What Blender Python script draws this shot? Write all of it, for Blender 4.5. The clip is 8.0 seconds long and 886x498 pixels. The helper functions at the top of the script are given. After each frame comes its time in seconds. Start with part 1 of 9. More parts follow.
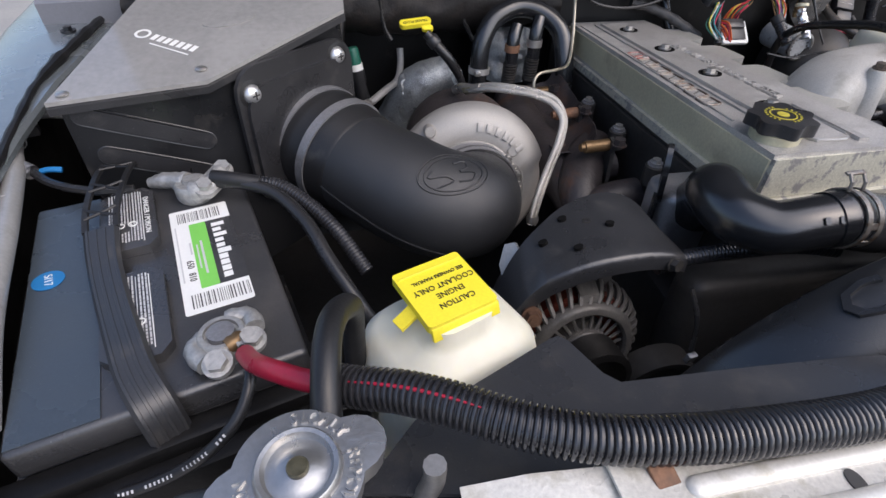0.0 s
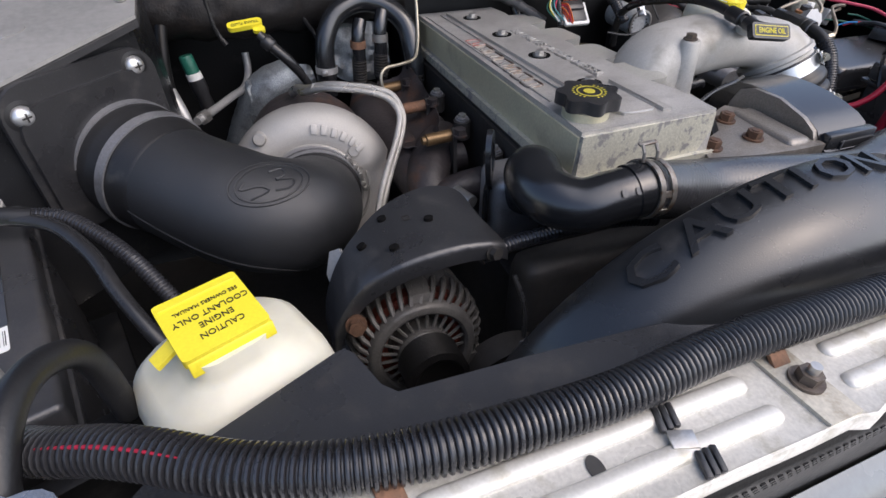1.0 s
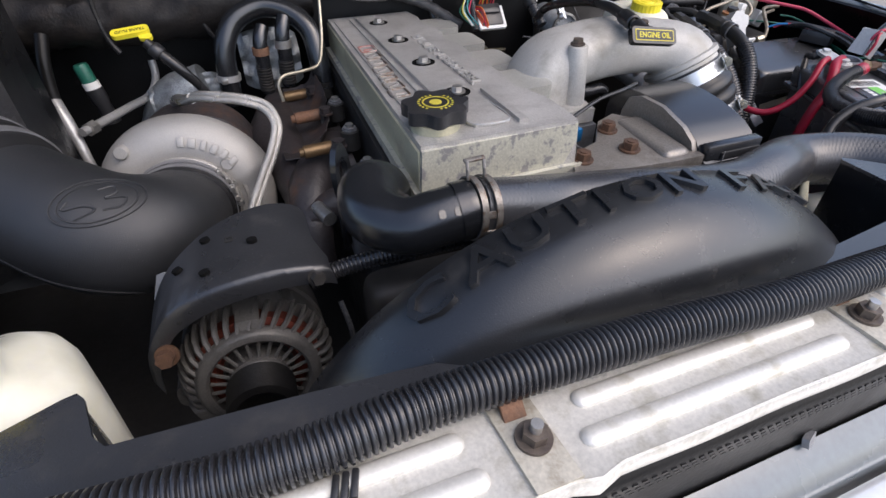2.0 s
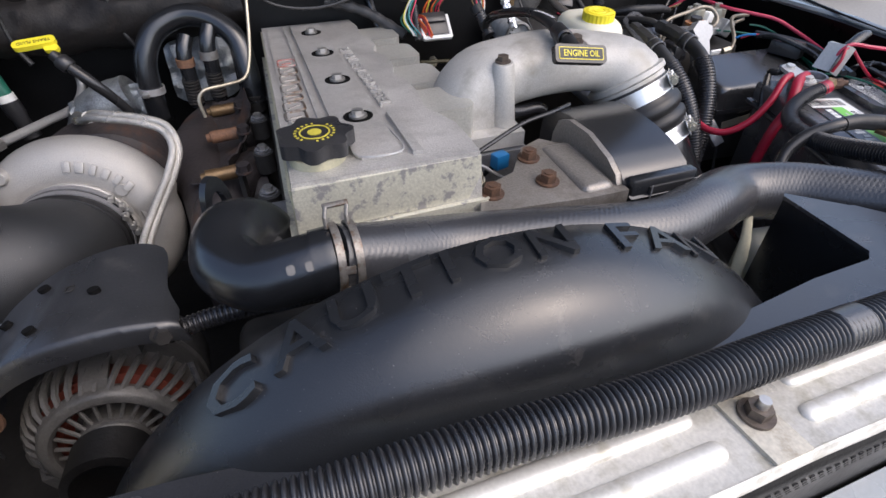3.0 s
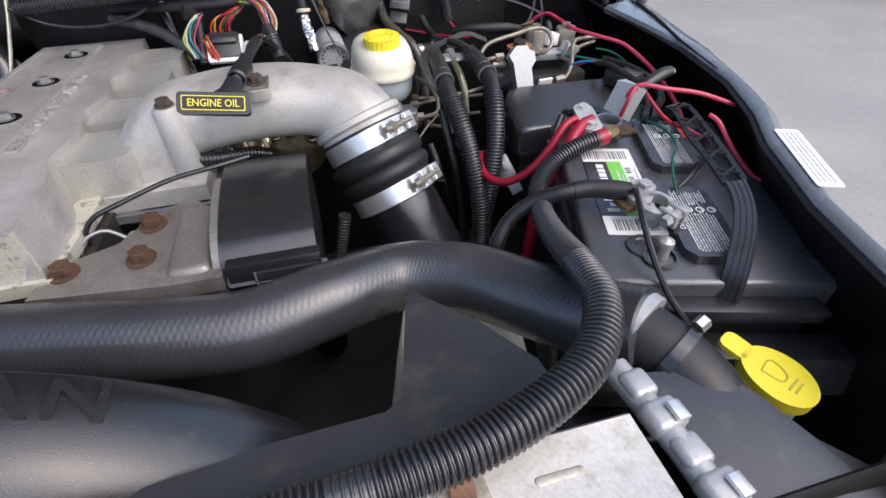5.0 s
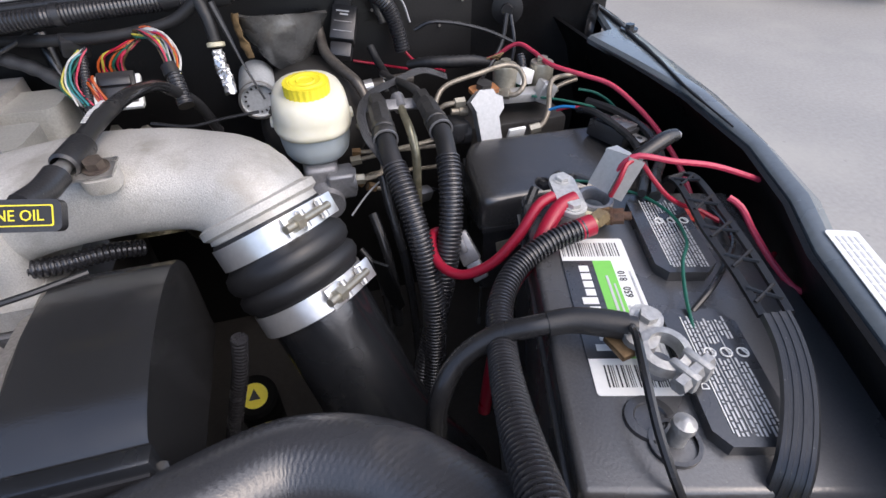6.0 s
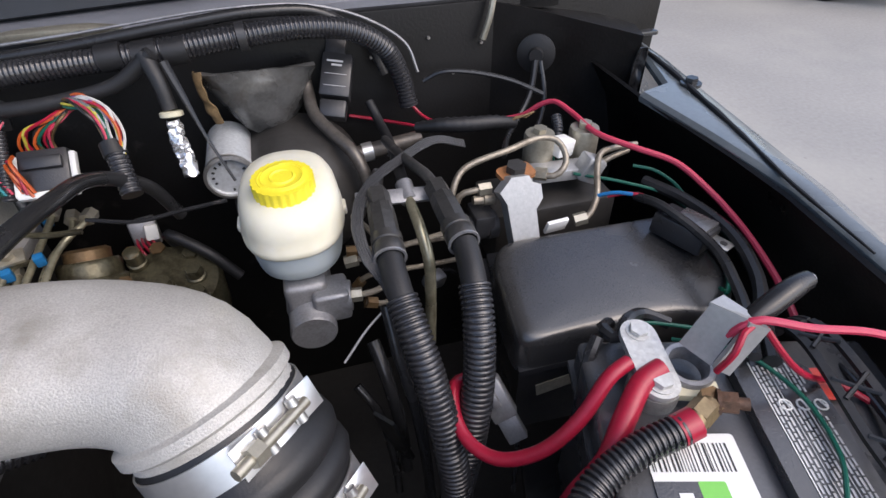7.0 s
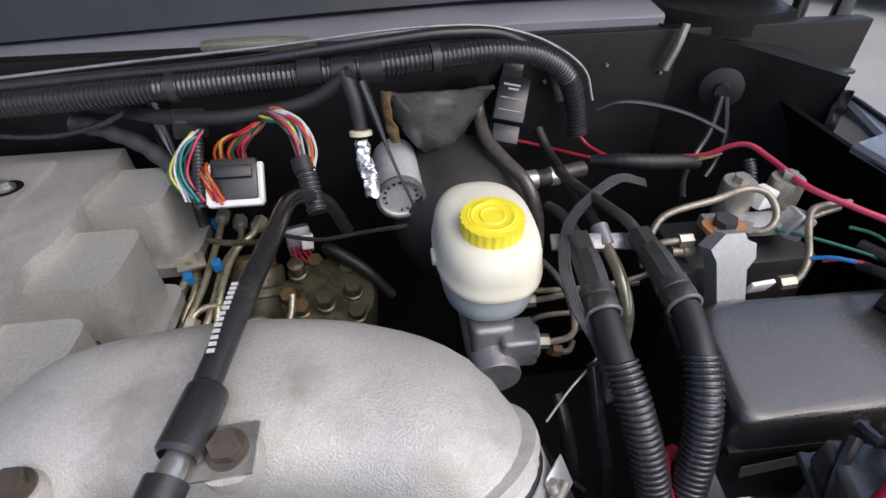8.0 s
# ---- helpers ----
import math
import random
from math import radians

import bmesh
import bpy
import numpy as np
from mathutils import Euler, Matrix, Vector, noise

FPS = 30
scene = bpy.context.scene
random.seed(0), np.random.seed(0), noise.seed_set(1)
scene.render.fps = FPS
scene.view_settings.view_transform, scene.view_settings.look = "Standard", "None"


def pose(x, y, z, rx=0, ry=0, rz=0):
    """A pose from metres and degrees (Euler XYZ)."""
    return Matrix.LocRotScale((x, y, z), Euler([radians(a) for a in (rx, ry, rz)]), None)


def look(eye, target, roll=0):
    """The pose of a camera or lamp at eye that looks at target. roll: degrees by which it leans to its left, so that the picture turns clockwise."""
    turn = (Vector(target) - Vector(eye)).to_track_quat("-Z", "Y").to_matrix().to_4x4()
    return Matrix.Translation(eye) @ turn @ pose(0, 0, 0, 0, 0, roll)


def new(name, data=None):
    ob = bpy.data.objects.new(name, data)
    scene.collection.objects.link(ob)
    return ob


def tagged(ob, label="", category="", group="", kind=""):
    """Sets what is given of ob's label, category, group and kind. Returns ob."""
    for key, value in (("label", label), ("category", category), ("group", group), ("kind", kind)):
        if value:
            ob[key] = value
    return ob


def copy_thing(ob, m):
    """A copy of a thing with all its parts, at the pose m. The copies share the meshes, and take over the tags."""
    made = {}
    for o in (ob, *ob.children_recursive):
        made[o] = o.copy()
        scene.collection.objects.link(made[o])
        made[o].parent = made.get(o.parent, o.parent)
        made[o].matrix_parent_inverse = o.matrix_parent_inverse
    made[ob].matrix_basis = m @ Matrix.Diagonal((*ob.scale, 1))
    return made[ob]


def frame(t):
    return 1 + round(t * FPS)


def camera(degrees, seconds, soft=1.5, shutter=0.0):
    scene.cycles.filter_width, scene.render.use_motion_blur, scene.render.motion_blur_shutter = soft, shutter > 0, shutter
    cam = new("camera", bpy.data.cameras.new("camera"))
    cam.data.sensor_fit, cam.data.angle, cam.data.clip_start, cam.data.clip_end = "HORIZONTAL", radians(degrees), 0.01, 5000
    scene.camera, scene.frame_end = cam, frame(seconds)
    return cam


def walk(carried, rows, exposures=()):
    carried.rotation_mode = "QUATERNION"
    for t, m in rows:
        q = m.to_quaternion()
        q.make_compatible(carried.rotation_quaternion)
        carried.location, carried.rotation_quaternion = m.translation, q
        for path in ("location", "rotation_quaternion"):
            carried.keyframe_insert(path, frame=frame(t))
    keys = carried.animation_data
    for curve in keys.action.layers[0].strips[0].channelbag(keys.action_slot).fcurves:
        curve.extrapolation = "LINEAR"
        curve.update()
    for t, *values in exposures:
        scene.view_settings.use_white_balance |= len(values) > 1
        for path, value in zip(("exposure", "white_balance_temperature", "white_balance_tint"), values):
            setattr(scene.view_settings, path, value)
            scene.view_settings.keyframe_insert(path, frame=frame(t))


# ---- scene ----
cam = camera(81.5, 8.0)
PATH = [
    (0, (-0.018, -0.026, 1.422), (0.273, 1.49, 0.149), 1.2),
    (0.5, (0.039, -0.028, 1.408), (0.49, 1.45, 0.139), 0.6),
    (1, (0.097, -0.031, 1.411), (0.629, 1.415, 0.136), 0.3),
    (1.5, (0.176, -0.04, 1.409), (0.703, 1.41, 0.137), -0.1),
    (2, (0.26, -0.05, 1.405), (0.781, 1.404, 0.135), -0.3),
    (3.3, (0.419, -0.014, 1.399), (0.898, 1.449, 0.123), -0.3),
    (3.5, (0.443, -0.015, 1.393), (0.889, 1.459, 0.117), -0.3),
    (4, (0.529, -0.016, 1.383), (0.898, 1.475, 0.101), -0.9),
    (4.5, (0.667, -0.031, 1.408), (1.011, 1.457, 0.116), -1.6),
    (4.7, (0.725, -0.03, 1.408), (1.065, 1.456, 0.114), -1.6),
    (5.8, (0.871, 0.112, 1.388), (1.263, 1.6, 0.11), -1.2),
    (6, (0.88, 0.148, 1.388), (1.275, 1.632, 0.106), -1.1),
    (6.5, (0.912, 0.239, 1.407), (1.309, 1.721, 0.124), -1.2),
    (7, (0.911, 0.325, 1.392), (1.304, 1.81, 0.11), -1.3),
    (7.5, (0.884, 0.372, 1.393), (1.232, 1.871, 0.115), -0.9),
    (8, (0.806, 0.388, 1.406), (0.994, 1.913, 0.127), -0.6),
]
EXPOSURES = [(t, stops, 6350, 14) for t, stops in ((0.0, 0.66), (2.0, 0.70), (3.5, 0.82), (4.5, 0.80), (6.0, 0.88), (6.5, 0.85), (7.0, 0.79), (7.5, 0.72), (8.0, 0.67))]
walk(cam, [(t, look(eye, target, roll)) for t, eye, target, roll in PATH], EXPOSURES)

# ---- world, sun, exposure ----
sky_world = bpy.data.worlds.new("sky")
scene.world = sky_world
sky_world.use_nodes = True
_nt = sky_world.node_tree
_sky = _nt.nodes.new("ShaderNodeTexSky")
_sky.sky_type, _sky.sun_disc = "NISHITA", False
_sky.sun_elevation, _sky.sun_rotation = radians(52), radians(135)
_sky.air_density, _sky.dust_density, _sky.ozone_density = 1.0, 3.0, 1.0
_nt.links.new(_sky.outputs[0], _nt.nodes["Background"].inputs[0])
_nt.nodes["Background"].inputs[1].default_value = 0.15
sun_data = bpy.data.lights.new("sun", "SUN")
sun_data.energy, sun_data.angle, sun_data.color = 1.0, radians(90), (1.0, 0.96, 0.9)
sun_lamp = new("sun", sun_data)
sun_lamp.matrix_world = look((3.4, -2.6, 6.0), (0.4, 0.4, 1.0))


# ---- materials ----
def mat(name, base, rough=0.5, metal=0.0, var=0.2, dirt=None, grain=300.0, bump=0.0, coat=0.0, spec=0.5, blotch=12.0, sss=0.0, rvar=0.15, ani=None, specks=0.0):
    m = bpy.data.materials.new(name)
    m.use_nodes = True
    nt = m.node_tree
    b = nt.nodes["Principled BSDF"]
    tc = nt.nodes.new("ShaderNodeTexCoord")
    src = tc.outputs["Object"]
    if ani:
        mp = nt.nodes.new("ShaderNodeMapping")
        mp.inputs["Scale"].default_value = ani
        nt.links.new(src, mp.inputs[0])
        src = mp.outputs[0]
    n1 = nt.nodes.new("ShaderNodeTexNoise")
    n1.inputs["Scale"].default_value, n1.inputs["Detail"].default_value = grain, 3
    n2 = nt.nodes.new("ShaderNodeTexNoise")
    n2.inputs["Scale"].default_value, n2.inputs["Detail"].default_value = blotch, 6
    nt.links.new(src, n1.inputs["Vector"])
    nt.links.new(src, n2.inputs["Vector"])
    add = nt.nodes.new("ShaderNodeMath")
    add.operation = "ADD"
    nt.links.new(n1.outputs[0], add.inputs[0])
    nt.links.new(n2.outputs[0], add.inputs[1])
    mr = nt.nodes.new("ShaderNodeMapRange")
    mr.inputs["From Min"].default_value, mr.inputs["From Max"].default_value = 0.6, 1.4
    mr.inputs["To Min"].default_value, mr.inputs["To Max"].default_value = 1 - var, 1 + var
    nt.links.new(add.outputs[0], mr.inputs["Value"])
    mul = nt.nodes.new("ShaderNodeVectorMath")
    mul.operation = "SCALE"
    mul.inputs[0].default_value = base
    nt.links.new(mr.outputs[0], mul.inputs["Scale"])
    colour = mul.outputs[0]
    if dirt:
        dcol, lo, hi, dscale = dirt
        n3 = nt.nodes.new("ShaderNodeTexNoise")
        n3.inputs["Scale"].default_value, n3.inputs["Detail"].default_value, n3.inputs["Roughness"].default_value = dscale, 8, 0.65
        nt.links.new(tc.outputs["Object"], n3.inputs["Vector"])
        r3 = nt.nodes.new("ShaderNodeMapRange")
        r3.inputs["From Min"].default_value, r3.inputs["From Max"].default_value = lo, hi
        nt.links.new(n3.outputs[0], r3.inputs["Value"])
        mx = nt.nodes.new("ShaderNodeMix")
        mx.data_type = "RGBA"
        mx.inputs["B"].default_value = (*dcol, 1)
        nt.links.new(r3.outputs[0], mx.inputs["Factor"])
        nt.links.new(colour, mx.inputs["A"])
        colour = mx.outputs["Result"]
    if specks:
        vo = nt.nodes.new("ShaderNodeTexVoronoi")
        vo.inputs["Scale"].default_value = specks
        nt.links.new(tc.outputs["Object"], vo.inputs["Vector"])
        near = nt.nodes.new("ShaderNodeMapRange")
        near.inputs["From Min"].default_value, near.inputs["From Max"].default_value = 0.16, 0.06
        nt.links.new(vo.outputs["Distance"], near.inputs["Value"])
        some = nt.nodes.new("ShaderNodeSeparateColor")
        nt.links.new(vo.outputs["Color"], some.inputs[0])
        pick = nt.nodes.new("ShaderNodeMapRange")
        pick.inputs["From Min"].default_value, pick.inputs["From Max"].default_value = 0.80, 1.05
        nt.links.new(some.outputs[0], pick.inputs["Value"])
        both = nt.nodes.new("ShaderNodeMath")
        both.operation = "MULTIPLY"
        nt.links.new(near.outputs[0], both.inputs[0])
        nt.links.new(pick.outputs[0], both.inputs[1])
        ms = nt.nodes.new("ShaderNodeMix")
        ms.data_type = "RGBA"
        ms.inputs["B"].default_value = (0.22, 0.213, 0.20, 1)
        nt.links.new(both.outputs[0], ms.inputs["Factor"])
        nt.links.new(colour, ms.inputs["A"])
        colour = ms.outputs["Result"]
    nt.links.new(colour, b.inputs["Base Color"])
    rr = nt.nodes.new("ShaderNodeMapRange")
    rr.inputs["From Min"].default_value, rr.inputs["From Max"].default_value = 0.3, 0.7
    rr.inputs["To Min"].default_value, rr.inputs["To Max"].default_value = max(0.02, rough - rvar), min(1, rough + rvar)
    nt.links.new(n2.outputs[0], rr.inputs["Value"])
    nt.links.new(rr.outputs[0], b.inputs["Roughness"])
    b.inputs["Metallic"].default_value = metal
    b.inputs["Specular IOR Level"].default_value = spec
    if coat:
        b.inputs["Coat Weight"].default_value, b.inputs["Coat Roughness"].default_value = coat, 0.1
    if sss:
        b.inputs["Subsurface Weight"].default_value = sss
        b.inputs["Subsurface Radius"].default_value = (0.02, 0.018, 0.012)
        b.inputs["Subsurface Scale"].default_value = 0.5
    if bump:
        bp = nt.nodes.new("ShaderNodeBump")
        bp.inputs["Strength"].default_value, bp.inputs["Distance"].default_value = bump, 0.001
        nt.links.new(n1.outputs[0], bp.inputs["Height"])
        nt.links.new(bp.outputs[0], b.inputs["Normal"])
    return m


DUST = (0.12, 0.11, 0.10)
M_PLASTIC = mat("black_plastic", (0.025, 0.025, 0.027), 0.36, var=0.3, grain=700, bump=0.2, dirt=(DUST, 0.56, 1.05, 25), specks=420, spec=0.65)
M_SHROUD = mat("shroud_plastic", (0.0160, 0.0170, 0.0190), 0.28, var=0.25, grain=900, bump=0.12, dirt=(DUST, 0.58, 1.05, 30), rvar=0.08, specks=480, spec=0.8)
M_ELBOW = mat("textured_plastic", (0.019, 0.020, 0.022), 0.48, var=0.15, grain=1400, bump=0.4, rvar=0.05, specks=320, spec=0.7)
M_RUBBER = mat("black_rubber", (0.014, 0.014, 0.015), 0.5, var=0.25, grain=500, bump=0.15, dirt=(DUST, 0.6, 1.0, 20))
M_HOSE = mat("hose_rubber", (0.013, 0.014, 0.016), 0.22, var=0.2, grain=900, bump=0.15, dirt=(DUST, 0.60, 1.1, 18), rvar=0.08, spec=0.9)
M_LOOM = mat("loom_plastic", (0.025, 0.025, 0.028), 0.27, var=0.2, grain=400, spec=0.8, dirt=(DUST, 0.62, 1.0, 20), rvar=0.08)
M_BLACKMETAL = mat("black_painted_steel", (0.013, 0.014, 0.016), 0.22, var=0.25, grain=500, bump=0.1, dirt=(DUST, 0.58, 1.1, 20), spec=0.85)
M_DARK = mat("grimy_dark_metal", (0.032, 0.030, 0.028), 0.55, var=0.3, grain=120, bump=0.3)
M_OLIVE = mat("oily_pump_casting", (0.115, 0.105, 0.066), 0.34, metal=0.5, var=0.4, grain=260, bump=0.4, dirt=((0.045, 0.038, 0.022), 0.46, 0.62, 50), rvar=0.12)
M_COPPERPL = mat("copper_plate", (0.50, 0.22, 0.09), 0.5, metal=0.4, var=0.3, grain=300, dirt=((0.25, 0.12, 0.06), 0.5, 0.75, 60))
M_CAST = mat("cast_aluminium", (0.515, 0.50, 0.468), 0.56, metal=0.28, var=0.28, grain=900, bump=0.6, dirt=((0.35, 0.33, 0.29), 0.50, 0.66, 17), rvar=0.1, specks=300)
M_COVER = mat("weathered_aluminium", (0.495, 0.48, 0.455), 0.40, metal=0.4, var=0.30, grain=620, bump=0.7, dirt=((0.335, 0.322, 0.30), 0.46, 0.74, 18), rvar=0.14, specks=420)
M_COVERSIDE = mat("lacquered_aluminium", (0.56, 0.53, 0.375), 0.36, metal=0.2, var=0.16, grain=300, bump=0.3, dirt=((0.31, 0.285, 0.20), 0.55, 0.82, 16), rvar=0.1, specks=420)
M_COVERFRONT = mat("stained_aluminium", (0.57, 0.552, 0.455), 0.42, metal=0.25, var=0.24, grain=400, bump=0.4, dirt=((0.30, 0.29, 0.28), 0.535, 0.60, 62), rvar=0.12, specks=420)
M_TURBO = mat("turbo_casting", (0.40, 0.385, 0.36), 0.5, metal=0.4, var=0.15, grain=900, bump=0.5, dirt=((0.3, 0.28, 0.25), 0.55, 0.9, 10))
M_IRON = mat("rusty_cast_iron", (0.034, 0.029, 0.030), 0.5, var=0.35, grain=200, bump=0.7, dirt=((0.13, 0.055, 0.022), 0.54, 0.82, 16))
M_RUST = mat("rust", (0.20, 0.10, 0.055), 0.75, var=0.35, grain=350, bump=0.7, dirt=((0.10, 0.06, 0.04), 0.45, 0.7, 60))
M_BRASS = mat("tarnished_brass", (0.20, 0.13, 0.065), 0.45, metal=0.6, var=0.3, grain=300, dirt=((0.14, 0.08, 0.04), 0.45, 0.75, 50))
M_COPPER = mat("copper_windings", (0.16, 0.035, 0.022), 0.4, metal=0.3, var=0.3, grain=300)
M_PLATE = mat("galvanised_sheet", (0.69, 0.668, 0.608), 0.36, metal=0.2, var=0.2, grain=420, bump=0.25, dirt=((0.40, 0.372, 0.29), 0.52, 0.74, 48), rvar=0.14)
M_RIB = mat("polished_sheet", (0.67, 0.65, 0.595), 0.36, metal=0.25, var=0.14, grain=420, bump=0.1, dirt=((0.42, 0.39, 0.31), 0.54, 0.76, 48), rvar=0.1)
M_WOVEN = mat("woven_hose_rubber", (0.041, 0.042, 0.046), 0.24, var=0.2, grain=900, bump=0.2, dirt=(DUST, 0.58, 1.0, 18), rvar=0.08, spec=0.9)
M_STEEL = mat("plain_steel", (0.50, 0.49, 0.47), 0.35, metal=0.8, var=0.2, grain=300, bump=0.2, dirt=((0.22, 0.19, 0.15), 0.52, 0.8, 40))
M_BRIGHT = mat("bright_steel", (0.78, 0.78, 0.77), 0.34, metal=0.8, var=0.08, grain=200, rvar=0.08)
M_CAP = mat("stamped_cap_metal", (0.46, 0.46, 0.455), 0.30, metal=0.85, var=0.12, grain=300, bump=0.15, dirt=((0.24, 0.23, 0.21), 0.58, 0.9, 60), rvar=0.06)
M_TINPLATE = mat("zinc_plated_tube", (0.45, 0.42, 0.34), 0.4, metal=0.7, var=0.2, grain=300, dirt=((0.2, 0.17, 0.12), 0.5, 0.8, 40))
M_GREYMETAL = mat("grey_machined_metal", (0.30, 0.30, 0.31), 0.42, metal=0.55, var=0.2, grain=500, bump=0.2, dirt=((0.12, 0.11, 0.10), 0.52, 0.8, 30))
M_LEAD = mat("corroded_lead", (0.42, 0.415, 0.40), 0.5, metal=0.55, var=0.3, grain=250, bump=0.8, dirt=((0.6, 0.62, 0.6), 0.55, 0.75, 70))
M_YELLOW = mat("yellow_plastic", (0.87, 0.74, 0.04), 0.4, var=0.08, grain=500, bump=0.1)
M_WHITEPL = mat("milky_plastic", (0.74, 0.72, 0.60), 0.4, var=0.06, grain=80, dirt=((0.6, 0.55, 0.38), 0.5, 0.9, 8), sss=0.3)
M_RESLOW = mat("bluish_milky_plastic", (0.50, 0.56, 0.58), 0.4, var=0.06, grain=80, sss=0.2)
M_RED = mat("red_insulation", (0.36, 0.012, 0.036), 0.36, var=0.15, grain=300, dirt=((0.2, 0.03, 0.03), 0.6, 0.9, 40))
M_PINK = mat("pink_insulation", (0.52, 0.045, 0.09), 0.4, var=0.1, grain=300)
M_GREEN = mat("green_insulation", (0.006, 0.10, 0.065), 0.4, var=0.15)
M_WIREBLK = mat("black_insulation", (0.022, 0.022, 0.023), 0.28, var=0.2, dirt=(DUST, 0.6, 1.0, 30))
M_ORANGE = mat("orange_insulation", (0.50, 0.09, 0.015), 0.4)
M_WHITEW = mat("white_insulation", (0.55, 0.54, 0.52), 0.4)
M_YELW = mat("yellow_wire", (0.52, 0.45, 0.06), 0.4)
M_VIOLET = mat("violet_insulation", (0.25, 0.10, 0.30), 0.4)
M_BLUE = mat("blue_plastic", (0.015, 0.17, 0.42), 0.4, var=0.1)
M_TEAL = mat("teal_plastic", (0.02, 0.2, 0.22), 0.4)
M_GREENPL = mat("green_plastic", (0.02, 0.13, 0.09), 0.4)
M_BRAID = mat("braided_stainless", (0.56, 0.54, 0.50), 0.34, metal=0.75, var=0.6, grain=1300, bump=1.0)
M_BRAIDBLK = mat("braided_black_sleeve", (0.034, 0.034, 0.036), 0.42, var=0.8, grain=1100, bump=1.0, spec=0.8)
M_FOIL = mat("crumpled_foil", (0.80, 0.80, 0.80), 0.28, metal=0.8, var=0.2, grain=90, bump=1.0)
M_HEATWRAP = mat("foil_heat_shield", (0.33, 0.355, 0.37), 0.38, metal=0.6, var=0.4, grain=420, bump=1.0, dirt=((0.15, 0.155, 0.16), 0.50, 0.75, 40))
M_AIRBOX = mat("smooth_black_box", (0.0115, 0.0120, 0.0135), 0.34, var=0.25, grain=700, bump=0.15, dirt=(DUST, 0.60, 1.1, 20), specks=420)
M_BRASSNEW = mat("dull_brass", (0.26, 0.195, 0.105), 0.42, metal=0.5, var=0.35, grain=300, bump=0.2, dirt=((0.13, 0.08, 0.045), 0.48, 0.70, 70))
M_LEADPALE = mat("whitened_lead", (0.58, 0.58, 0.56), 0.48, metal=0.4, var=0.25, grain=250, bump=0.5, dirt=((0.36, 0.355, 0.34), 0.50, 0.75, 90))
# lighter copy of the battery case: sky reflection in the base, plus some dust
M_BATTSKYLIT = mat("sky_lit_dusty_case", (0.080, 0.080, 0.082), 0.28, var=0.22, grain=500, bump=0.15, dirt=(DUST, 0.55, 1.0, 14), rvar=0.08, specks=420, spec=1.0)
M_STRAP = mat("dirty_cream_strap", (0.46, 0.43, 0.36), 0.42, metal=0.2, var=0.25, grain=400, bump=0.3, dirt=((0.24, 0.20, 0.145), 0.50, 0.72, 70))
M_CAN = mat("pale_canister_paint", (0.56, 0.585, 0.60), 0.36, metal=0.25, var=0.2, grain=300, bump=0.15, dirt=((0.34, 0.34, 0.33), 0.52, 0.75, 40))
M_LOBE = mat("smooth_cast_aluminium", (0.50, 0.495, 0.455), 0.38, metal=0.4, var=0.22, grain=420, bump=0.35, dirt=((0.36, 0.35, 0.31), 0.52, 0.70, 22), rvar=0.12, specks=300)
# shroud plastic again, base raised to carry the sky reflected on the wings
M_WING = mat("sky_lit_shroud_plastic", (0.037, 0.039, 0.044), 0.28, var=0.2, grain=900, bump=0.12, dirt=(DUST, 0.55, 1.0, 22), rvar=0.08, specks=380, spec=1.0)
M_PADDARK = mat("grimy_insulation", (0.0105, 0.0092, 0.0088), 0.55, var=0.5, grain=260, bump=0.6, spec=0.3, dirt=((0.028, 0.022, 0.018), 0.54, 0.72, 26))
M_FADEDRED = mat("faded_red_paint", (0.30, 0.085, 0.065), 0.5, var=0.3, grain=500, dirt=((0.42, 0.40, 0.37), 0.46, 0.60, 120))
M_BRAKELINE = mat("dirty_brake_line", (0.30, 0.265, 0.21), 0.42, metal=0.5, var=0.3, grain=300, dirt=((0.13, 0.105, 0.08), 0.48, 0.72, 50))
M_PAD = mat("grey_insulation_sheet", (0.080, 0.080, 0.078), 0.28, var=0.35, grain=260, bump=0.25, dirt=((0.038, 0.033, 0.028), 0.48, 0.70, 34), rvar=0.1, spec=0.8)
M_VACPIPE = mat("brown_dull_pipe", (0.125, 0.112, 0.098), 0.42, metal=0.4, var=0.3, grain=300, dirt=((0.06, 0.05, 0.045), 0.5, 0.75, 40))
M_PAINT = mat("blue_grey_paint", (0.145, 0.165, 0.176), 0.26, var=0.14, grain=200, coat=0.6, dirt=((0.20, 0.21, 0.21), 0.53, 0.85, 12), rvar=0.08, specks=240)
M_LID = mat("dusty_clear_lid", (0.29, 0.285, 0.275), 0.13, var=0.14, grain=150, coat=0.6, dirt=((0.38, 0.37, 0.35), 0.5, 0.85, 9), rvar=0.08, specks=90)
M_BATT = mat("battery_case", (0.040, 0.040, 0.042), 0.28, var=0.2, grain=500, bump=0.15, dirt=(DUST, 0.56, 1.0, 14), rvar=0.08, specks=420, spec=1.0)
# black case plastic with the sky's blue reflection put into its base colour
M_BATTSHEEN = mat("battery_sky_sheen", (0.045, 0.058, 0.072), 0.30, spec=0.9, var=0.12, grain=500, bump=0.1, specks=380)
M_LABEL = mat("white_label", (0.80, 0.80, 0.77), 0.45, var=0.04, dirt=((0.55, 0.52, 0.46), 0.62, 0.9, 40))
M_LABELGREEN = mat("green_print", (0.20, 0.58, 0.10), 0.45, var=0.04)
M_INK = mat("black_ink", (0.02, 0.02, 0.02), 0.5, var=0.05)
M_INKGREY = mat("pale_ink", (0.55, 0.55, 0.55), 0.5, var=0.05)
M_REDDOT = mat("red_print", (0.62, 0.06, 0.04), 0.4, var=0.05)
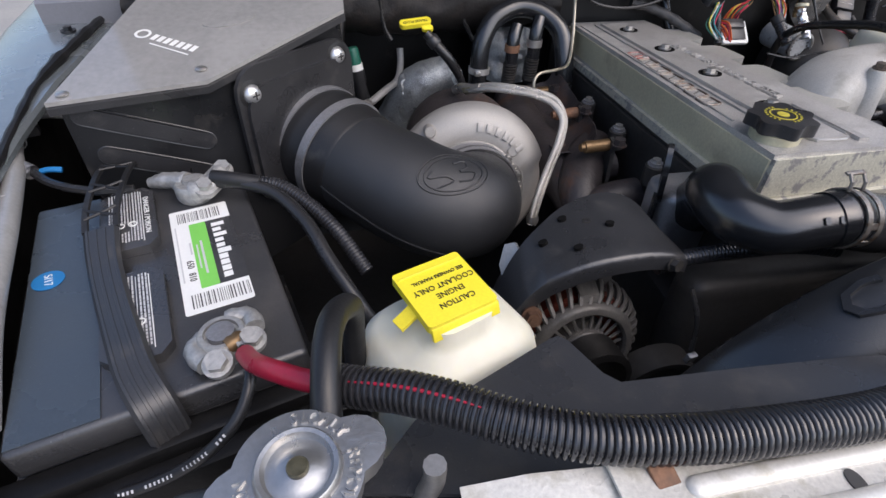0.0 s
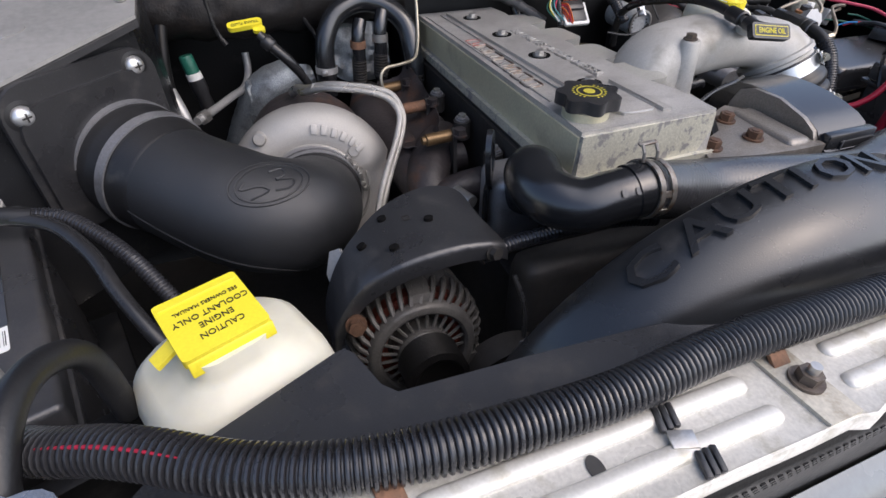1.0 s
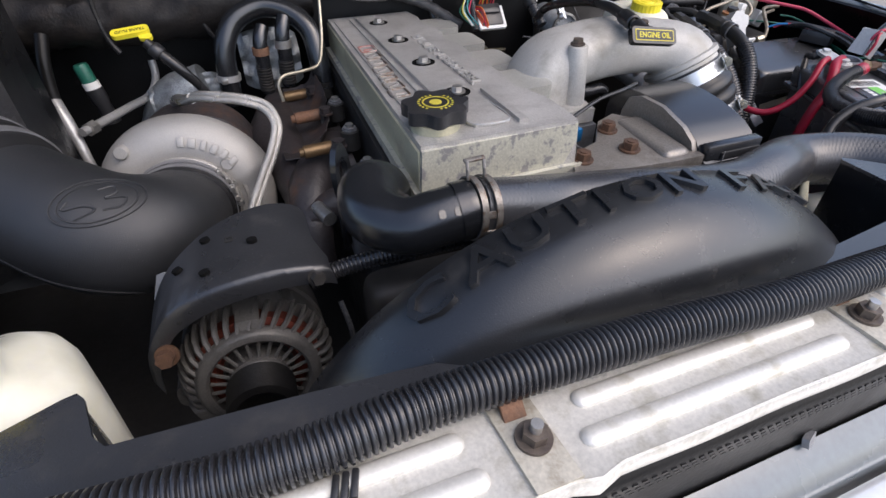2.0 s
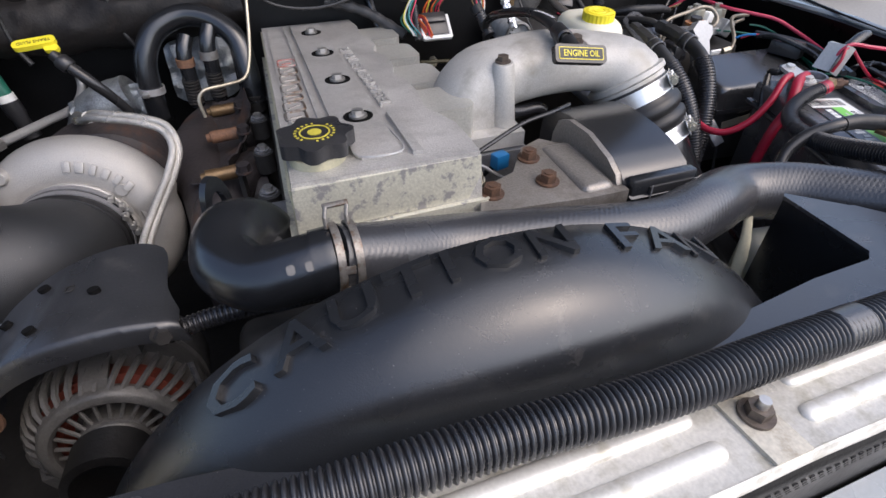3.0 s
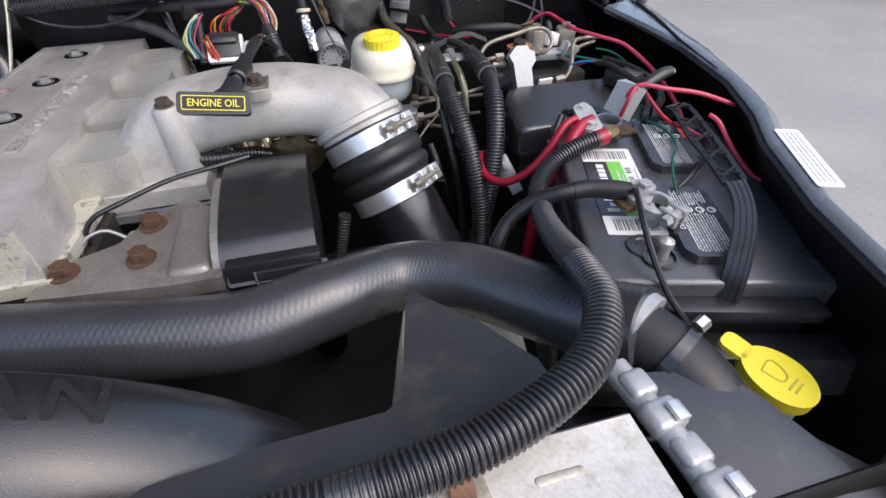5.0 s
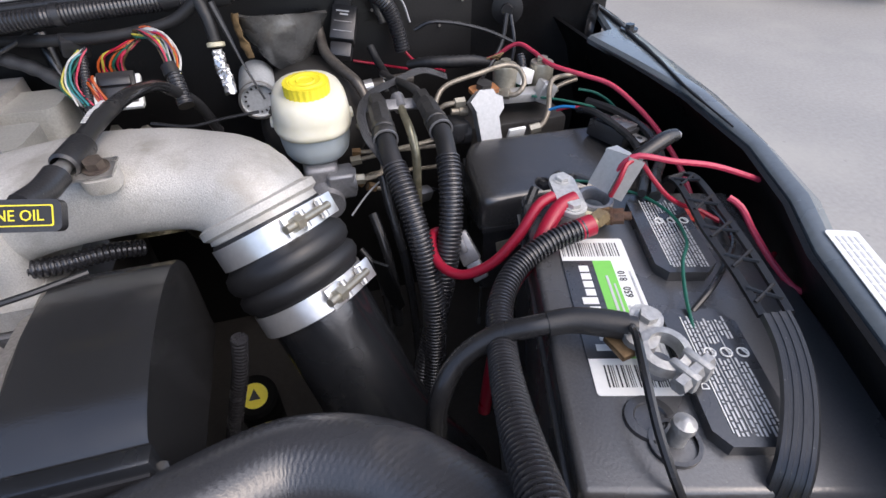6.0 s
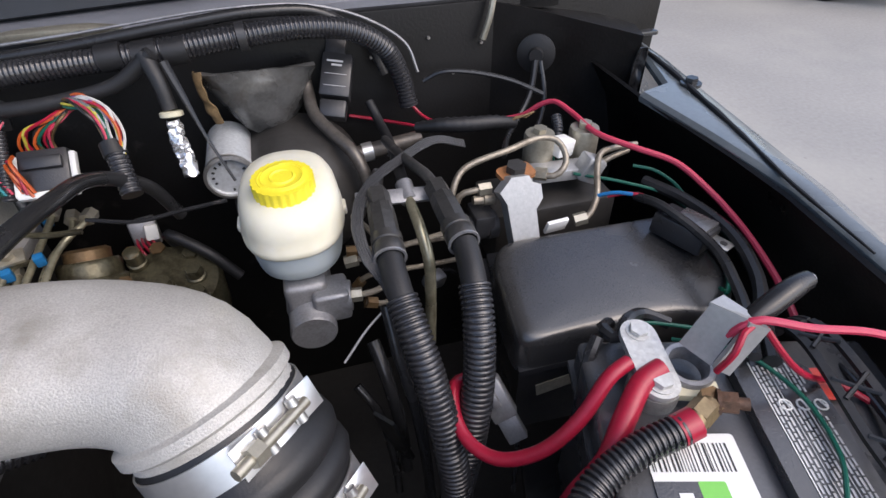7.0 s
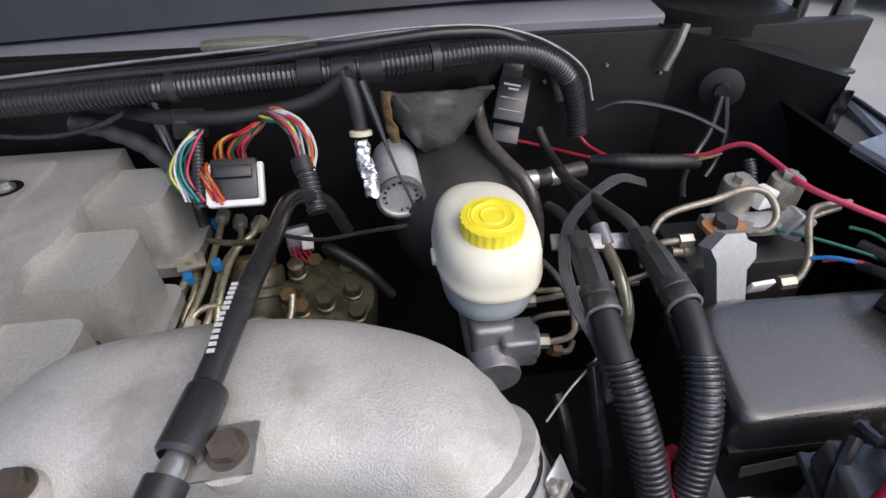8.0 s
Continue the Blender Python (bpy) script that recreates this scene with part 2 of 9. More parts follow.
M_CONCRETE = mat("concrete", (0.300, 0.288, 0.265), 0.8, var=0.16, grain=40, bump=0.4, dirt=((0.375, 0.358, 0.318), 0.48, 0.76, 0.7), blotch=1.1, specks=14)
M_GLASS = mat("dark_glass", (0.03, 0.032, 0.035), 0.08, var=0.05, coat=0.5)
M_FIREWALL = mat("black_firewall", (0.0075, 0.0072, 0.0072), 0.42, spec=0.25, var=0.35, grain=300, bump=0.25, dirt=(DUST, 0.63, 1.2, 18))
M_HOOD = mat("hood_underside", (0.024, 0.027, 0.031), 0.6, var=0.1)
M_NUT = mat("dull_brown_steel", (0.13, 0.105, 0.085), 0.5, metal=0.4, var=0.3, grain=300, bump=0.4, dirt=((0.06, 0.045, 0.04), 0.45, 0.7, 60))
M_TAN = mat("tan_fibre", (0.20, 0.13, 0.06), 0.8, var=0.4, grain=300, bump=0.8)
M_BRKT = mat("grimy_cast_bracket", (0.27, 0.25, 0.225), 0.42, metal=0.5, var=0.3, grain=500, bump=0.5, dirt=((0.12, 0.10, 0.08), 0.5, 0.75, 20))
M_ALU = mat("dull_aluminium", (0.42, 0.42, 0.415), 0.38, metal=0.4, var=0.15, grain=300, bump=0.15, dirt=((0.3, 0.29, 0.27), 0.55, 0.85, 25))
M_ALTER = mat("dusty_alternator_casting", (0.105, 0.101, 0.096), 0.48, metal=0.3, var=0.3, grain=500, bump=0.4, dirt=((0.055, 0.052, 0.05), 0.5, 0.72, 30))
M_BRKTBLK = mat("worn_black_paint", (0.030, 0.031, 0.034), 0.40, var=0.25, grain=500, bump=0.12, dirt=(DUST, 0.55, 1.0, 25), specks=300, spec=0.8)
# near-black for the shade inside holes and on the low tensioner housing
M_VOID = mat("deep_shade_black", (0.006, 0.006, 0.006), 0.9, var=0.1, spec=0.1)
M_CREAM = mat("cream_plastic", (0.62, 0.58, 0.42), 0.5, var=0.1)
M_SATIN = mat("satin_grey_cover", (0.020, 0.0200, 0.0205), 0.20, var=0.15, grain=700, bump=0.08, dirt=((0.03, 0.03, 0.03), 0.55, 0.85, 20), rvar=0.05, spec=0.9)
M_FUSELID = mat("fuse_lid_plastic", (0.034, 0.0335, 0.0335), 0.24, var=0.25, grain=900, bump=0.15, rvar=0.09, specks=420, spec=0.95, dirt=(DUST, 0.55, 0.95, 12))
M_RUSTNUT = mat("brown_rusted_nut", (0.13, 0.072, 0.045), 0.55, metal=0.3, var=0.35, grain=400, bump=0.5, dirt=((0.06, 0.04, 0.032), 0.45, 0.7, 80))
M_CLAMP = mat("rust_specked_steel", (0.24, 0.225, 0.205), 0.45, metal=0.6, var=0.3, grain=400, bump=0.4, dirt=((0.12, 0.075, 0.045), 0.46, 0.62, 120))
M_NUTDARK = mat("dull_black_steel", (0.060, 0.058, 0.056), 0.42, metal=0.4, var=0.3, grain=300, bump=0.3, dirt=((0.14, 0.13, 0.12), 0.55, 0.8, 60))
M_FUELLINE = mat("olive_zinc_tube", (0.36, 0.335, 0.235), 0.30, metal=0.6, var=0.25, grain=260, dirt=((0.14, 0.12, 0.07), 0.50, 0.75, 40), rvar=0.1)
M_COWL = mat("cowl_grey", (0.20, 0.205, 0.225), 0.5, var=0.08, grain=300, bump=0.1)


# ---- building tools ----
def part(name, bm, material, parent=None, label="", smooth=True, angle=40):
    """One bmesh, given in world places, as one mesh object under a thing or a part."""
    me = bpy.data.meshes.new(name)
    lo = Vector((min(v.co.x for v in bm.verts), min(v.co.y for v in bm.verts), min(v.co.z for v in bm.verts)))
    hi = Vector((max(v.co.x for v in bm.verts), max(v.co.y for v in bm.verts), max(v.co.z for v in bm.verts)))
    mid = Vector(((lo.x + hi.x) / 2, (lo.y + hi.y) / 2, lo.z))
    bmesh.ops.translate(bm, verts=bm.verts[:], vec=-mid)
    bmesh.ops.recalc_face_normals(bm, faces=bm.faces[:])
    if smooth:
        for f in bm.faces:
            f.smooth = True
        for e in bm.edges:
            if len(e.link_faces) == 2 and e.calc_face_angle(0) > radians(angle):
                e.smooth = False
    bm.to_mesh(me)
    bm.free()
    me.materials.append(material)
    ob = new(name, me)
    ob.location = mid
    if parent is not None:
        ob.parent = parent
        ob.matrix_parent_inverse = Matrix.Translation(parent.location).inverted()
    if label:
        tagged(ob, label)
    return ob


def thing(name, label, category, at, group="", kind=""):
    ob = new(name)
    ob.empty_display_size = 0.02
    ob.location = at
    return tagged(ob, label, category, group, kind)


def solo(name, bm, material, label, category, group="", kind="", angle=40):
    return tagged(part(name, bm, material, None, "", True, angle), label, category, group, kind)


def spline(pts, step=0.006):
    """Points every step metres along a smooth curve through pts, with their arc lengths."""
    p = [Vector(q) for q in pts]
    if len(p) == 2:
        n = max(2, int((p[1] - p[0]).length / step) + 1)
        return [p[0].lerp(p[1], i / (n - 1)) for i in range(n)]
    ext = [p[0] * 2 - p[1]] + p + [p[-1] * 2 - p[-2]]
    dense = []
    for i in range(1, len(ext) - 2):
        a, b, c, d = ext[i - 1:i + 3]
        t1 = max((b - a).length, 1e-6) ** 0.5
        t2 = t1 + max((c - b).length, 1e-6) ** 0.5
        t3 = t2 + max((d - c).length, 1e-6) ** 0.5
        for k in range(24):
            t = t1 + (t2 - t1) * k / 24
            a1 = a * ((t1 - t) / t1) + b * (t / t1)
            a2 = b * ((t2 - t) / (t2 - t1)) + c * ((t - t1) / (t2 - t1))
            a3 = c * ((t3 - t) / (t3 - t2)) + d * ((t - t2) / (t3 - t2))
            b1 = a1 * ((t2 - t) / t2) + a2 * (t / t2)
            b2 = a2 * ((t3 - t) / (t3 - t1)) + a3 * ((t - t1) / (t3 - t1))
            dense.append(b1 * ((t2 - t) / (t2 - t1)) + b2 * ((t - t1) / (t2 - t1)))
    dense.append(p[-1])
    cum = [0.0]
    for a, b in zip(dense, dense[1:]):
        cum.append(cum[-1] + (b - a).length)
    n = max(3, int(cum[-1] / step) + 1)
    out, j = [], 0
    for i in range(n):
        s = cum[-1] * i / (n - 1)
        while j < len(cum) - 2 and cum[j + 1] < s:
            j += 1
        w = (s - cum[j]) / max(cum[j + 1] - cum[j], 1e-9)
        out.append(dense[j].lerp(dense[j + 1], w))
    return out


def frames_along(path):
    """A side and an up vector at every point, carried along without twist."""
    tang = [(path[min(i + 1, len(path) - 1)] - path[max(i - 1, 0)]).normalized() for i in range(len(path))]
    up = Vector((0, 0, 1)) if abs(tang[0].z) < 0.9 else Vector((0, 1, 0))
    side = tang[0].cross(up).normalized()
    res = []
    for t in tang:
        side = (side - t * side.dot(t)).normalized()
        res.append((side, t.cross(side).normalized() * -1))
    return res


def tube(pts, r, n=12, step=0.006, shape=None, bm=None, squash=1.0, weave=0.0, pitch=0.005):
    """A tube through pts. r: a radius, or radii at even steps. shape(s): a factor on it along the arc. squash: height over width."""
    bm = bm or bmesh.new()
    path = spline(pts, step)
    fr = frames_along(path)
    rings, s = [], 0.0
    for i, (c, (sd, up)) in enumerate(zip(path, fr)):
        if i:
            s += (c - path[i - 1]).length
        if isinstance(r, (list, tuple)):
            f = i / (len(path) - 1) * (len(r) - 1)
            k = min(int(f), len(r) - 2)
            rad = r[k] + (r[k + 1] - r[k]) * (f - k)
        else:
            rad = r
        if shape:
            rad *= shape(s)
        wv = math.cos(2 * math.pi * s / pitch) * weave
        rings.append([bm.verts.new(c + (sd * math.cos(a) + up * math.sin(a) * squash) * rad * (1 + wv * (1, 0.4, -1, -0.4)[q % 4])) for q, a in ((q, 2 * math.pi * q / n) for q in range(n))])
    for a, b in zip(rings, rings[1:]):
        for q in range(n):
            bm.faces.new((a[q], a[(q + 1) % n], b[(q + 1) % n], b[q]))
    bm.faces.new(rings[0][::-1])
    bm.faces.new(rings[-1])
    return bm


def ribbed(pts, r, pitch=0.0045, depth=0.12, n=16, bm=None):
    """Split corrugated loom: rounded ribs and narrow grooves."""
    def shape(s):
        f = (s / pitch) % 1.0
        return 1.0 - (depth if f > 0.66 else 0.0) - (0.3 * depth if f < 0.12 or 0.54 < f <= 0.66 else 0.0)
    return tube(pts, r, n, pitch / 6, shape, bm)


def lathe(profile, at, axis=(0, 0, 1), n=32, bm=None):
    """Turns (radius, height) pairs about an axis through at."""
    bm = bm or bmesh.new()
    m = Matrix.Translation(at) @ Vector((0, 0, 1)).rotation_difference(Vector(axis)).to_matrix().to_4x4()
    rings = []
    for r, h in profile:
        if r < 1e-5:
            rings.append([bm.verts.new(m @ Vector((0, 0, h)))])
        else:
            rings.append([bm.verts.new(m @ Vector((r * math.cos(2 * math.pi * q / n), r * math.sin(2 * math.pi * q / n), h))) for q in range(n)])
    for a, b in zip(rings, rings[1:]):
        for q in range(n):
            q2 = (q + 1) % n
            if len(a) == 1 and len(b) > 1:
                bm.faces.new((a[0], b[q2], b[q]))
            elif len(b) == 1 and len(a) > 1:
                bm.faces.new((a[q], a[q2], b[0]))
            elif len(a) > 1:
                bm.faces.new((a[q], a[q2], b[q2], b[q]))
    return bm


def bevelled(bm, width, segments=2, angle=30):
    edges = [e for e in bm.edges if len(e.link_faces) == 2 and e.calc_face_angle(0) > radians(angle)]
    if edges:
        bmesh.ops.bevel(bm, geom=edges, offset=width, segments=segments, affect="EDGES", profile=0.5, clamp_overlap=True)
    return bm


def box(size, m=None, bev=0.002, seg=2, bm=None):
    """A box of that size round the origin, bevelled, placed by m."""
    b = bmesh.new()
    bmesh.ops.create_cube(b, size=1.0)
    bmesh.ops.scale(b, vec=size, verts=b.verts[:])
    if bev:
        bevelled(b, bev, seg)
    if m is not None:
        b.transform(m)
    return merge(bm, b)


def merge(bm, b):
    if bm is None:
        return b
    me = bpy.data.meshes.new("tmp")
    b.to_mesh(me)
    b.free()
    bm.from_mesh(me)
    bpy.data.meshes.remove(me)
    return bm


def prism(poly, h, m=None, bev=0.0015, seg=2, bm=None, taper=1.0):
    """A flat outline (x, y), raised from 0 to h, bevelled, placed by m."""
    b = bmesh.new()
    n = len(poly)
    cx, cy = sum(p[0] for p in poly) / n, sum(p[1] for p in poly) / n
    lo = [b.verts.new((x, y, 0)) for x, y in poly]
    hi = [b.verts.new((cx + (x - cx) * taper, cy + (y - cy) * taper, h)) for x, y in poly]
    b.faces.new(lo[::-1])
    b.faces.new(hi)
    for i in range(n):
        b.faces.new((lo[i], lo[(i + 1) % n], hi[(i + 1) % n], hi[i]))
    if bev:
        bevelled(b, bev, seg)
    if m is not None:
        b.transform(m)
    return merge(bm, b)


def rounded(w, h, r, n=5):
    """The outline of a rectangle with round corners."""
    pts = []
    for cx, cy, a0 in ((w / 2 - r, h / 2 - r, 0), (-w / 2 + r, h / 2 - r, 90), (-w / 2 + r, -h / 2 + r, 180), (w / 2 - r, -h / 2 + r, 270)):
        for k in range(n):
            a = radians(a0 + 90 * k / (n - 1))
            pts.append((cx + r * math.cos(a), cy + r * math.sin(a)))
    return pts


def disc_outline(r, n=24):
    return [(r * math.cos(2 * math.pi * k / n), r * math.sin(2 * math.pi * k / n)) for k in range(n)]


def hexhead(at, axis, r=0.008, h=0.006, washer=0.0, wh=0.002, bm=None, stud=0.0):
    """A hexagon head or nut, with a washer and the stud's end where given."""
    m = Matrix.Translation(at) @ Vector((0, 0, 1)).rotation_difference(Vector(axis)).to_matrix().to_4x4()
    if washer:
        bm = prism(disc_outline(washer), wh, m, 0.0005, 1, bm)
    bm = prism([(r * math.cos(radians(60 * k)), r * math.sin(radians(60 * k))) for k in range(6)], h, m @ Matrix.Translation((0, 0, wh if washer else 0)), 0.0008, 1, bm)
    if stud:
        bm = prism(disc_outline(r * 0.55, 12), stud, m @ Matrix.Translation((0, 0, h)), 0.0006, 1, bm)
    return bm


def lettering(text, size, depth, m, bm=None, squeeze=1.0, align="CENTER", fat=0.0):
    """Words in the built-in face, as solid letters lying in the plane of m."""
    cu = bpy.data.curves.new("words", "FONT")
    cu.body, cu.size, cu.extrude, cu.align_x, cu.align_y = text, size, depth / 2, align, "CENTER"
    cu.resolution_u, cu.offset = 2, fat
    ob = bpy.data.objects.new("words", cu)
    scene.collection.objects.link(ob)
    dg = bpy.context.evaluated_depsgraph_get()
    me = bpy.data.meshes.new_from_object(ob.evaluated_get(dg))
    b = bmesh.new()
    b.from_mesh(me)
    b.transform(m @ Matrix.Diagonal((squeeze, 1, 1, 1)))
    bpy.data.objects.remove(ob)
    bpy.data.curves.remove(cu)
    bpy.data.meshes.remove(me)
    return merge(bm, b)


def bars(rows, m, h=0.0004, bm=None):
    """Plain bars (x, y, width, height) lying in the plane of m."""
    for x, y, w, ht in rows:
        bm = box((w, ht, h), m @ Matrix.Translation((x, y, h / 2)), 0, 1, bm)
    return bm


def basis(at, xdir, zdir):
    """A pose at a place, with its x and z along the given directions."""
    z = Vector(zdir).normalized()
    x = Vector(xdir)
    x = (x - z * x.dot(z)).normalized()
    y = z.cross(x)
    m = Matrix((x, y, z)).transposed().to_4x4()
    m.translation = Vector(at)
    return m


# ---- the setting: yard, body shell, front panel ----
def sheet(rows, thick=0.0):
    """A grid of places joined into a surface; thick pushes a second skin down."""
    bm = bmesh.new()
    g = [[bm.verts.new(p) for p in row] for row in rows]
    for a, b in zip(g, g[1:]):
        for i in range(len(a) - 1):
            bm.faces.new((a[i], a[i + 1], b[i + 1], b[i]))
    if thick:
        bmesh.ops.recalc_face_normals(bm, faces=bm.faces[:])
        bmesh.ops.solidify(bm, geom=bm.faces[:], thickness=thick)
    return bm


def crumpled(c, ux, uy, w, h, amp, nx=18, ny=14):
    ux, uy = Vector(ux).normalized(), Vector(uy).normalized()
    nz = ux.cross(uy)
    rows = []
    for i in range(nx + 1):
        row = []
        for j in range(ny + 1):
            a, b = i / nx - 0.5, j / ny - 0.5
            edge = 1 - 0.25 * (abs(a) * 2) ** 4
            p = Vector(c) + ux * (a * w) + uy * (b * h * edge)
            d = noise.noise(p * 38) * amp + noise.noise(p * 95) * amp * 0.6 - 0.06 * (a * a + b * b) * w * 4
            row.append(tuple(p + nz * d))
        rows.append(row)
    return sheet(rows, 0.0015)


bm = bmesh.new()
bmesh.ops.create_grid(bm, x_segments=2, y_segments=2, size=400)
solo("ground", bm, M_CONCRETE, "pale grey concrete yard with faint stains", "ground", kind="structure")


# bay tub
BAY_BACK = 0.945
solo("bay_floor", box((1.72, 1.05, 0.02), Matrix.Translation((0.42, 0.5, 0.62)), 0.002), M_DARK, "dark grimy underside of the engine bay", "floor", kind="structure")
bm = box((1.0, 0.02, 0.66), Matrix.Translation((0.87, BAY_BACK, 0.90)), 0.002)
solo("firewall", bm, M_FIREWALL, "black painted sheet steel firewall", "wall", kind="structure")
solo("firewall", box((0.91, 0.02, 0.66), Matrix.Translation((-0.075, 1.055, 0.90)), 0.002), M_FIREWALL, "black recessed stretch of the firewall", "wall", kind="structure")
solo("firewall", box((0.02, 0.095, 0.66), Matrix.Translation((0.381, 0.999, 0.90)), 0.002), M_FIREWALL, "black step in the firewall", "wall", kind="structure")
rows = [[(1.262, 0.95, z0), (1.258, 0.77, z0), (1.264, 0.64, z0), (1.263, 0.58, z0), (1.248, 0.47, z0), (1.218, 0.39, z0), (1.188, 0.336, z0), (1.153, 0.24, z0), (1.124, 0.10, z0)] for z0 in (1.160, 1.12, 1.0, 0.62)]
rows[1] = [(x + 0.022, y, z) for x, y, z in rows[1]]
rows[2] = [(x + 0.05, y, z) for x, y, z in rows[2]]
rows[3] = [(x + 0.05, y, z) for x, y, z in rows[3]]
solo("inner_fender", sheet(rows, 0.004), M_FIREWALL, "black inner fender wall on the driver side", "fender", kind="structure")
rows = [[(-0.47, 1.0, z0), (-0.425, 0.70, z0), (-0.40, 0.55, z0), (-0.375, 0.42, z0), (-0.33, 0.20, z0), (-0.30, 0.05, z0)] for z0 in (1.15, 1.0, 0.62)]
solo("inner_fender", sheet(rows, 0.004), M_FIREWALL, "black inner fender wall on the passenger side", "fender", kind="structure")


def fender(edge_in, edge_out, z_in, z_out, label):
    """A painted fender top with a rolled inner lip, falling away on the outer side."""
    rows = []
    for (xi, yi), (xo, yo) in zip(edge_in, edge_out):
        s = 1 if xo > xi else -1
        rows.append([(xi, yi, z_in - 0.010), (xi, yi, z_in - 0.004), (xi + s * 0.004, yi, z_in), (xi + (xo - xi) * 0.5, (yi + yo) / 2, z_in + 0.001), (xo - s * 0.012, yo, z_in - 0.001), (xo, yo, z_out - 0.006), (xo + s * 0.012, yo, z_out - 0.03), (xo + s * 0.07, yo, z_out - 0.12), (xo + s * 0.11, yo, z_out - 0.35), (xo + s * 0.11, yo, z_out - 0.75)])
    return sheet(rows, 0.003)


IN_R = [(1.327, 1.05), (1.318, 0.87), (1.292, 0.792), (1.2535, 0.779), (1.262, 0.68), (1.266, 0.58), (1.250, 0.47), (1.220, 0.39), (1.190, 0.336), (1.155, 0.24), (1.126, 0.10), (1.10, -0.1)]
OUT_R = [(1.366, 1.05), (1.347, 0.87), (1.334, 0.80), (1.331, 0.785), (1.314, 0.68), (1.298, 0.575), (1.270, 0.465), (1.244, 0.386), (1.212, 0.336), (1.176, 0.24), (1.146, 0.10), (1.116, -0.1)]
bm = fender(IN_R, OUT_R, 1.165, 1.165, "")
solo("fender", bm, M_PAINT, "blue-grey painted front fender, driver side", "fender", kind="structure")
IN_L = [(-0.40, 1.2), (-0.392, 0.95), (-0.388, 0.70), (-0.372, 0.55), (-0.355, 0.44), (-0.33, 0.30), (-0.30, 0.05)]
OUT_L = [(-0.60, 1.2), (-0.56, 0.95), (-0.50, 0.70), (-0.45, 0.55), (-0.41, 0.44), (-0.37, 0.30), (-0.33, 0.05)]
solo("fender", fender(IN_L, OUT_L, 1.16, 1.16, ""), M_PAINT, "blue-grey painted front fender, passenger side", "fender", kind="structure")

# seam gasket and bolts on the fender tops
seam = [(1.334, 0.93, 1.166), (1.317, 0.823, 1.167), (1.300, 0.735, 1.167), (1.282, 0.65, 1.167), (1.267, 0.59, 1.167), (1.255, 0.50, 1.165)]
solo("fender_seal", tube(seam, [0.0030, 0.0030, 0.0028, 0.0022, 0.0016, 0.0010], 8, 0.01, lambda s: 1 + 0.25 * math.sin(s * 90) * math.sin(s * 37)), M_RUBBER, "ragged black rubber seal along the fender seam", "seal", kind="structure")
ft = thing("fender_bolt", "black flanged hex bolt on the fender edge", "bolt", (1.314, 0.778, 1.166), group="fender bolts")
part("bolt_head", hexhead((1.314, 0.778, 1.168), (0, 0, 1), 0.0066, 0.006), M_BLACKMETAL, ft)
part("flange", prism(disc_outline(0.0112), 0.003, Matrix.Translation((1.314, 0.778, 1.1655)), 0.0008), M_BLACKMETAL, ft)
copy_thing(ft, Matrix.Translation((-0.446, 0.905, 1.162)))
# data sticker on the driver fender
st = thing("warning_sticker", "white printed sticker on the fender edge", "sticker", (1.195, 0.33, 1.166))
mst = basis((1.197, 0.298, 1.1668), (0.36, 0.92, 0), (0, 0, 1))
part("sheet", prism(rounded(0.10, 0.022, 0.003), 0.0006, mst, 0), M_LABEL, st)
part("printing", bars([(-0.04 + 0.008 * (i % 11), 0.006 - 0.004 * (i // 11), 0.0065, 0.0016) for i in range(44)], mst @ Matrix.Translation((0, 0, 0.0007)), 0.0002), M_INKGREY, st, "rows of small grey print")

# cowl lip, cowl corner and the raised hood above it
def cowl_y(x):
    return 0.951


def cowl_z(x):
    return -0.04 * max(0.0, 0.9 - x) if x > 0.46 else -0.0176 - 0.03 * (0.46 - x)


rows = []
for k in range(21):
    x = -0.5 + 1.625 * k / 20
    y = cowl_y(x)
    z = cowl_z(x)
    rows.append([(x, y + 0.002, 1.19 + z), (x, y, 1.238 + z), (x, y + 0.003, 1.241 + z), (x, y + 0.06, 1.247 + z), (x, y + 0.065, 1.244 + z)])
solo("cowl_lip", sheet(rows, 0.003), M_COWL, "matt blue-grey cowl flange below the raised hood", "cowl", kind="structure")
rows = []
for k in range(11):
    f = k / 10
    x = -0.5 + 1.80 * f
    y = cowl_y(x) + 0.062
    rows.append([(x, y, 1.243 + cowl_z(x)), (x, y + 0.02, 1.275), (-0.42 + 1.68 * f, y - 0.03, 1.40), (-0.40 + 1.62 * f, y - 0.20, 1.75), (-0.36 + 1.54 * f, y - 0.50, 2.25)])
solo("hood", sheet(rows, 0.02), M_HOOD, "dark underside of the raised hood", "hood", kind="structure")

corner = [(1.128, 0.962), (1.150, 0.945), (1.196, 0.926), (1.288, 0.955), (1.294, 1.03), (1.128, 1.03)]
bm = prism(corner, 0.022, Matrix(((1, 0, 0, 0), (0, 1, 0, 0), (-0.055, 0.06, 1, 1.2280), (0, 0, 0, 1))), 0.003, 2)
bm = merge(bm, sheet([[(1.120, 0.941, 1.232), (1.195, 0.925, 1.2165), (1.250, 0.900, 1.204), (1.307, 0.869, 1.192)], [(1.120, 0.960, 1.232), (1.200, 0.955, 1.216), (1.262, 0.950, 1.207), (1.324, 0.915, 1.190)]], 0.003))
solo("cowl_corner", bm, M_FIREWALL, "black plastic cowl end cap at the hood hinge", "cowl", kind="structure")
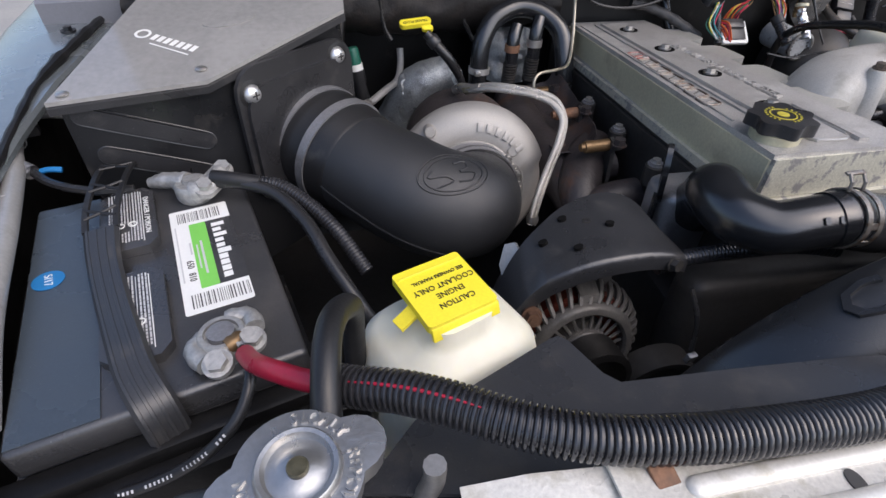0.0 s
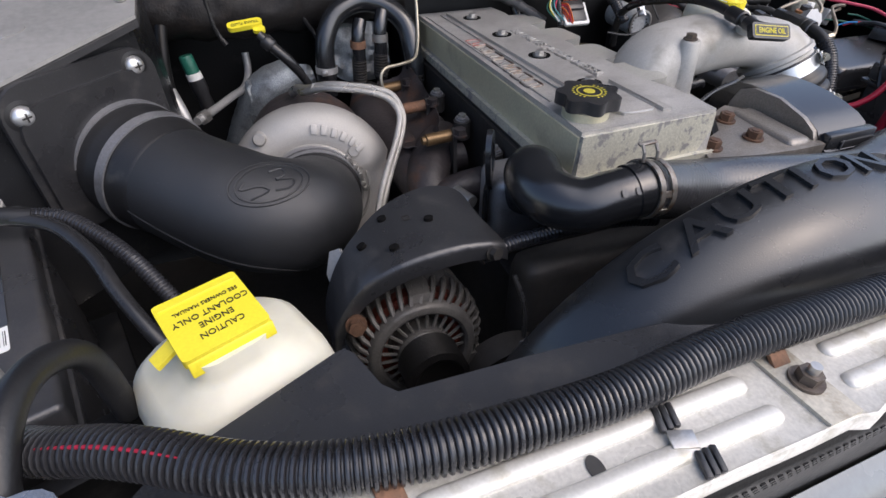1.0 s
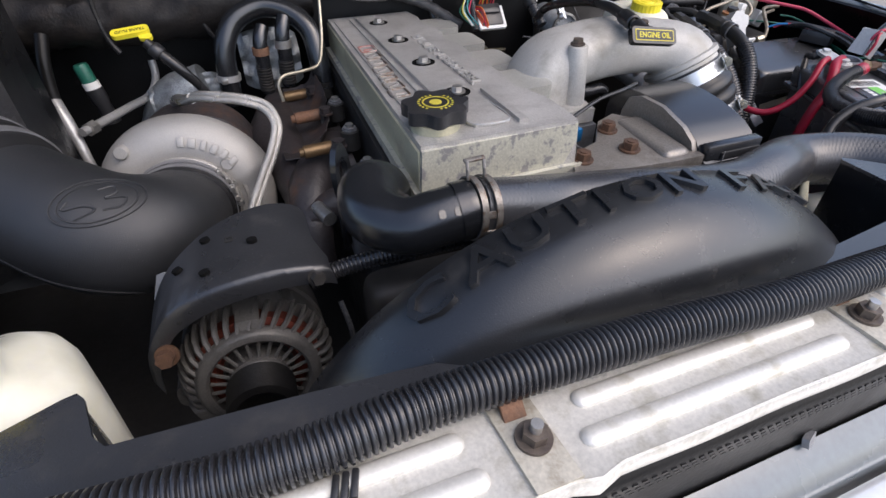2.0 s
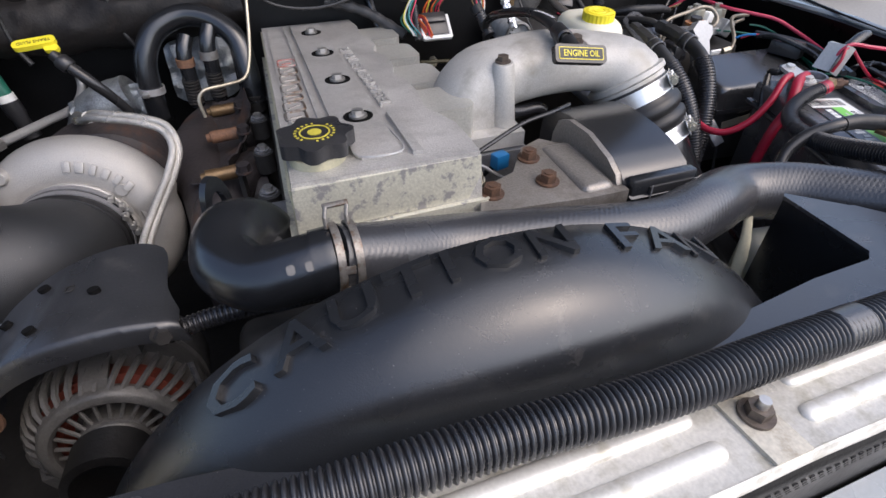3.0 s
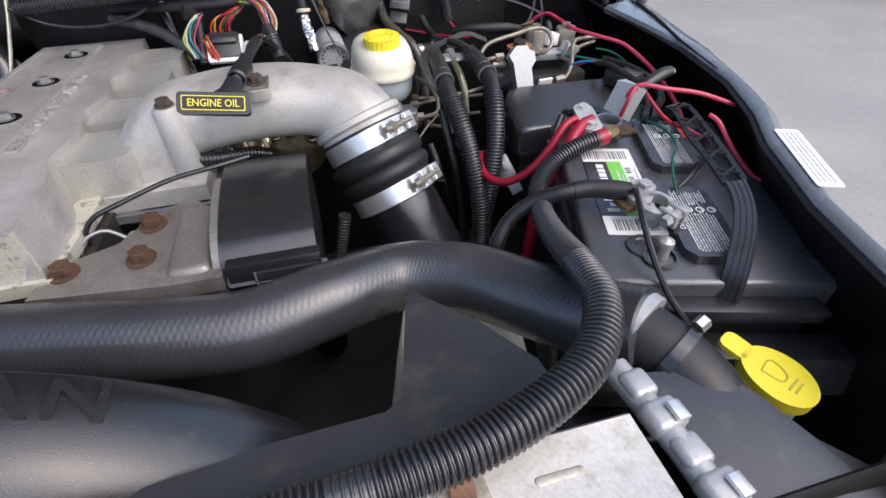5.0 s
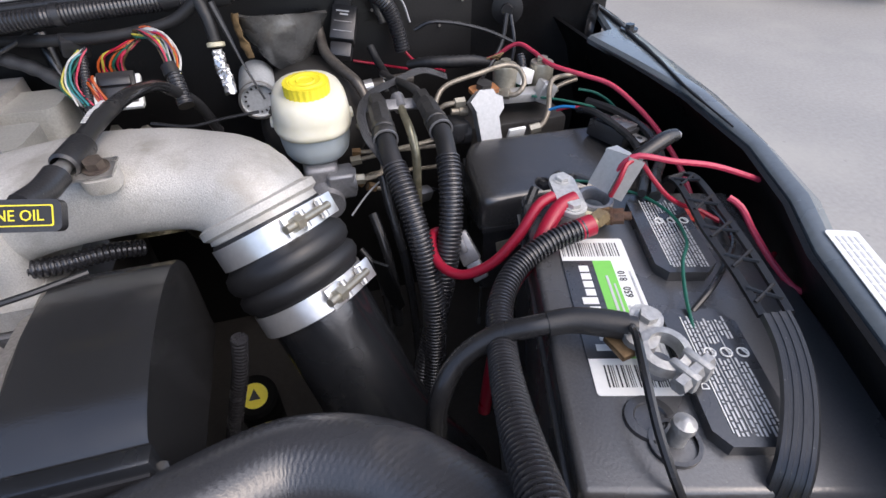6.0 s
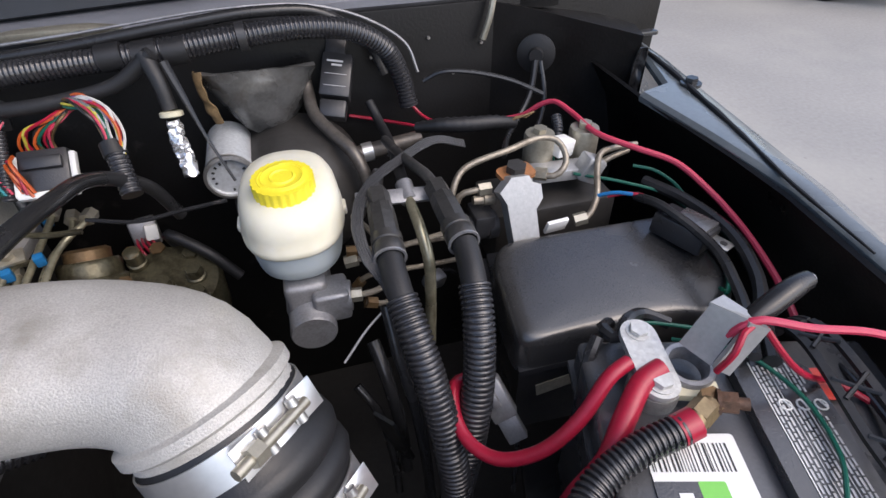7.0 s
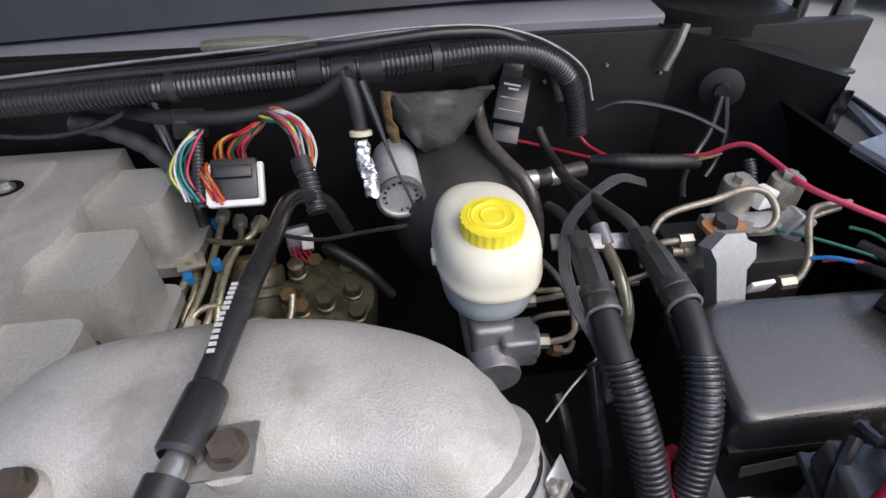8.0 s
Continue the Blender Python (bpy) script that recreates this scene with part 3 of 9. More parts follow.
solo("taped_wire", crumpled((1.303, 0.862, 1.150), (0.15, 0.1, 1), (1, -0.4, 0), 0.060, 0.014, 0.006, 14, 5), M_WIREBLK, "crumpled black tape hanging at the cowl corner", "tape")
ARM_A, ARM_B = (1.325, 1.0), (1.384, 1.0)
hg = thing("hood_hinge", "black steel hood hinge arm beside the cowl", "hinge", (1.33, 0.93, 1.17))
part("arm", box((0.024, 0.010, 0.42), pose(ARM_A[0], ARM_A[1], 1.40, 0, 0, 20), 0.003), M_BLACKMETAL, hg)
part("link", box((0.034, 0.010, 0.36), pose(ARM_B[0], ARM_B[1], 1.37, 0, 0, 20), 0.003), M_BLACKMETAL, hg)
part("bracket", box((0.08, 0.09, 0.006), pose(1.33, 0.97, 1.172), 0.002), M_BLACKMETAL, hg)
# wall of the cowl side, closing firewall to fender
solo("cowl_side", sheet([[(1.307, 0.869, 1.192), (1.300, 0.870, 1.0), (1.29, 0.87, 0.62)], [(1.250, 0.900, 1.204), (1.245, 0.903, 1.0), (1.24, 0.905, 0.62)], [(1.195, 0.925, 1.2165), (1.19, 0.928, 1.0), (1.18, 0.930, 0.62)], [(1.120, 0.9435, 1.232), (1.118, 0.9435, 1.0), (1.1, 0.9435, 0.62)]], 0.003), M_FIREWALL, "black sheet metal corner of the firewall", "wall", kind="structure")

# front panel over the radiator
FRONT = pose(0.35, 0.062, 1.170, 0, 2.5, 2.1)
fp = thing("radiator_support", "weathered galvanised radiator support panel with pressed ribs", "panel", FRONT.translation, kind="structure")
bm = bmesh.new()
prof = [(-0.0262, -0.012), (-0.0262, -0.0015), (-0.0252, 0.0008), (-0.0238, 0.0010), (-0.0225, 0.0), (0.036, 0.0), (0.039, -0.004), (0.039, -0.06)]
seg = 60
g = []
for k in range(seg + 1):
    u = -0.262 + 0.842 * k / seg
    wob = 0.0003 * math.sin(u * 55) - 0.0035 * math.exp(-((u - 0.02) / 0.006) ** 2)
    g.append([bm.verts.new((u, v + (wob if v < 0 else 0), h)) for v, h in prof])
for a, b in zip(g, g[1:]):
    for i in range(len(prof) - 1):
        bm.faces.new((a[i], a[i + 1], b[i + 1], b[i]))
bmesh.ops.recalc_face_normals(bm, faces=bm.faces[:])
bmesh.ops.solidify(bm, geom=bm.faces[:], thickness=0.002)
bm.transform(FRONT)
part("panel", bm, M_PLATE, fp)


def bead(u0, u1, v, w=0.0125, h=0.0042):
    """A pressed rib, half round, with round ends."""
    b = bmesh.new()
    n, c, r = 40, (u1 - u0) / 2, w / 2
    g = []
    for k in range(n + 1):
        t = -1 + 2 * k / n
        s = math.copysign(1 - (1 - abs(t)) ** 2.2, t) * c
        e = max(0.0, abs(s) - (c - r)) / r
        half = r * math.sqrt(max(0.0, 1 - e * e)) + 0.0002
        g.append([b.verts.new(((u0 + u1) / 2 + s, v + half * math.cos(math.pi * q / 10), h * (half / r) * math.sin(math.pi * q / 10) ** 0.8 - 0.0004)) for q in range(11)])
    for p, q in zip(g, g[1:]):
        for i in range(10):
            b.faces.new((p[i], p[i + 1], q[i + 1], q[i]))
    b.transform(FRONT)
    return b


for u0, u1 in ((-0.235, -0.035), (0.022, 0.208), (0.268, 0.445)):
    for v in (0.0135, -0.0075):
        part("rib", bead(u0 + (0.006 if v > 0 else -0.002), u1 + (0.0 if v > 0 else 0.004), v, 0.0112, 0.0036), M_RIB, fp)
for u0, u1, v in ((0.512, 0.540, 0.014), (0.518, 0.546, -0.008)):
    part("rib", bead(u0, u1, v, 0.0050, 0.0012), M_STRAP, fp)
for u in (-0.143, 0.363):
    b = prism([(0.0042 * math.cos(a) * 1.0, 0.0066 * math.sin(a)) for a in (2 * math.pi * k / 20 for k in range(20))], 0.0012, Matrix.Translation((u, 0.001, -0.0002)), 0)
    b.transform(FRONT)
    part("slot", b, M_DARK, fp, "dark oval hole")
for u in (0.0, 0.243, 0.481):
    b = prism([(-0.015, -0.024), (0.010, -0.024), (0.006, 0.033), (-0.019, 0.033)], 0.0030, Matrix.Translation((u, 0, -0.0004)), 0.0012)
    b.transform(FRONT)
    strap = part("strap", b, M_STRAP, fp, "dirty raised cross strap")
    b = prism(disc_outline(0.0096), 0.0020, Matrix.Translation((u - 0.003, 0.001, 0.0026)), 0.0006)
    b.transform(FRONT)
    part("washer", b, M_NUT, strap, "rusty washer")
    b = hexhead((u - 0.003, 0.001, 0.0045), (0, 0, 1), 0.0068, 0.0060)
    b.transform(FRONT)
    part("nut", b, M_NUT, strap, "dark brown hex nut")
    b = prism(disc_outline(0.0032, 12), 0.0055, Matrix.Translation((u - 0.003, 0.001, 0.0102)), 0.0006)
    b.transform(FRONT)
    part("stud", b, M_STEEL, strap, "worn steel stud end")
    b = box((0.013, 0.020, 0.003), pose(u - 0.006, 0.022, 0.0075, 35, 0, 0), 0.0008)
    b.transform(FRONT)
    part("tab", b, M_RUST, strap, "rust-brown bent tab")
# black loom clip on the panel
cl = thing("loom_clip", "black ribbed edge clip with pale tape across the panel", "clip", FRONT @ Vector((-0.095, 0.0, 0.002)))
for dv in (0.010, -0.017):
    for k in range(3):
        b = box((0.0035, 0.014, 0.0035), pose(-0.099 + 0.0045 * k + (0.004 if dv < 0 else 0), dv, 0.003, 0, 0, -18), 0.001)
        b.transform(FRONT)
        part("rib", b, M_PLASTIC, cl)
b = box((0.014, 0.010, 0.0012), pose(-0.095, -0.003, 0.0035, 0, 0, -18), 0.0005)
b.transform(FRONT)
part("tape", b, M_STEEL, cl, "pale grey tape")
# clip rail at the driver end of the panel
er = thing("end_bracket", "grey metal end bracket clipped to the radiator panel", "bracket", (0.955, 0.09, 1.145))
ax = Vector((0.010, -0.064, -0.003)).normalized()
for k in range(5):
    c = Vector((0.940, 0.146, 1.145)) + ax * (0.022 * k + 0.011)
    part("clip", box((0.0190, 0.023 if k % 2 else 0.018, 0.014 if k % 2 else 0.011), basis(c, ax, (0.1, 0, 1)), 0.0040, 3), M_ALU, er)
for k in (1, 3):
    c = Vector((0.940, 0.146, 1.145)) + ax * (0.022 * k + 0.013)
    part("tab", box((0.012, 0.010, 0.003), basis(c + Vector((0.006, 0, 0.0075)), ax, (0.35, 0, 1)), 0.0008), M_BRIGHT, er)
part("rail", tube([(0.937, 0.152, 1.141), (0.946, 0.10, 1.140), (0.954, 0.045, 1.136)], 0.0085, 12), M_ALU, er)
# grille top with stitched ribs, ahead of the panel
gt = thing("grille_cover", "black plastic grille top with rows of small ridges", "grille", (0.45, -0.05, 1.05), kind="structure")
b = bmesh.new()
g = []
for k in range(31):
    u = -0.35 + 1.1 * k / 30
    g.append([b.verts.new((u, v, h)) for v, h in ((-0.0240, -0.008), (-0.0285, -0.012), (-0.0300, -0.020), (-0.0305, -0.062), (-0.0300, -0.30))])
for p, q in zip(g, g[1:]):
    for i in range(4):
        b.faces.new((p[i], p[i + 1], q[i + 1], q[i]))
bmesh.ops.recalc_face_normals(b, faces=b.faces[:])
bmesh.ops.solidify(b, geom=b.faces[:], thickness=0.003)
b.transform(FRONT)
part("top", b, M_FIREWALL, gt)
for j in range(3):
    b = None
    for k in range(150):
        b = box((0.0030, 0.0010, 0.0012), Matrix.Translation((-0.3 + 0.0062 * k + (0.003 if j % 2 else 0), -0.0298, -0.018 - 0.0040 * j)), 0, 1, b)
    b.transform(FRONT)
    tagged(part("ridges", b, M_FIREWALL, gt, "row of tiny moulded ridges"), kind="stuff")

hp = thing("header_panel", "blue-grey painted header panel ahead of the radiator", "panel", (0.45, 0.0, 1.08), kind="structure")
b = sheet([[(u, v, h) for v, h in ((-0.0325, -0.060), (-0.036, -0.0615), (-0.054, -0.074), (-0.0565, -0.080), (-0.058, -0.30))] for u in (-0.35, -0.1, 0.15, 0.4, 0.65)], 0.002)
b.transform(FRONT)
part("skin", b, M_PAINT, hp)
b = sheet([[(u, v, h) for v, h in ((-0.0615, -0.083), (-0.066, -0.081), (-0.12, -0.090), (-0.16, -0.105), (-0.18, -0.15), (-0.19, -0.40))] for u in (-0.35, -0.1, 0.15, 0.4, 0.65)], 0.002)
b.transform(FRONT)
part("grille_shell", b, M_BRIGHT, hp, "bright grille shell edge")
b = prism(rounded(0.012, 0.008, 0.002), 0.004, pose(0.185, -0.0315, -0.056, 70, 0, 20), 0.001)
b.transform(FRONT)
part("clip", b, M_GREYMETAL, hp, "small grey clip")

# parked car far across the yard, of which the tyre and sill show
pc = thing("parked_car", "dark parked car far across the concrete yard", "car", (5.75, 4.5, 0.0))
CARM = basis((5.85, 4.52, 0.0), (-0.64, 0.77, 0), (0, 0, 1))
for u in (0.0, 2.7):
    for v in (0.0, -1.45):
        c = CARM @ Vector((u, v, 0.335))
        tyre = part("tyre", lathe([(0.20, -0.10), (0.31, -0.105), (0.335, -0.08), (0.335, 0.08), (0.31, 0.105), (0.20, 0.10), (0.20, -0.10)], c, CARM.to_3x3() @ Vector((0, 1, 0)), 40), M_RUBBER, pc, "black tyre")
        part("rim", lathe([(0.0, -0.05), (0.19, -0.06), (0.20, -0.09), (0.20, 0.09), (0.19, 0.06), (0.0, 0.05)], c, CARM.to_3x3() @ Vector((0, 1, 0)), 32), M_GREYMETAL, tyre)
side = [(-0.85, 0.30), (-0.42, 0.25), (-0.38, 0.45), (-0.25, 0.66), (0.0, 0.74), (0.25, 0.66), (0.38, 0.45), (0.42, 0.25), (2.28, 0.25), (2.32, 0.45), (2.45, 0.66), (2.7, 0.74), (2.95, 0.66), (3.08, 0.45), (3.12, 0.25), (3.5, 0.32), (3.52, 0.75), (3.3, 0.95), (2.7, 1.0), (2.3, 1.42), (0.9, 1.45), (0.25, 1.0), (-0.7, 0.85)]
part("body", prism(side, 1.66, CARM @ Matrix(((1, 0, 0, 0), (0, 0, -1, 0.10), (0, 1, 0, 0), (0, 0, 0, 1))), 0.02), M_GLASS, pc, "dark glossy bodywork")


# ---- fan shroud ----
SC = Vector((0.5096, 0.0, 0.8923))
fs = thing("fan_shroud", "black moulded fan shroud with raised warning letters", "shroud", (0.47, 0.15, 0.9))
prof = [(0.2050, -0.0090), (0.2040, -0.0035), (0.2010, -0.0006), (0.186, 0.0), (0.170, -0.0012), (0.158, -0.0042), (0.146, -0.0100), (0.136, -0.0185), (0.128, -0.0290), (0.121, -0.0430), (0.115, -0.0600), (0.110, -0.0760)]
bm = bmesh.new()
g = []


def dome_r(a):
    """The dome's radius: it draws in towards the driver end."""
    return 0.3186 - 0.0161 * a - 0.0081 * a * a


for k in range(97):
    a = radians(-150 + 290 * k / 96)
    row = []
    for y, drop in prof:
        r = dome_r(a) + drop
        if y < 0.19 and abs(a) > radians(50):
            r = r + (dome_r(a) - r) * min(1, (abs(a) - radians(50)) / radians(12))
        row.append(bm.verts.new((SC.x + r * math.sin(a), y, SC.z + r * math.cos(a))))
    g.append(row)
for p, q in zip(g, g[1:]):
    for i in range(len(prof) - 1):
        bm.faces.new((p[i], p[i + 1], q[i + 1], q[i]))
bmesh.ops.recalc_face_normals(bm, faces=bm.faces[:])
bmesh.ops.solidify(bm, geom=bm.faces[:], thickness=0.003)
part("dome", bm, M_SHROUD, fs, angle=60)
# flange plate with its two wings
fl = [(-0.035, 0.105), (0.000, 0.146), (0.105, 0.200), (0.112, 0.202), (0.117, 0.196), (0.128, 0.162), (0.136, 0.1525), (0.22, 0.150), (0.30, 0.146), (0.40, 0.135), (0.58, 0.135), (0.665, 0.145), (0.735, 0.155), (0.795, 0.158), (0.806, 0.166), (0.826, 0.262), (0.831, 0.266), (0.862, 0.226), (0.866, 0.224), (0.895, 0.172), (0.897, 0.150), (0.862, 0.129), (0.5, 0.085), (0.1, 0.08)]
b = prism(fl, 0.0035, Matrix(((1, 0, 0, 0), (0, 1, 0, 0), (-0.004, -0.13, 1, 1.1615), (0, 0, 0, 1))), 0.001)
part("flange", b, M_WING, fs)
wall = [((0.829, 0.263), (0.806, 0.163)), ((0.112, 0.200), (0.135, 0.157))]
for (x0, y0), (x1, y1) in wall:
    part("gusset", sheet([[(x0, y0, 1.125), (x0, y0, 1.0)], [(x1, y1, 1.138), (x1, y1, 0.98)]], 0.003), M_SHROUD, fs)
part("front_wall", sheet([[(-0.03, 0.1, 1.148), (-0.03, 0.1, 0.7)], [(0.5, 0.09, 1.148), (0.5, 0.09, 0.7)], [(0.885, 0.105, 1.132), (0.885, 0.105, 0.7)]], 0.003), M_SHROUD, fs)


def on_dome(a, y, r, turn=0.0):
    """A pose on the dome at the angle a, x along the arc, z out of it."""
    n = Vector((math.sin(a), -0.05, math.cos(a))).normalized()
    return basis((SC.x + r * math.sin(a), y, SC.z + r * math.cos(a)), (math.cos(a), 0, -math.sin(a)), n) @ pose(0, 0, 0, 0, 0, turn)


marks = (("C", -33.2, 1.62), ("A", -25.3, 1.45), ("U", -19.2, 1.35), ("T", -13.1, 1.50), ("I", -9.0, 1.3), ("O", -3.6, 1.15), ("N", 2.5, 1.18), ("F", 12.2, 1.45), ("A", 18.3, 1.42), ("N", 24.8, 1.22))
for ch, deg, wide in marks:
    a = radians(deg)
    lean = 1.18 if deg < -20 else 1.0
    part("letter", bevelled(lettering(ch, 0.0335 * lean, 0.0060, on_dome(a, 0.1835 - 0.0004 * max(0.0, -14 - deg), dome_r(a) - 0.0002), squeeze=wide / lean, fat=0.0004), 0.0004, 1, 60), M_SHROUD, fs, "raised letter " + ch)

# ---- big corrugated loom along the front panel ----
loom_pts = [(-0.048, 0.160, 1.176), (-0.030, 0.149, 1.182), (-0.008, 0.139, 1.187), (0.012, 0.128, 1.190), (0.051, 0.106, 1.191), (0.090, 0.092, 1.191), (0.132, 0.086, 1.190), (0.167, 0.084, 1.189), (0.237, 0.084, 1.187), (0.30, 0.090, 1.1865), (0.378, 0.092, 1.185), (0.452, 0.093, 1.182), (0.53, 0.0905, 1.179), (0.629, 0.094, 1.175), (0.737, 0.098, 1.170), (0.7948, 0.1030, 1.1695), (0.8612, 0.1170, 1.1696), (0.9111, 0.1421, 1.1724), (0.9355, 0.1769, 1.1732), (0.9425, 0.2121, 1.1664), (0.9547, 0.2806, 1.1407), (0.9732, 0.3497, 1.1169), (0.9918, 0.3996, 1.1107), (1.0163, 0.4268, 1.1146), (1.0484, 0.4376, 1.1241), (1.0768, 0.4399, 1.1297)]
lm = thing("wiring_loom", "thick black corrugated loom running across the radiator panel", "loom", (0.4, 0.09, 1.17))
part("conduit", ribbed(loom_pts, [0.0118, 0.0124, 0.0126, 0.0126, 0.0126, 0.0128, 0.0130, 0.0132, 0.0132, 0.0130, 0.0126, 0.0120, 0.0108, 0.0098, 0.0092], 0.0037, 0.19, 16), M_LOOM, lm, angle=60)
for s0, s1 in (((0.6635, 0.0956, 1.1737), (0.684, 0.0963, 1.1728)), ((0.762, 0.0993, 1.1691), (0.783, 0.1012, 1.1684))):
    part("tape", tube([s0, tuple((a + b) / 2 for a, b in zip(s0, s1)), s1], 0.0129, 18), M_WOVEN, lm, "black tape wrap")
part("red_cable", tube([(-0.108, 0.222, 1.137), (-0.099, 0.205, 1.148), (-0.082, 0.184, 1.163), (-0.060, 0.166, 1.172), (-0.030, 0.149, 1.182)], 0.0068, 12), M_RED, lm, "thick red battery cable inside")
part("split", tube([(x, y - 0.0045, z + 0.0106) for x, y, z in ((-0.036, 0.152, 1.180), (-0.022, 0.1455, 1.184), (-0.004, 0.137, 1.1875), (0.014, 0.127, 1.190), (0.030, 0.1175, 1.1908))], [0.0005, 0.0010, 0.0012, 0.0009, 0.0004], 8, 0.004), M_RED, lm, "red cable showing through the split")
part("red_end", tube([(1.073, 0.4397, 1.1290), (1.085, 0.441, 1.131)], 0.0092, 12), M_RED, lm, "red heat-shrink end")

# ---- radiator neck, cap and tank end ----
rt = thing("radiator_tank", "dark radiator end tank with a stamped metal cap", "radiator", (-0.06, 0.09, 1.0))
CAPM = basis((-0.059, 0.1005, 1.193), (0.94, 0.34, 0), (0.02, -0.06, 1))
ear = []
for k in range(48):
    a = 2 * math.pi * k / 48
    e = max(0.0, math.cos(a) ** 2 - 0.78) / 0.22
    ear.append(((0.0305 + 0.0125 * e ** 0.8) * math.cos(a), (0.0305 + 0.0125 * e ** 0.8) * math.sin(a)))
rc = part("radiator_cap", prism(ear, 0.004, CAPM @ Matrix.Translation((0, 0, -0.004)), 0.0015), M_CAP, rt, "stamped metal cap with two ears and raised warning letters")
part("skirt", prism([(x * 0.97, y * 0.97) for x, y in ear], 0.010, CAPM @ Matrix.Translation((0, 0, -0.0135)), 0.001), M_CAP, rc)
part("crown", lathe([(0.0, 0.0012), (0.0095, 0.0012), (0.0105, 0.0004), (0.0150, 0.0004), (0.0165, 0.0042), (0.0186, 0.0046), (0.0196, 0.0036), (0.0206, 0.0002)], CAPM @ Vector((0, 0, 0)), CAPM.to_3x3() @ Vector((0, 0, 1)), 40), M_CAP, rc)
part("rivet", lathe([(0.0052, 0.0), (0.0052, 0.0024), (0.0046, 0.003), (0.0, 0.0032)], CAPM @ Vector((0, 0, 0.001)), CAPM.to_3x3() @ Vector((0, 0, 1)), 24), M_OLIVE, rc, "dull brass centre rivet")
bm = None
for word, mid in (("CAUTION", 205), ("SLOWLY", 48), ("REMOVE", -38)):
    for i, ch in enumerate(word):
        a = mid - (i - (len(word) - 1) / 2) * 11.5
        bm = lettering(ch, 0.0086, 0.0026, CAPM @ pose(0, 0, 0, 0, 0, a) @ pose(0.0255, 0, 0.0005, 0, 0, -90), bm)
part("lettering", bm, M_CAP, rc, "raised words CAUTION REMOVE SLOWLY")
part("neck", lathe([(0.021, -0.045), (0.021, -0.012), (0.0, -0.012)], CAPM @ Vector((0, 0, 0)), CAPM.to_3x3() @ Vector((0, 0, 1)), 24), M_STEEL, rc)
part("tank", box((0.16, 0.07, 0.16), Matrix.Translation((-0.06, 0.095, 1.065)), 0.012, 3), M_PLASTIC, rt)
part("tube", tube([(-0.005, 0.100, 1.135), (0.004, 0.098, 1.170), (0.004, 0.098, 1.182)], 0.006, 10), M_STEEL, rt, "grey metal bracket post")
part("seam", sheet([[(0.015, 0.055, 1.168), (0.015, 0.09, 1.172)], [(0.05, 0.052, 1.174), (0.05, 0.088, 1.178)], [(0.095, 0.05, 1.176), (0.095, 0.085, 1.178)]], 0.002), M_PLATE, rt, "pale metal seam flange")
b = box((0.013, 0.018, 0.003), pose(0.112, 0.078, 1.182, 20, 0, 10), 0.0008)
part("tab", b, M_RUST, rt, "rusty tab")

# black overflow hose rising beside the cap
oh = thing("overflow_hose", "black rubber overflow hose looping up beside the cap", "hose", (-0.04, 0.15, 1.1))
part("hose", tube([(-0.047, 0.112, 1.160), (-0.047, 0.128, 1.184), (-0.046, 0.150, 1.198), (-0.044, 0.172, 1.202), (-0.040, 0.190, 1.199), (-0.034, 0.205, 1.190), (-0.032, 0.218, 1.172), (-0.033, 0.226, 1.145), (-0.035, 0.23, 1.10)], 0.0082, 16), M_RUBBER, oh)
part("clip", lathe([(0.0084, -0.003), (0.0096, -0.003), (0.0096, 0.003), (0.0084, 0.003)], (-0.047, 0.1225, 1.176), (0, 0.55, 0.83), 20), M_STEEL, oh, "thin spring clip")

# ---- upper radiator hose ----
uh = thing("radiator_hose", "thick black woven-texture upper radiator hose", "hose", (0.6, 0.28, 1.08))
hose_path = [(0.4040, 0.2805, 1.1540), (0.4384, 0.2862, 1.1420), (0.4997, 0.2973, 1.1242), (0.5718, 0.2892, 1.1181), (0.6497, 0.2793, 1.1114), (0.7085, 0.2774, 1.1076), (0.7697, 0.2937, 1.1069), (0.8304, 0.3157, 1.0960), (0.8811, 0.2972, 1.0994), (0.9213, 0.2526, 1.1082), (0.9551, 0.2098, 1.1200), (0.9780, 0.1790, 1.1330)]
part("hose", tube(hose_path, [0.0262, 0.0285, 0.0300, 0.0305, 0.0305, 0.0305, 0.0305, 0.0305, 0.0305, 0.0305, 0.0305, 0.0305], 64, 0.00135, None, None, 1.0, 0.0105, 0.0048), M_WOVEN, uh, angle=60)
elbow_path = [(0.3560, 0.4000, 1.0900), (0.3526, 0.3850, 1.1092), (0.3440, 0.3690, 1.1310), (0.3304, 0.3490, 1.1440), (0.3270, 0.3150, 1.1430), (0.3480, 0.2900, 1.1430), (0.3758, 0.2825, 1.1500), (0.4060, 0.2805, 1.1540)]
part("elbow", tube(elbow_path, [0.030, 0.0295, 0.029, 0.0280, 0.0265, 0.0248, 0.0244, 0.0250], 36, 0.004), M_HOSE, uh, "smooth black moulded elbow")
part("elbow_cuff", tube([(0.3900, 0.2812, 1.1525), (0.4060, 0.2805, 1.1540)], 0.0258, 36, 0.003, lambda q: 1.0 - (0.02 if q % 0.006 > 0.004 else 0.0)), M_HOSE, uh, "grooved end of the elbow")
for at_, n_ in (((0.372, 0.2640, 1.1660), (0.1, -0.75, 0.65)), ((0.385, 0.2625, 1.1670), (0.1, -0.75, 0.65))):
    part("mould_mark", prism(rounded(0.006, 0.007, 0.002), 0.0010, basis(at_, (1, 0, 0), n_), 0.0003), M_HOSE, uh, "small moulded mark")
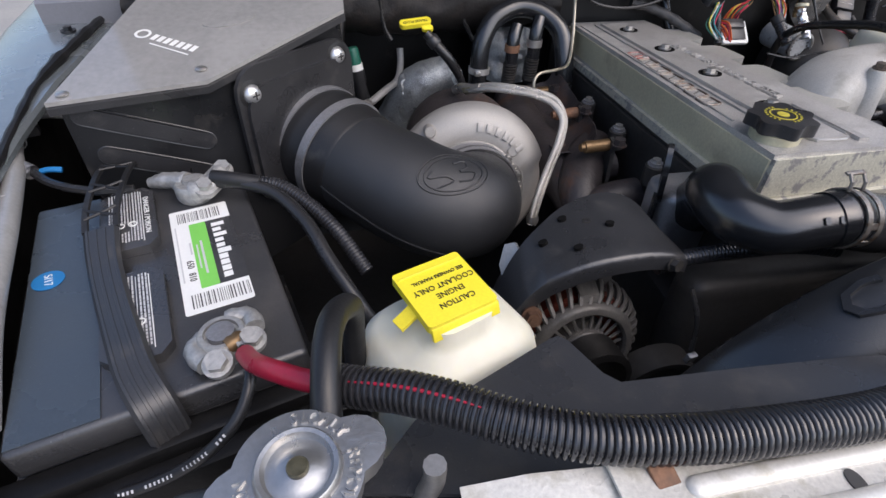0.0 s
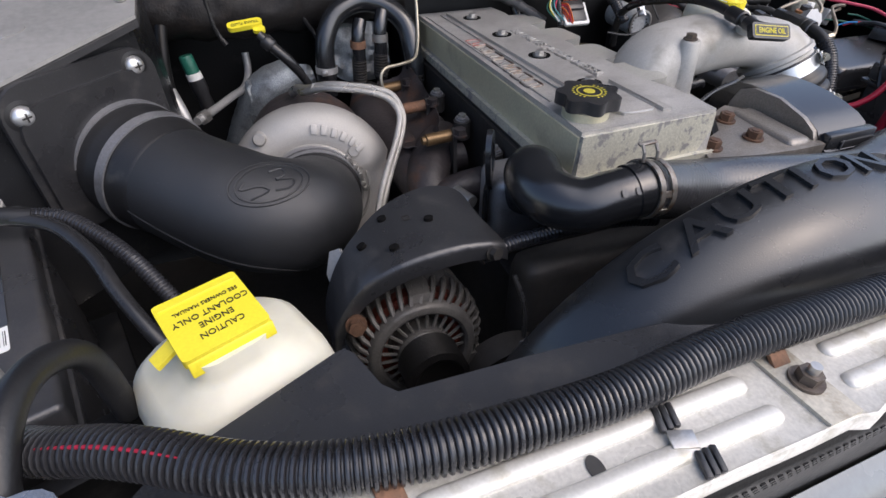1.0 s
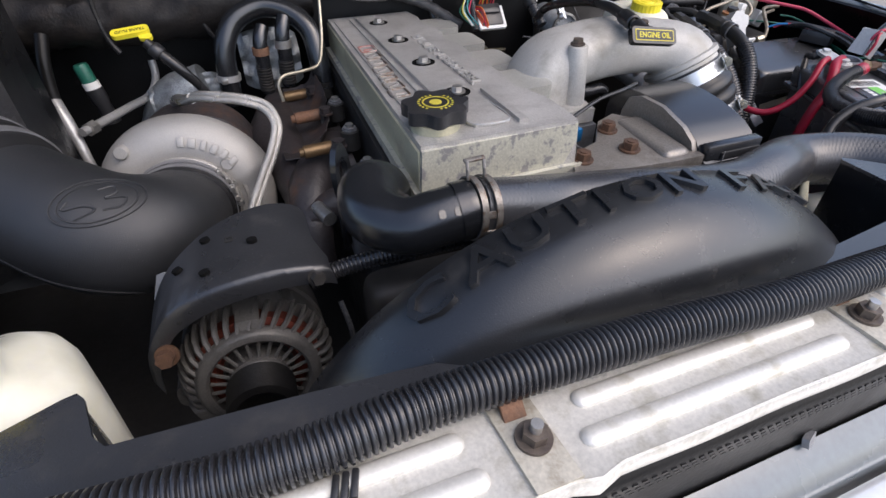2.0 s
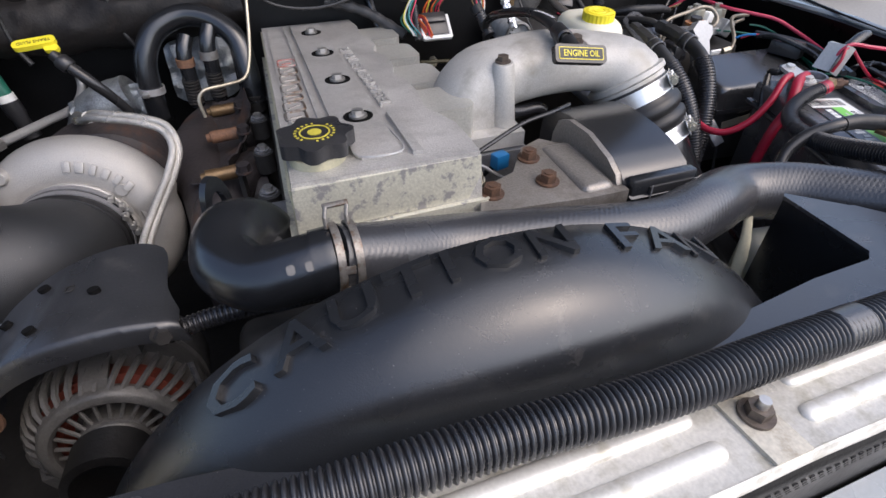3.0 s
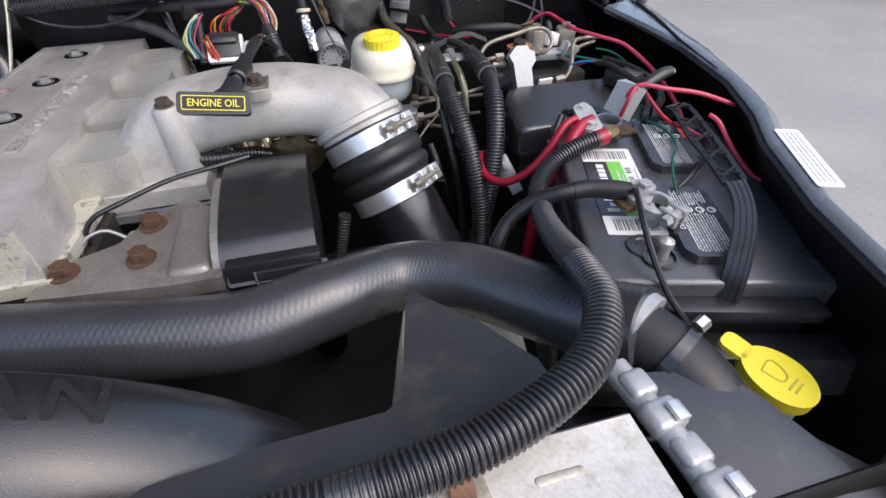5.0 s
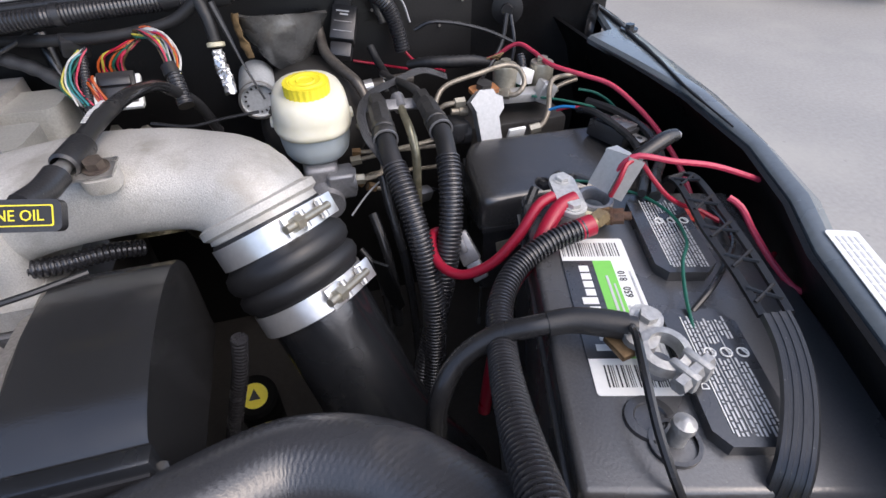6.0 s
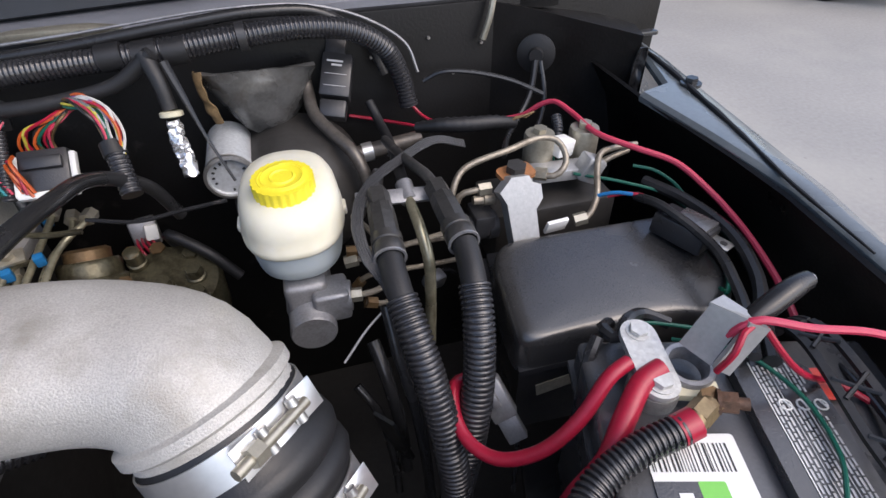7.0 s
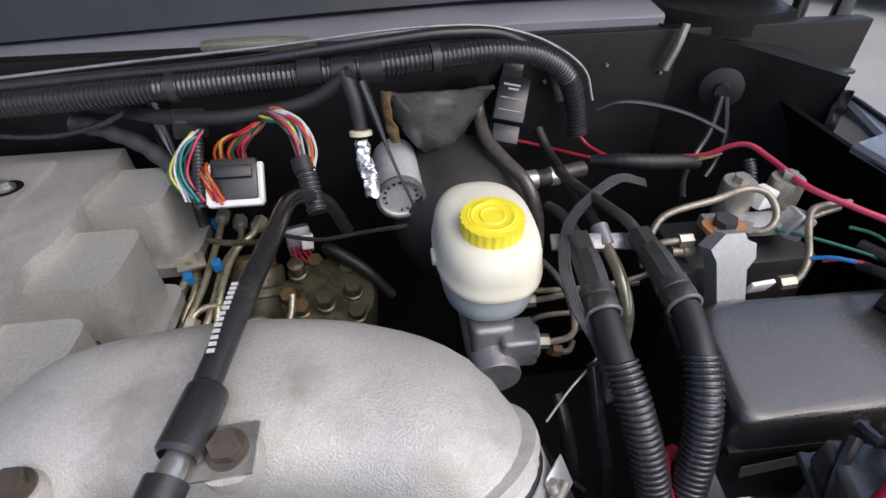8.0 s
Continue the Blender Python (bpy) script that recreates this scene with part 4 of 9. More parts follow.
cc = thing("hose_clamp", "rusty spring clamp round the radiator hose", "clamp", (0.410, 0.280, 1.154))
axc = Vector((0.96, 0.06, -0.10)).normalized()
CCM = Vector((0.4105, 0.2810, 1.1532))
for d in (-0.0065, 0.0065):
    part("band", lathe([(0.0262, -0.0028), (0.0278, -0.0028), (0.0278, 0.0028), (0.0262, 0.0028), (0.0262, -0.0028)], CCM + axc * d, axc, 44), M_CLAMP, cc, "rust-speckled steel band")
for k in range(4):
    a_ = radians(-95 + 38 * k)
    rd_ = Vector((0.0, -math.cos(a_), math.sin(a_) * 1.0))
    part("bridge", box((0.010, 0.006, 0.0016), basis(CCM + rd_ * 0.0272, axc, rd_), 0.0004), M_CLAMP, cc)
for dx in (-0.0085, 0.0070):
    q = CCM + axc * dx
    part("ear", tube([tuple(q + Vector((0, 0.004, 0.026))), tuple(q + Vector((0, 0.006, 0.036))), tuple(q + Vector((0.002, 0.012, 0.0385)))], 0.0016, 8), M_CLAMP, cc)
part("ear_bar", box((0.019, 0.0045, 0.0022), basis(CCM + Vector((0.001, 0.014, 0.0388)), axc, (0, -0.3, 1)), 0.0006), M_CLAMP, cc)
ro = thing("radiator_inlet", "grey metal radiator inlet neck with a dark hose clamp", "pipe", (0.98, 0.15, 1.1))
part("neck", tube([(0.972, 0.190, 1.124), (0.986, 0.168, 1.120), (1.000, 0.142, 1.110), (1.012, 0.115, 1.09)], 0.0255, 28), M_RUBBER, ro)
part("sleeve", tube([(0.968, 0.197, 1.1265), (0.976, 0.183, 1.1245)], 0.0312, 28), M_ALU, ro, "worn pale sleeve end")
part("clamp", lathe([(0.0262, -0.004), (0.0282, -0.004), (0.0282, 0.004), (0.0262, 0.004)], (0.989, 0.163, 1.119), (0.5, -0.83, -0.25), 28), M_BLACKMETAL, ro)
part("screw", hexhead((1.004, 0.166, 1.143), (0.9, 0.3, 0.3), 0.005, 0.008), M_STEEL, ro)

# ---- coolant bottle ----
cb = thing("coolant_bottle", "milky plastic coolant bottle with a square yellow cap", "bottle", (0.035, 0.235, 1.0))
BM = basis((0.038, 0.232, 0.97), (0.915, 0.40, 0), (0, 0, 1))
sect = [(0.118, 0.100, 0.0), (0.126, 0.108, 0.09), (0.128, 0.112, 0.13), (0.120, 0.104, 0.148), (0.100, 0.086, 0.160), (0.066, 0.060, 0.166), (0.058, 0.054, 0.172), (0.056, 0.052, 0.184)]
bm = bmesh.new()
rings = [[bm.verts.new((x, y, z)) for x, y in rounded(w, d, min(w, d) * 0.32, 8)] for w, d, z in sect]
for p, q in zip(rings, rings[1:]):
    for i in range(len(p)):
        bm.faces.new((p[i], p[(i + 1) % len(p)], q[(i + 1) % len(p)], q[i]))
bm.faces.new(rings[0][::-1])
bm.faces.new(rings[-1])
bm.transform(BM)
part("bottle", bm, M_WHITEPL, cb)
YM = basis((0.034, 0.2400, 1.1475), (0.92, 0.36, 0.02), (0.01, -0.04, 1))
cap_l = part("cap", prism(rounded(0.057, 0.057, 0.003, 4), 0.007, YM @ Matrix.Translation((0, 0, 0.009)), 0.0015), M_YELLOW, cb, "bright yellow square snap cap")
part("lip", box((0.056, 0.004, 0.011), YM @ pose(0.001, -0.0290, 0.0075, -22, 0, 0), 0.0012), M_YELLOW, cap_l)
part("neck", lathe([(0.0225, -0.026), (0.0225, 0.009), (0.0, 0.009)], YM @ Vector((0, 0, 0)), (0, 0, 1), 28), M_WHITEPL, cap_l)
part("tab", prism([(-0.01, -0.008), (0.012, -0.004), (0.008, 0.01), (-0.012, 0.006)], 0.003, YM @ pose(-0.033, -0.006, 0.005, 0, -20, 0) @ Matrix.Diagonal((0.8, 0.8, 1, 1)), 0.001), M_YELLOW, cap_l)
part("hinge", box((0.053, 0.002, 0.002), YM @ pose(0, 0.021, 0.0162), 0.001), M_YELLOW, cap_l)
for txt, sz, yy in (("CAUTION", 0.0070, -0.0155), ("ENGINE", 0.0070, -0.006), ("COOLANT ONLY", 0.0070, 0.003), ("SEE OWNERS MANUAL", 0.0046, 0.012)):
    part("lettering", lettering(txt, sz, 0.0006, YM @ pose(0.002, yy, 0.0163, 0, 0, 180), squeeze=0.92), M_INK, cap_l, "black words " + txt)

# ---- alternator with its bracket ----
al = thing("alternator", "grey finned alternator with copper windings showing", "alternator", (0.203, 0.33, 0.93))
YAX = (0.02, -0.985, 0.17)
qa = Vector((0, 0, 1)).rotation_difference(Vector(YAX)).to_matrix().to_4x4()
AM = Matrix.Translation((0.196, 0.330, 0.988)) @ qa
part("body", lathe([(0.0, -0.085), (0.060, -0.085), (0.070, -0.072), (0.072, -0.03), (0.069, -0.028), (0.069, -0.012), (0.0725, -0.010), (0.0725, 0.002), (0.060, 0.004), (0.0, 0.004)], AM.translation, YAX, 48), M_ALTER, al)
part("winding", lathe([(0.060, 0.0), (0.060, 0.018), (0.040, 0.026), (0.030, 0.012)], AM.translation, YAX, 48), M_COPPER, al, "dark reddish copper winding")
for k in range(36):
    a = 2 * math.pi * k / 36
    ps = [AM @ Vector((r * math.cos(a + 0.05 * i), r * math.sin(a + 0.05 * i), h)) for i, (r, h) in enumerate(((0.0712, 0.0), (0.0700, 0.014), (0.0645, 0.026), (0.0555, 0.032)))]
    part("fin", tube(ps, [0.0031, 0.0032, 0.0030, 0.0028], 6, 0.008), M_ALTER, al)
for a0 in (88, 208, 328):
    pad = []
    for i in range(7):
        a = radians(a0 - 9 + 3 * i)
        pad.append([tuple(AM @ Vector((r * math.cos(a), r * math.sin(a), h))) for r, h in ((0.0735, -0.004), (0.0725, 0.015), (0.066, 0.029), (0.052, 0.034))])
    part("pad", sheet(pad, 0.004), M_ALTER, al)
part("hub_ring", lathe([(0.0565, 0.026), (0.0585, 0.031), (0.0565, 0.0365), (0.0535, 0.0390), (0.0480, 0.0395), (0.0455, 0.0370), (0.0450, 0.026)], AM.translation, YAX, 56), M_ALTER, al)
for k in range(24):
    a = 2 * math.pi * k / 24 + 0.1
    ps = [AM @ Vector((r * math.cos(a), r * math.sin(a), h)) for r, h in ((0.045, 0.032), (0.036, 0.034), (0.026, 0.036))]
    part("spoke", tube(ps, 0.0019, 6, 0.008), M_ALTER, al)
part("core", lathe([(0.046, 0.016), (0.0, 0.020)], AM.translation, YAX, 32), M_DARK, al)
part("hub", lathe([(0.0285, 0.018), (0.0285, 0.039), (0.026, 0.040), (0.026, 0.04), (0.022, 0.044), (0.0, 0.044)], AM.translation, YAX, 32), M_ALTER, al)
pv = [(0.0, 0.046), (0.029, 0.046)]
for k in range(7):
    pv += [(0.0315, 0.048 + 0.0045 * k), (0.0280, 0.0503 + 0.0045 * k)]
pv += [(0.0315, 0.081), (0.025, 0.083), (0.018, 0.078), (0.0, 0.078)]
part("pulley", lathe(pv, AM.translation, YAX, 40), M_FIREWALL, al, "dark ribbed belt pulley")
for a, rr in ((70, 0.072), (195, 0.072), (-40, 0.072)):
    c = AM @ Vector((rr * math.cos(radians(a)), rr * math.sin(radians(a)), 0.0))
    part("lug", prism(rounded(0.022, 0.026, 0.009), 0.020, Matrix.Translation(c) @ qa @ Matrix.Translation((0, 0, -0.012)), 0.002), M_ALTER, al)
ab = thing("alternator_bracket", "black painted steel bracket arching over the alternator", "bracket", (0.19, 0.34, 1.05))
arch = [(0.281, 0.300, 0.316, 1.108), (0.273, 0.299, 0.338, 1.1130), (0.266, 0.2985, 0.395, 1.1145), (0.242, 0.298, 0.402, 1.1190), (0.214, 0.297, 0.397, 1.1195), (0.184, 0.297, 0.386, 1.1155), (0.162, 0.298, 0.374, 1.1075), (0.142, 0.300, 0.364, 1.0945), (0.126, 0.302, 0.358, 1.073), (0.114, 0.304, 0.352, 1.047), (0.109, 0.306, 0.350, 1.018)]
line = spline([(x, yf, z) for x, yf, yb, z in arch], 0.008)
back = spline([(x, yb, z) for x, yf, yb, z in arch], 0.008)
rows = []
for k in range(41):
    f = k / 40
    a, b_ = line[int(f * (len(line) - 1))], back[int(f * (len(back) - 1))]
    row = [Vector((a.x + 0.004, a.y - 0.001, a.z - 0.020)), Vector((a.x + 0.002, a.y - 0.002, a.z - 0.006)), Vector((a.x, a.y, a.z - 0.0012)), Vector((a.x, a.y + 0.003, a.z))]
    for q in (0.25, 0.5, 0.75, 1.0):
        row.append(Vector((a.x + (b_.x - a.x) * q, a.y + (b_.y - a.y) * q, a.z + (b_.z - a.z) * q)))
    rows.append([tuple(p) for p in row])
part("arch_plate", sheet(rows, 0.0035), M_BRKTBLK, ab, "", True, 50)
for x, y, zt, tilt in ((0.1804, 0.3676, 1.1145, 0.26), (0.2208, 0.3462, 1.1196, 0.03), (0.1800, 0.3212, 1.1145, 0.26), (0.1549, 0.3458, 1.1040, 0.50)):
    part("hole", prism([(0.0046 * math.cos(t), 0.0034 * math.sin(t)) for t in (2 * math.pi * k / 14 for k in range(14))], 0.0042, basis((x, y, zt - 0.0014), (1, 0, tilt), (-tilt, 0, 1)), 0), M_VOID, ab, "dark drilled hole")
part("stamped_mark", bars([(0.0, 0.0, 0.006, 0.0012), (-0.003, 0.003, 0.0012, 0.006), (0.003, 0.003, 0.0012, 0.006), (0.0, 0.006, 0.006, 0.0012)], basis((0.201, 0.354, 1.1186), (1, 0, 0.12), (-0.12, 0, 1)), 0.0005), M_DARK, ab, "small stamped mark")
part("grey_tab", prism([(-0.020, -0.016), (0.010, -0.010), (0.020, 0.010), (0.012, 0.020), (-0.010, 0.014), (-0.022, 0.0)], 0.004, basis((0.134, 0.362, 1.066), (0.45, 0.25, 0.85), (-0.75, -0.45, 0.55)), 0.001), M_ALU, ab, "pale grey bent tab")
part("bolt", hexhead((0.2675, 0.2985, 1.1035), (0.3, -0.95, 0.2), 0.0062, 0.006, 0.0085), M_DARK, ab)
part("rusty_bolt", hexhead((0.133, 0.297, 1.0555), (-0.1, -0.9, 0.35), 0.0075, 0.009, 0.0100, 0.003, stud=0.004), M_RUSTNUT, ab, "rust-brown bolt")
# loom running behind the shroud, and the small clip wire
solo("small_loom", ribbed([(0.262, 0.312, 1.088), (0.30, 0.318, 1.090), (0.36, 0.318, 1.092), (0.42, 0.312, 1.094), (0.46, 0.305, 1.09)], 0.0085, 0.0042, 0.14, 14), M_LOOM, "thin black corrugated loom behind the fan shroud", "loom", angle=60)
wc = thing("wire_connector", "small pale wire connector hanging in the gap", "connector", (0.285, 0.25, 1.02))
part("wire", tube([(0.283, 0.28, 1.085), (0.287, 0.262, 1.06), (0.284, 0.25, 1.03)], 0.0025, 8), M_WIREBLK, wc)
part("plug", box((0.010, 0.006, 0.012), pose(0.284, 0.247, 1.022, 10, 0, 10), 0.001), M_GREYMETAL, wc)
# pulleys and fan hub in the gap below, dim
solo("belt_pulley", lathe([(0.0, 0.0), (0.05, 0.0), (0.05, 0.03), (0.042, 0.03), (0.03, 0.02), (0.0, 0.02)], (0.29, 0.30, 0.93), (0, -1, 0), 32), M_DARK, "dark idler pulley behind the shroud", "pulley")


# ---- batteries ----
def battery(at, lengthwise, toward, length, flip, tape_mark, skin):
    """A group-65 car battery: at its top's centre; lengthwise points to the firewall, toward points to the engine."""
    v, a = Vector(lengthwise).normalized(), Vector(toward).normalized()
    L = Matrix((a, v, Vector((0, 0, 1)))).transposed().to_4x4()
    L.translation = Vector(at)

    def loc(x, y, z=0.0):
        return L @ Matrix.Translation((x, y, z))

    bt = thing("car_battery", "black car battery with a white and green label", "battery", Vector(at) - Vector((0, 0, 0.19)), group="batteries")
    part("case", box((0.186, length - 0.012, 0.165), loc(0, 0, -0.1075), 0.004), skin, bt)
    part("lid", box((0.195, length, 0.028), loc(0, 0, -0.0142), 0.005, 3), skin, bt)
    part("ledge", box((0.199, length + 0.012, 0.006), loc(0, 0, -0.032), 0.002), skin, bt)
    # thin strip whose blue tint stands for sky reflected on the outer ledge
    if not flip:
        part("slope", prism([(-0.094, -length / 2 + 0.004), (-0.040, -length / 2 + 0.004), (-0.040, length / 2 - 0.004), (-0.094, length / 2 - 0.004)], 0.0012, loc(0, 0, -0.0002), 0.0006), M_BATTSHEEN, bt, "smooth black outer ledge tinted with the sky's bluish sheen")
    for xv, yv in (((-0.014, 0.080), (-0.014, -0.058)) if not flip else ((-0.017, 0.072), (-0.005, -0.070))):
        c = [(-0.024, -0.040), (-0.013, -0.052), (0.016, -0.052), (0.024, -0.042), (0.024, 0.042), (0.016, 0.052), (-0.013, 0.052), (-0.024, 0.040)]
        cov = part("vent_cover", prism(c, 0.009, loc(xv, yv), 0.002), M_BATT, bt, "black vent cover with white warning print")
        TM = basis(loc(xv, yv, 0.0092).translation, v if flip else -v, (0, 0, 1))
        word = "DANGER / POISON" if not flip and yv > 0 else "DANGER" if yv < 0 and flip else ""
        if word:
            part("warning", lettering(word, 0.0068, 0.0003, TM @ Matrix.Translation((0, 0.0165, 0)), squeeze=1.12), M_LABEL, cov, "white words " + word)
        rows = []
        random.seed(5 if yv > 0 else 9)
        for r in range(11):
            u = -0.046
            if r in (3, 7):
                rows.append((-0.002, 0.0105 - 0.0026 * r, 0.084, 0.0006))
                continue
            while u < 0.040:
                w = random.uniform(0.0015, 0.0075)
                if not (0.006 < u < 0.020 and r > 3):
                    rows.append((u + w / 2, 0.0105 - 0.0026 * r, w, 0.0013))
                u += w + 0.0011
        tagged(part("small_print", bars(rows, TM, 0.0003), M_INKGREY, cov, "rows of small white print"), kind="stuff")
        for q in range(3):
            sx, sy = 0.013, 0.008 - 0.0105 * q
            ringp = [tuple(TM @ Vector((sx + 0.0036 * math.cos(t), sy - 0.004 + 0.0036 * math.sin(t), 0.0004))) for t in (2 * math.pi * k / 12 for k in range(13))]
            part("hazard_symbol", tube(ringp + [tuple(TM @ Vector((sx - 0.002, sy - 0.0068, 0.0004)))], 0.0006, 5, 0.002), M_LABEL, cov, "white hazard symbol")
        part("rule", bars([(0, 0.0126, 0.088, 0.0007)], TM, 0.0003), M_LABEL, cov)
    # label
    LM = basis(loc(0.0485, -0.006, 0.0004).translation, v, (0, 0, 1))
    if not flip:
        LM = loc(0.047, 0.006, 0.0004) @ pose(0, 0, 0, 0, 0, -90)
    lab = part("label", prism(rounded(0.155, 0.054, 0.002, 3), 0.0005, LM, 0), M_LABEL, bt, "white paper label with bar codes")
    part("black_panel", prism(rounded(0.098, 0.028, 0.001, 3), 0.0003, LM @ Matrix.Translation((0, 0.0135, 0.0005)), 0), M_BATT, lab)
    part("green_panel", prism(rounded(0.098, 0.015, 0.001, 3), 0.0003, LM @ Matrix.Translation((0, -0.004, 0.00055)), 0), M_LABELGREEN, lab, "green printed band")
    for k in range(10):
        tall = k in (0, 2, 5)
        part("brand_bar", bars([(-0.040 + 0.0088 * k, 0.014 if tall else 0.012, 0.0055 if k < 5 else 0.0068, 0.0115 if tall else 0.0075)], LM @ Matrix.Translation((0, 0, 0.0008)), 0.0003), M_LABEL, lab)
    part("numbers", lettering("650   810", 0.0085, 0.0003, LM @ Matrix.Translation((0.022, -0.0165, 0.0008)), squeeze=0.9), M_INK, lab, "printed numbers 650 and 810")
    part("printed_rule", bars([(-0.006, -0.0235, 0.085, 0.0012), (-0.010, -0.0135, 0.018, 0.0015), (0.006, -0.004, 0.05, 0.002), (0.004, -0.008, 0.036, 0.0014)], LM @ Matrix.Translation((0, 0, 0.0009)), 0.0002), M_INKGREY, lab)
    random.seed(7)
    for xc in (-0.063, 0.063):
        rows, x = [], -0.0105
        for q in range(22):
            w = random.choice((0.0004, 0.0006, 0.001))
            rows.append((xc + 0, x * 1.9, 0.017, w))
            x += w + random.choice((0.0003, 0.0005))
        tagged(part("bar_code", bars(rows, LM @ Matrix.Translation((0, 0, 0.0006)), 0.0002), M_INK, lab, "black bar code"), kind="stuff")
    for yv in (-length / 2 + 0.045,):
        part("filler", lathe([(0.016, 0.0), (0.015, 0.002), (0.010, 0.0022), (0.009, 0.001), (0, 0.001)], loc(0.048, yv) @ Vector((0, 0, 0)), (0, 0, 1), 28), M_BATT, bt)
    return bt, loc


bl, BL = battery((-0.2045, 0.347, 1.117), (-0.29, 0.957, 0), (0.957, 0.29, 0), 0.292, False, 1, M_BATT)
_, BR = battery((1.114, 0.362, 1.112), (0.275, 0.961, 0), (-0.961, 0.275, 0), 0.288, True, 0, M_BATTSKYLIT)
# date dot and red dot
part("date_dot", prism(disc_outline(0.0125), 0.0005, BL(-0.079, 0.023, 0.0014), 0), M_BLUE, bl, "round blue date sticker")
part("date", lettering("5/17", 0.009, 0.0003, BL(-0.079, 0.023, 0.002) @ pose(0, 0, 0, 0, 0, -85)), M_LABEL, bl, "white date 5/17")
rd = thing("red_dot", "round red sticker on the battery", "sticker", (1.188, 0.452, 1.12))
part("dot", prism(disc_outline(0.012), 0.0006, Matrix.Translation((1.190, 0.449, 1.1145)), 0), M_REDDOT, rd)


def strap(pts, widths, name, label, slots):
    """A moulded rubber carrying strap: ridged and solid, with a slotted stretch between two shares of its length."""
    th = thing(name, label, "strap", pts[0])
    path = spline(pts, 0.006)
    fr = frames_along(path)
    n = len(path) - 1

    def width(f):
        k = min(int(f * (len(widths) - 1)), len(widths) - 2)
        w = f * (len(widths) - 1) - k
        return widths[k] * (1 - w) + widths[k + 1] * w

    def strip(part_name, off, wide, h, f0, f1, lift=0.0):
        b = bmesh.new()
        rings = []
        for i in range(int(f0 * n), int(f1 * n) + 1):
            c, (sd, up) = path[i], fr[i]
            u = up if up.z > 0 else -up
            w = width(i / n)
            o = c + sd * off * w + u * lift
            half = wide / 2 if wide < 0.006 else wide / 2 * w / widths[0]
            rings.append([b.verts.new(o + sd * (half * sx) + u * (h * sz)) for sx, sz in ((-1, 0), (1, 0), (0.8, 1), (-0.8, 1))])
        for p, q in zip(rings, rings[1:]):
            for i in range(4):
                b.faces.new((p[i], p[(i + 1) % 4], q[(i + 1) % 4], q[i]))
        b.faces.new(rings[0][::-1])
        b.faces.new(rings[-1])
        part(part_name, b, M_RUBBER if part_name == "rail" else M_BRKTBLK, th)

    s0, s1 = slots
    for f0, f1 in ((0.0, s0), (s1, 1.0)):
        if f1 - f0 > 0.02:
            strip("band", 0, widths[0], 0.0035, f0, f1)
            for off in (-0.36, -0.12, 0.12, 0.36):
                strip("ridge", off, 0.0026, 0.0008, f0, f1, 0.0034)
    for off in (-0.42, 0.42):
        strip("rail", off, 0.0059, 0.0030, s0, s1)
    webs = max(2, int((s1 - s0) * n * 0.006 / 0.034))
    for k in range(webs):
        i = int((s0 + (s1 - s0) * (k + 0.5) / webs) * n)
        c, (sd, up) = path[i], fr[i]
        u = up if up.z > 0 else -up
        t = (path[min(i + 2, n)] - path[max(i - 2, 0)]).normalized()
        w = width(i / n) * 0.42
        for s in (-1, 1):
            part("web", tube([c + u * 0.003 - sd * w - t * 0.007 * s, c + u * 0.0025, c + u * 0.003 + sd * w + t * 0.007 * s], 0.0015, 6, 0.004), M_RUBBER, th)
    return th


strap([(-0.270, 0.532, 1.100), (-0.272, 0.520, 1.128), (-0.269, 0.490, 1.138), (-0.262, 0.426, 1.136), (-0.250, 0.38, 1.132), (-0.236, 0.340, 1.129), (-0.218, 0.298, 1.128), (-0.199, 0.258, 1.129), (-0.181, 0.222, 1.129), (-0.166, 0.199, 1.124), (-0.163, 0.195, 1.09)], [0.032, 0.034, 0.031, 0.027, 0.026, 0.027, 0.028], "battery_strap", "moulded black rubber carrying strap across the battery", (0.08, 0.40))
strap([(1.200, 0.497, 1.10), (1.197, 0.490, 1.124), (1.192, 0.470, 1.136), (1.172, 0.401, 1.138), (1.153, 0.338, 1.140), (1.134, 0.288, 1.140), (1.112, 0.254, 1.136), (1.090, 0.228, 1.124), (1.084, 0.220, 1.10), (1.082, 0.218, 1.075)], [0.018, 0.020, 0.024, 0.020, 0.018, 0.019, 0.021], "battery_strap", "slotted black rubber carrying strap curving over the battery", (0.10, 0.60))


def clamp_lump(th, pts, r, mtl=None):
    part("cast_arm", tube(pts, r, 10, 0.004, lambda s: 1 + 0.12 * math.sin(s * 420) * math.sin(s * 170 + 1)), mtl or M_LEAD, th)


# corroded clamps of the passenger battery
tn = thing("battery_clamp", "corroded lead clamp on the battery's rear post", "clamp", (-0.183, 0.460, 1.117))
part("ring", lathe([(0.0165, 0.0), (0.0185, 0.004), (0.0185, 0.016), (0.016, 0.019), (0.009, 0.019), (0.008, 0.023), (0.0, 0.023)], (-0.188, 0.462, 1.117), (0, 0, 1), 20), M_LEAD, tn)
clamp_lump(tn, [(-0.195, 0.470, 1.130), (-0.215, 0.478, 1.130), (-0.236, 0.482, 1.126)], [0.011, 0.009, 0.006])
clamp_lump(tn, [(-0.185, 0.450, 1.130), (-0.168, 0.452, 1.136), (-0.158, 0.470, 1.142)], [0.012, 0.010, 0.009])
part("bolt", hexhead((-0.172, 0.447, 1.136), (0.1, -0.3, 1), 0.0075, 0.007, 0.011), M_LEAD, tn)
part("bolt", hexhead((-0.158, 0.473, 1.140), (0.1, -0.3, 1), 0.0075, 0.007, 0.010), M_LEAD, tn)
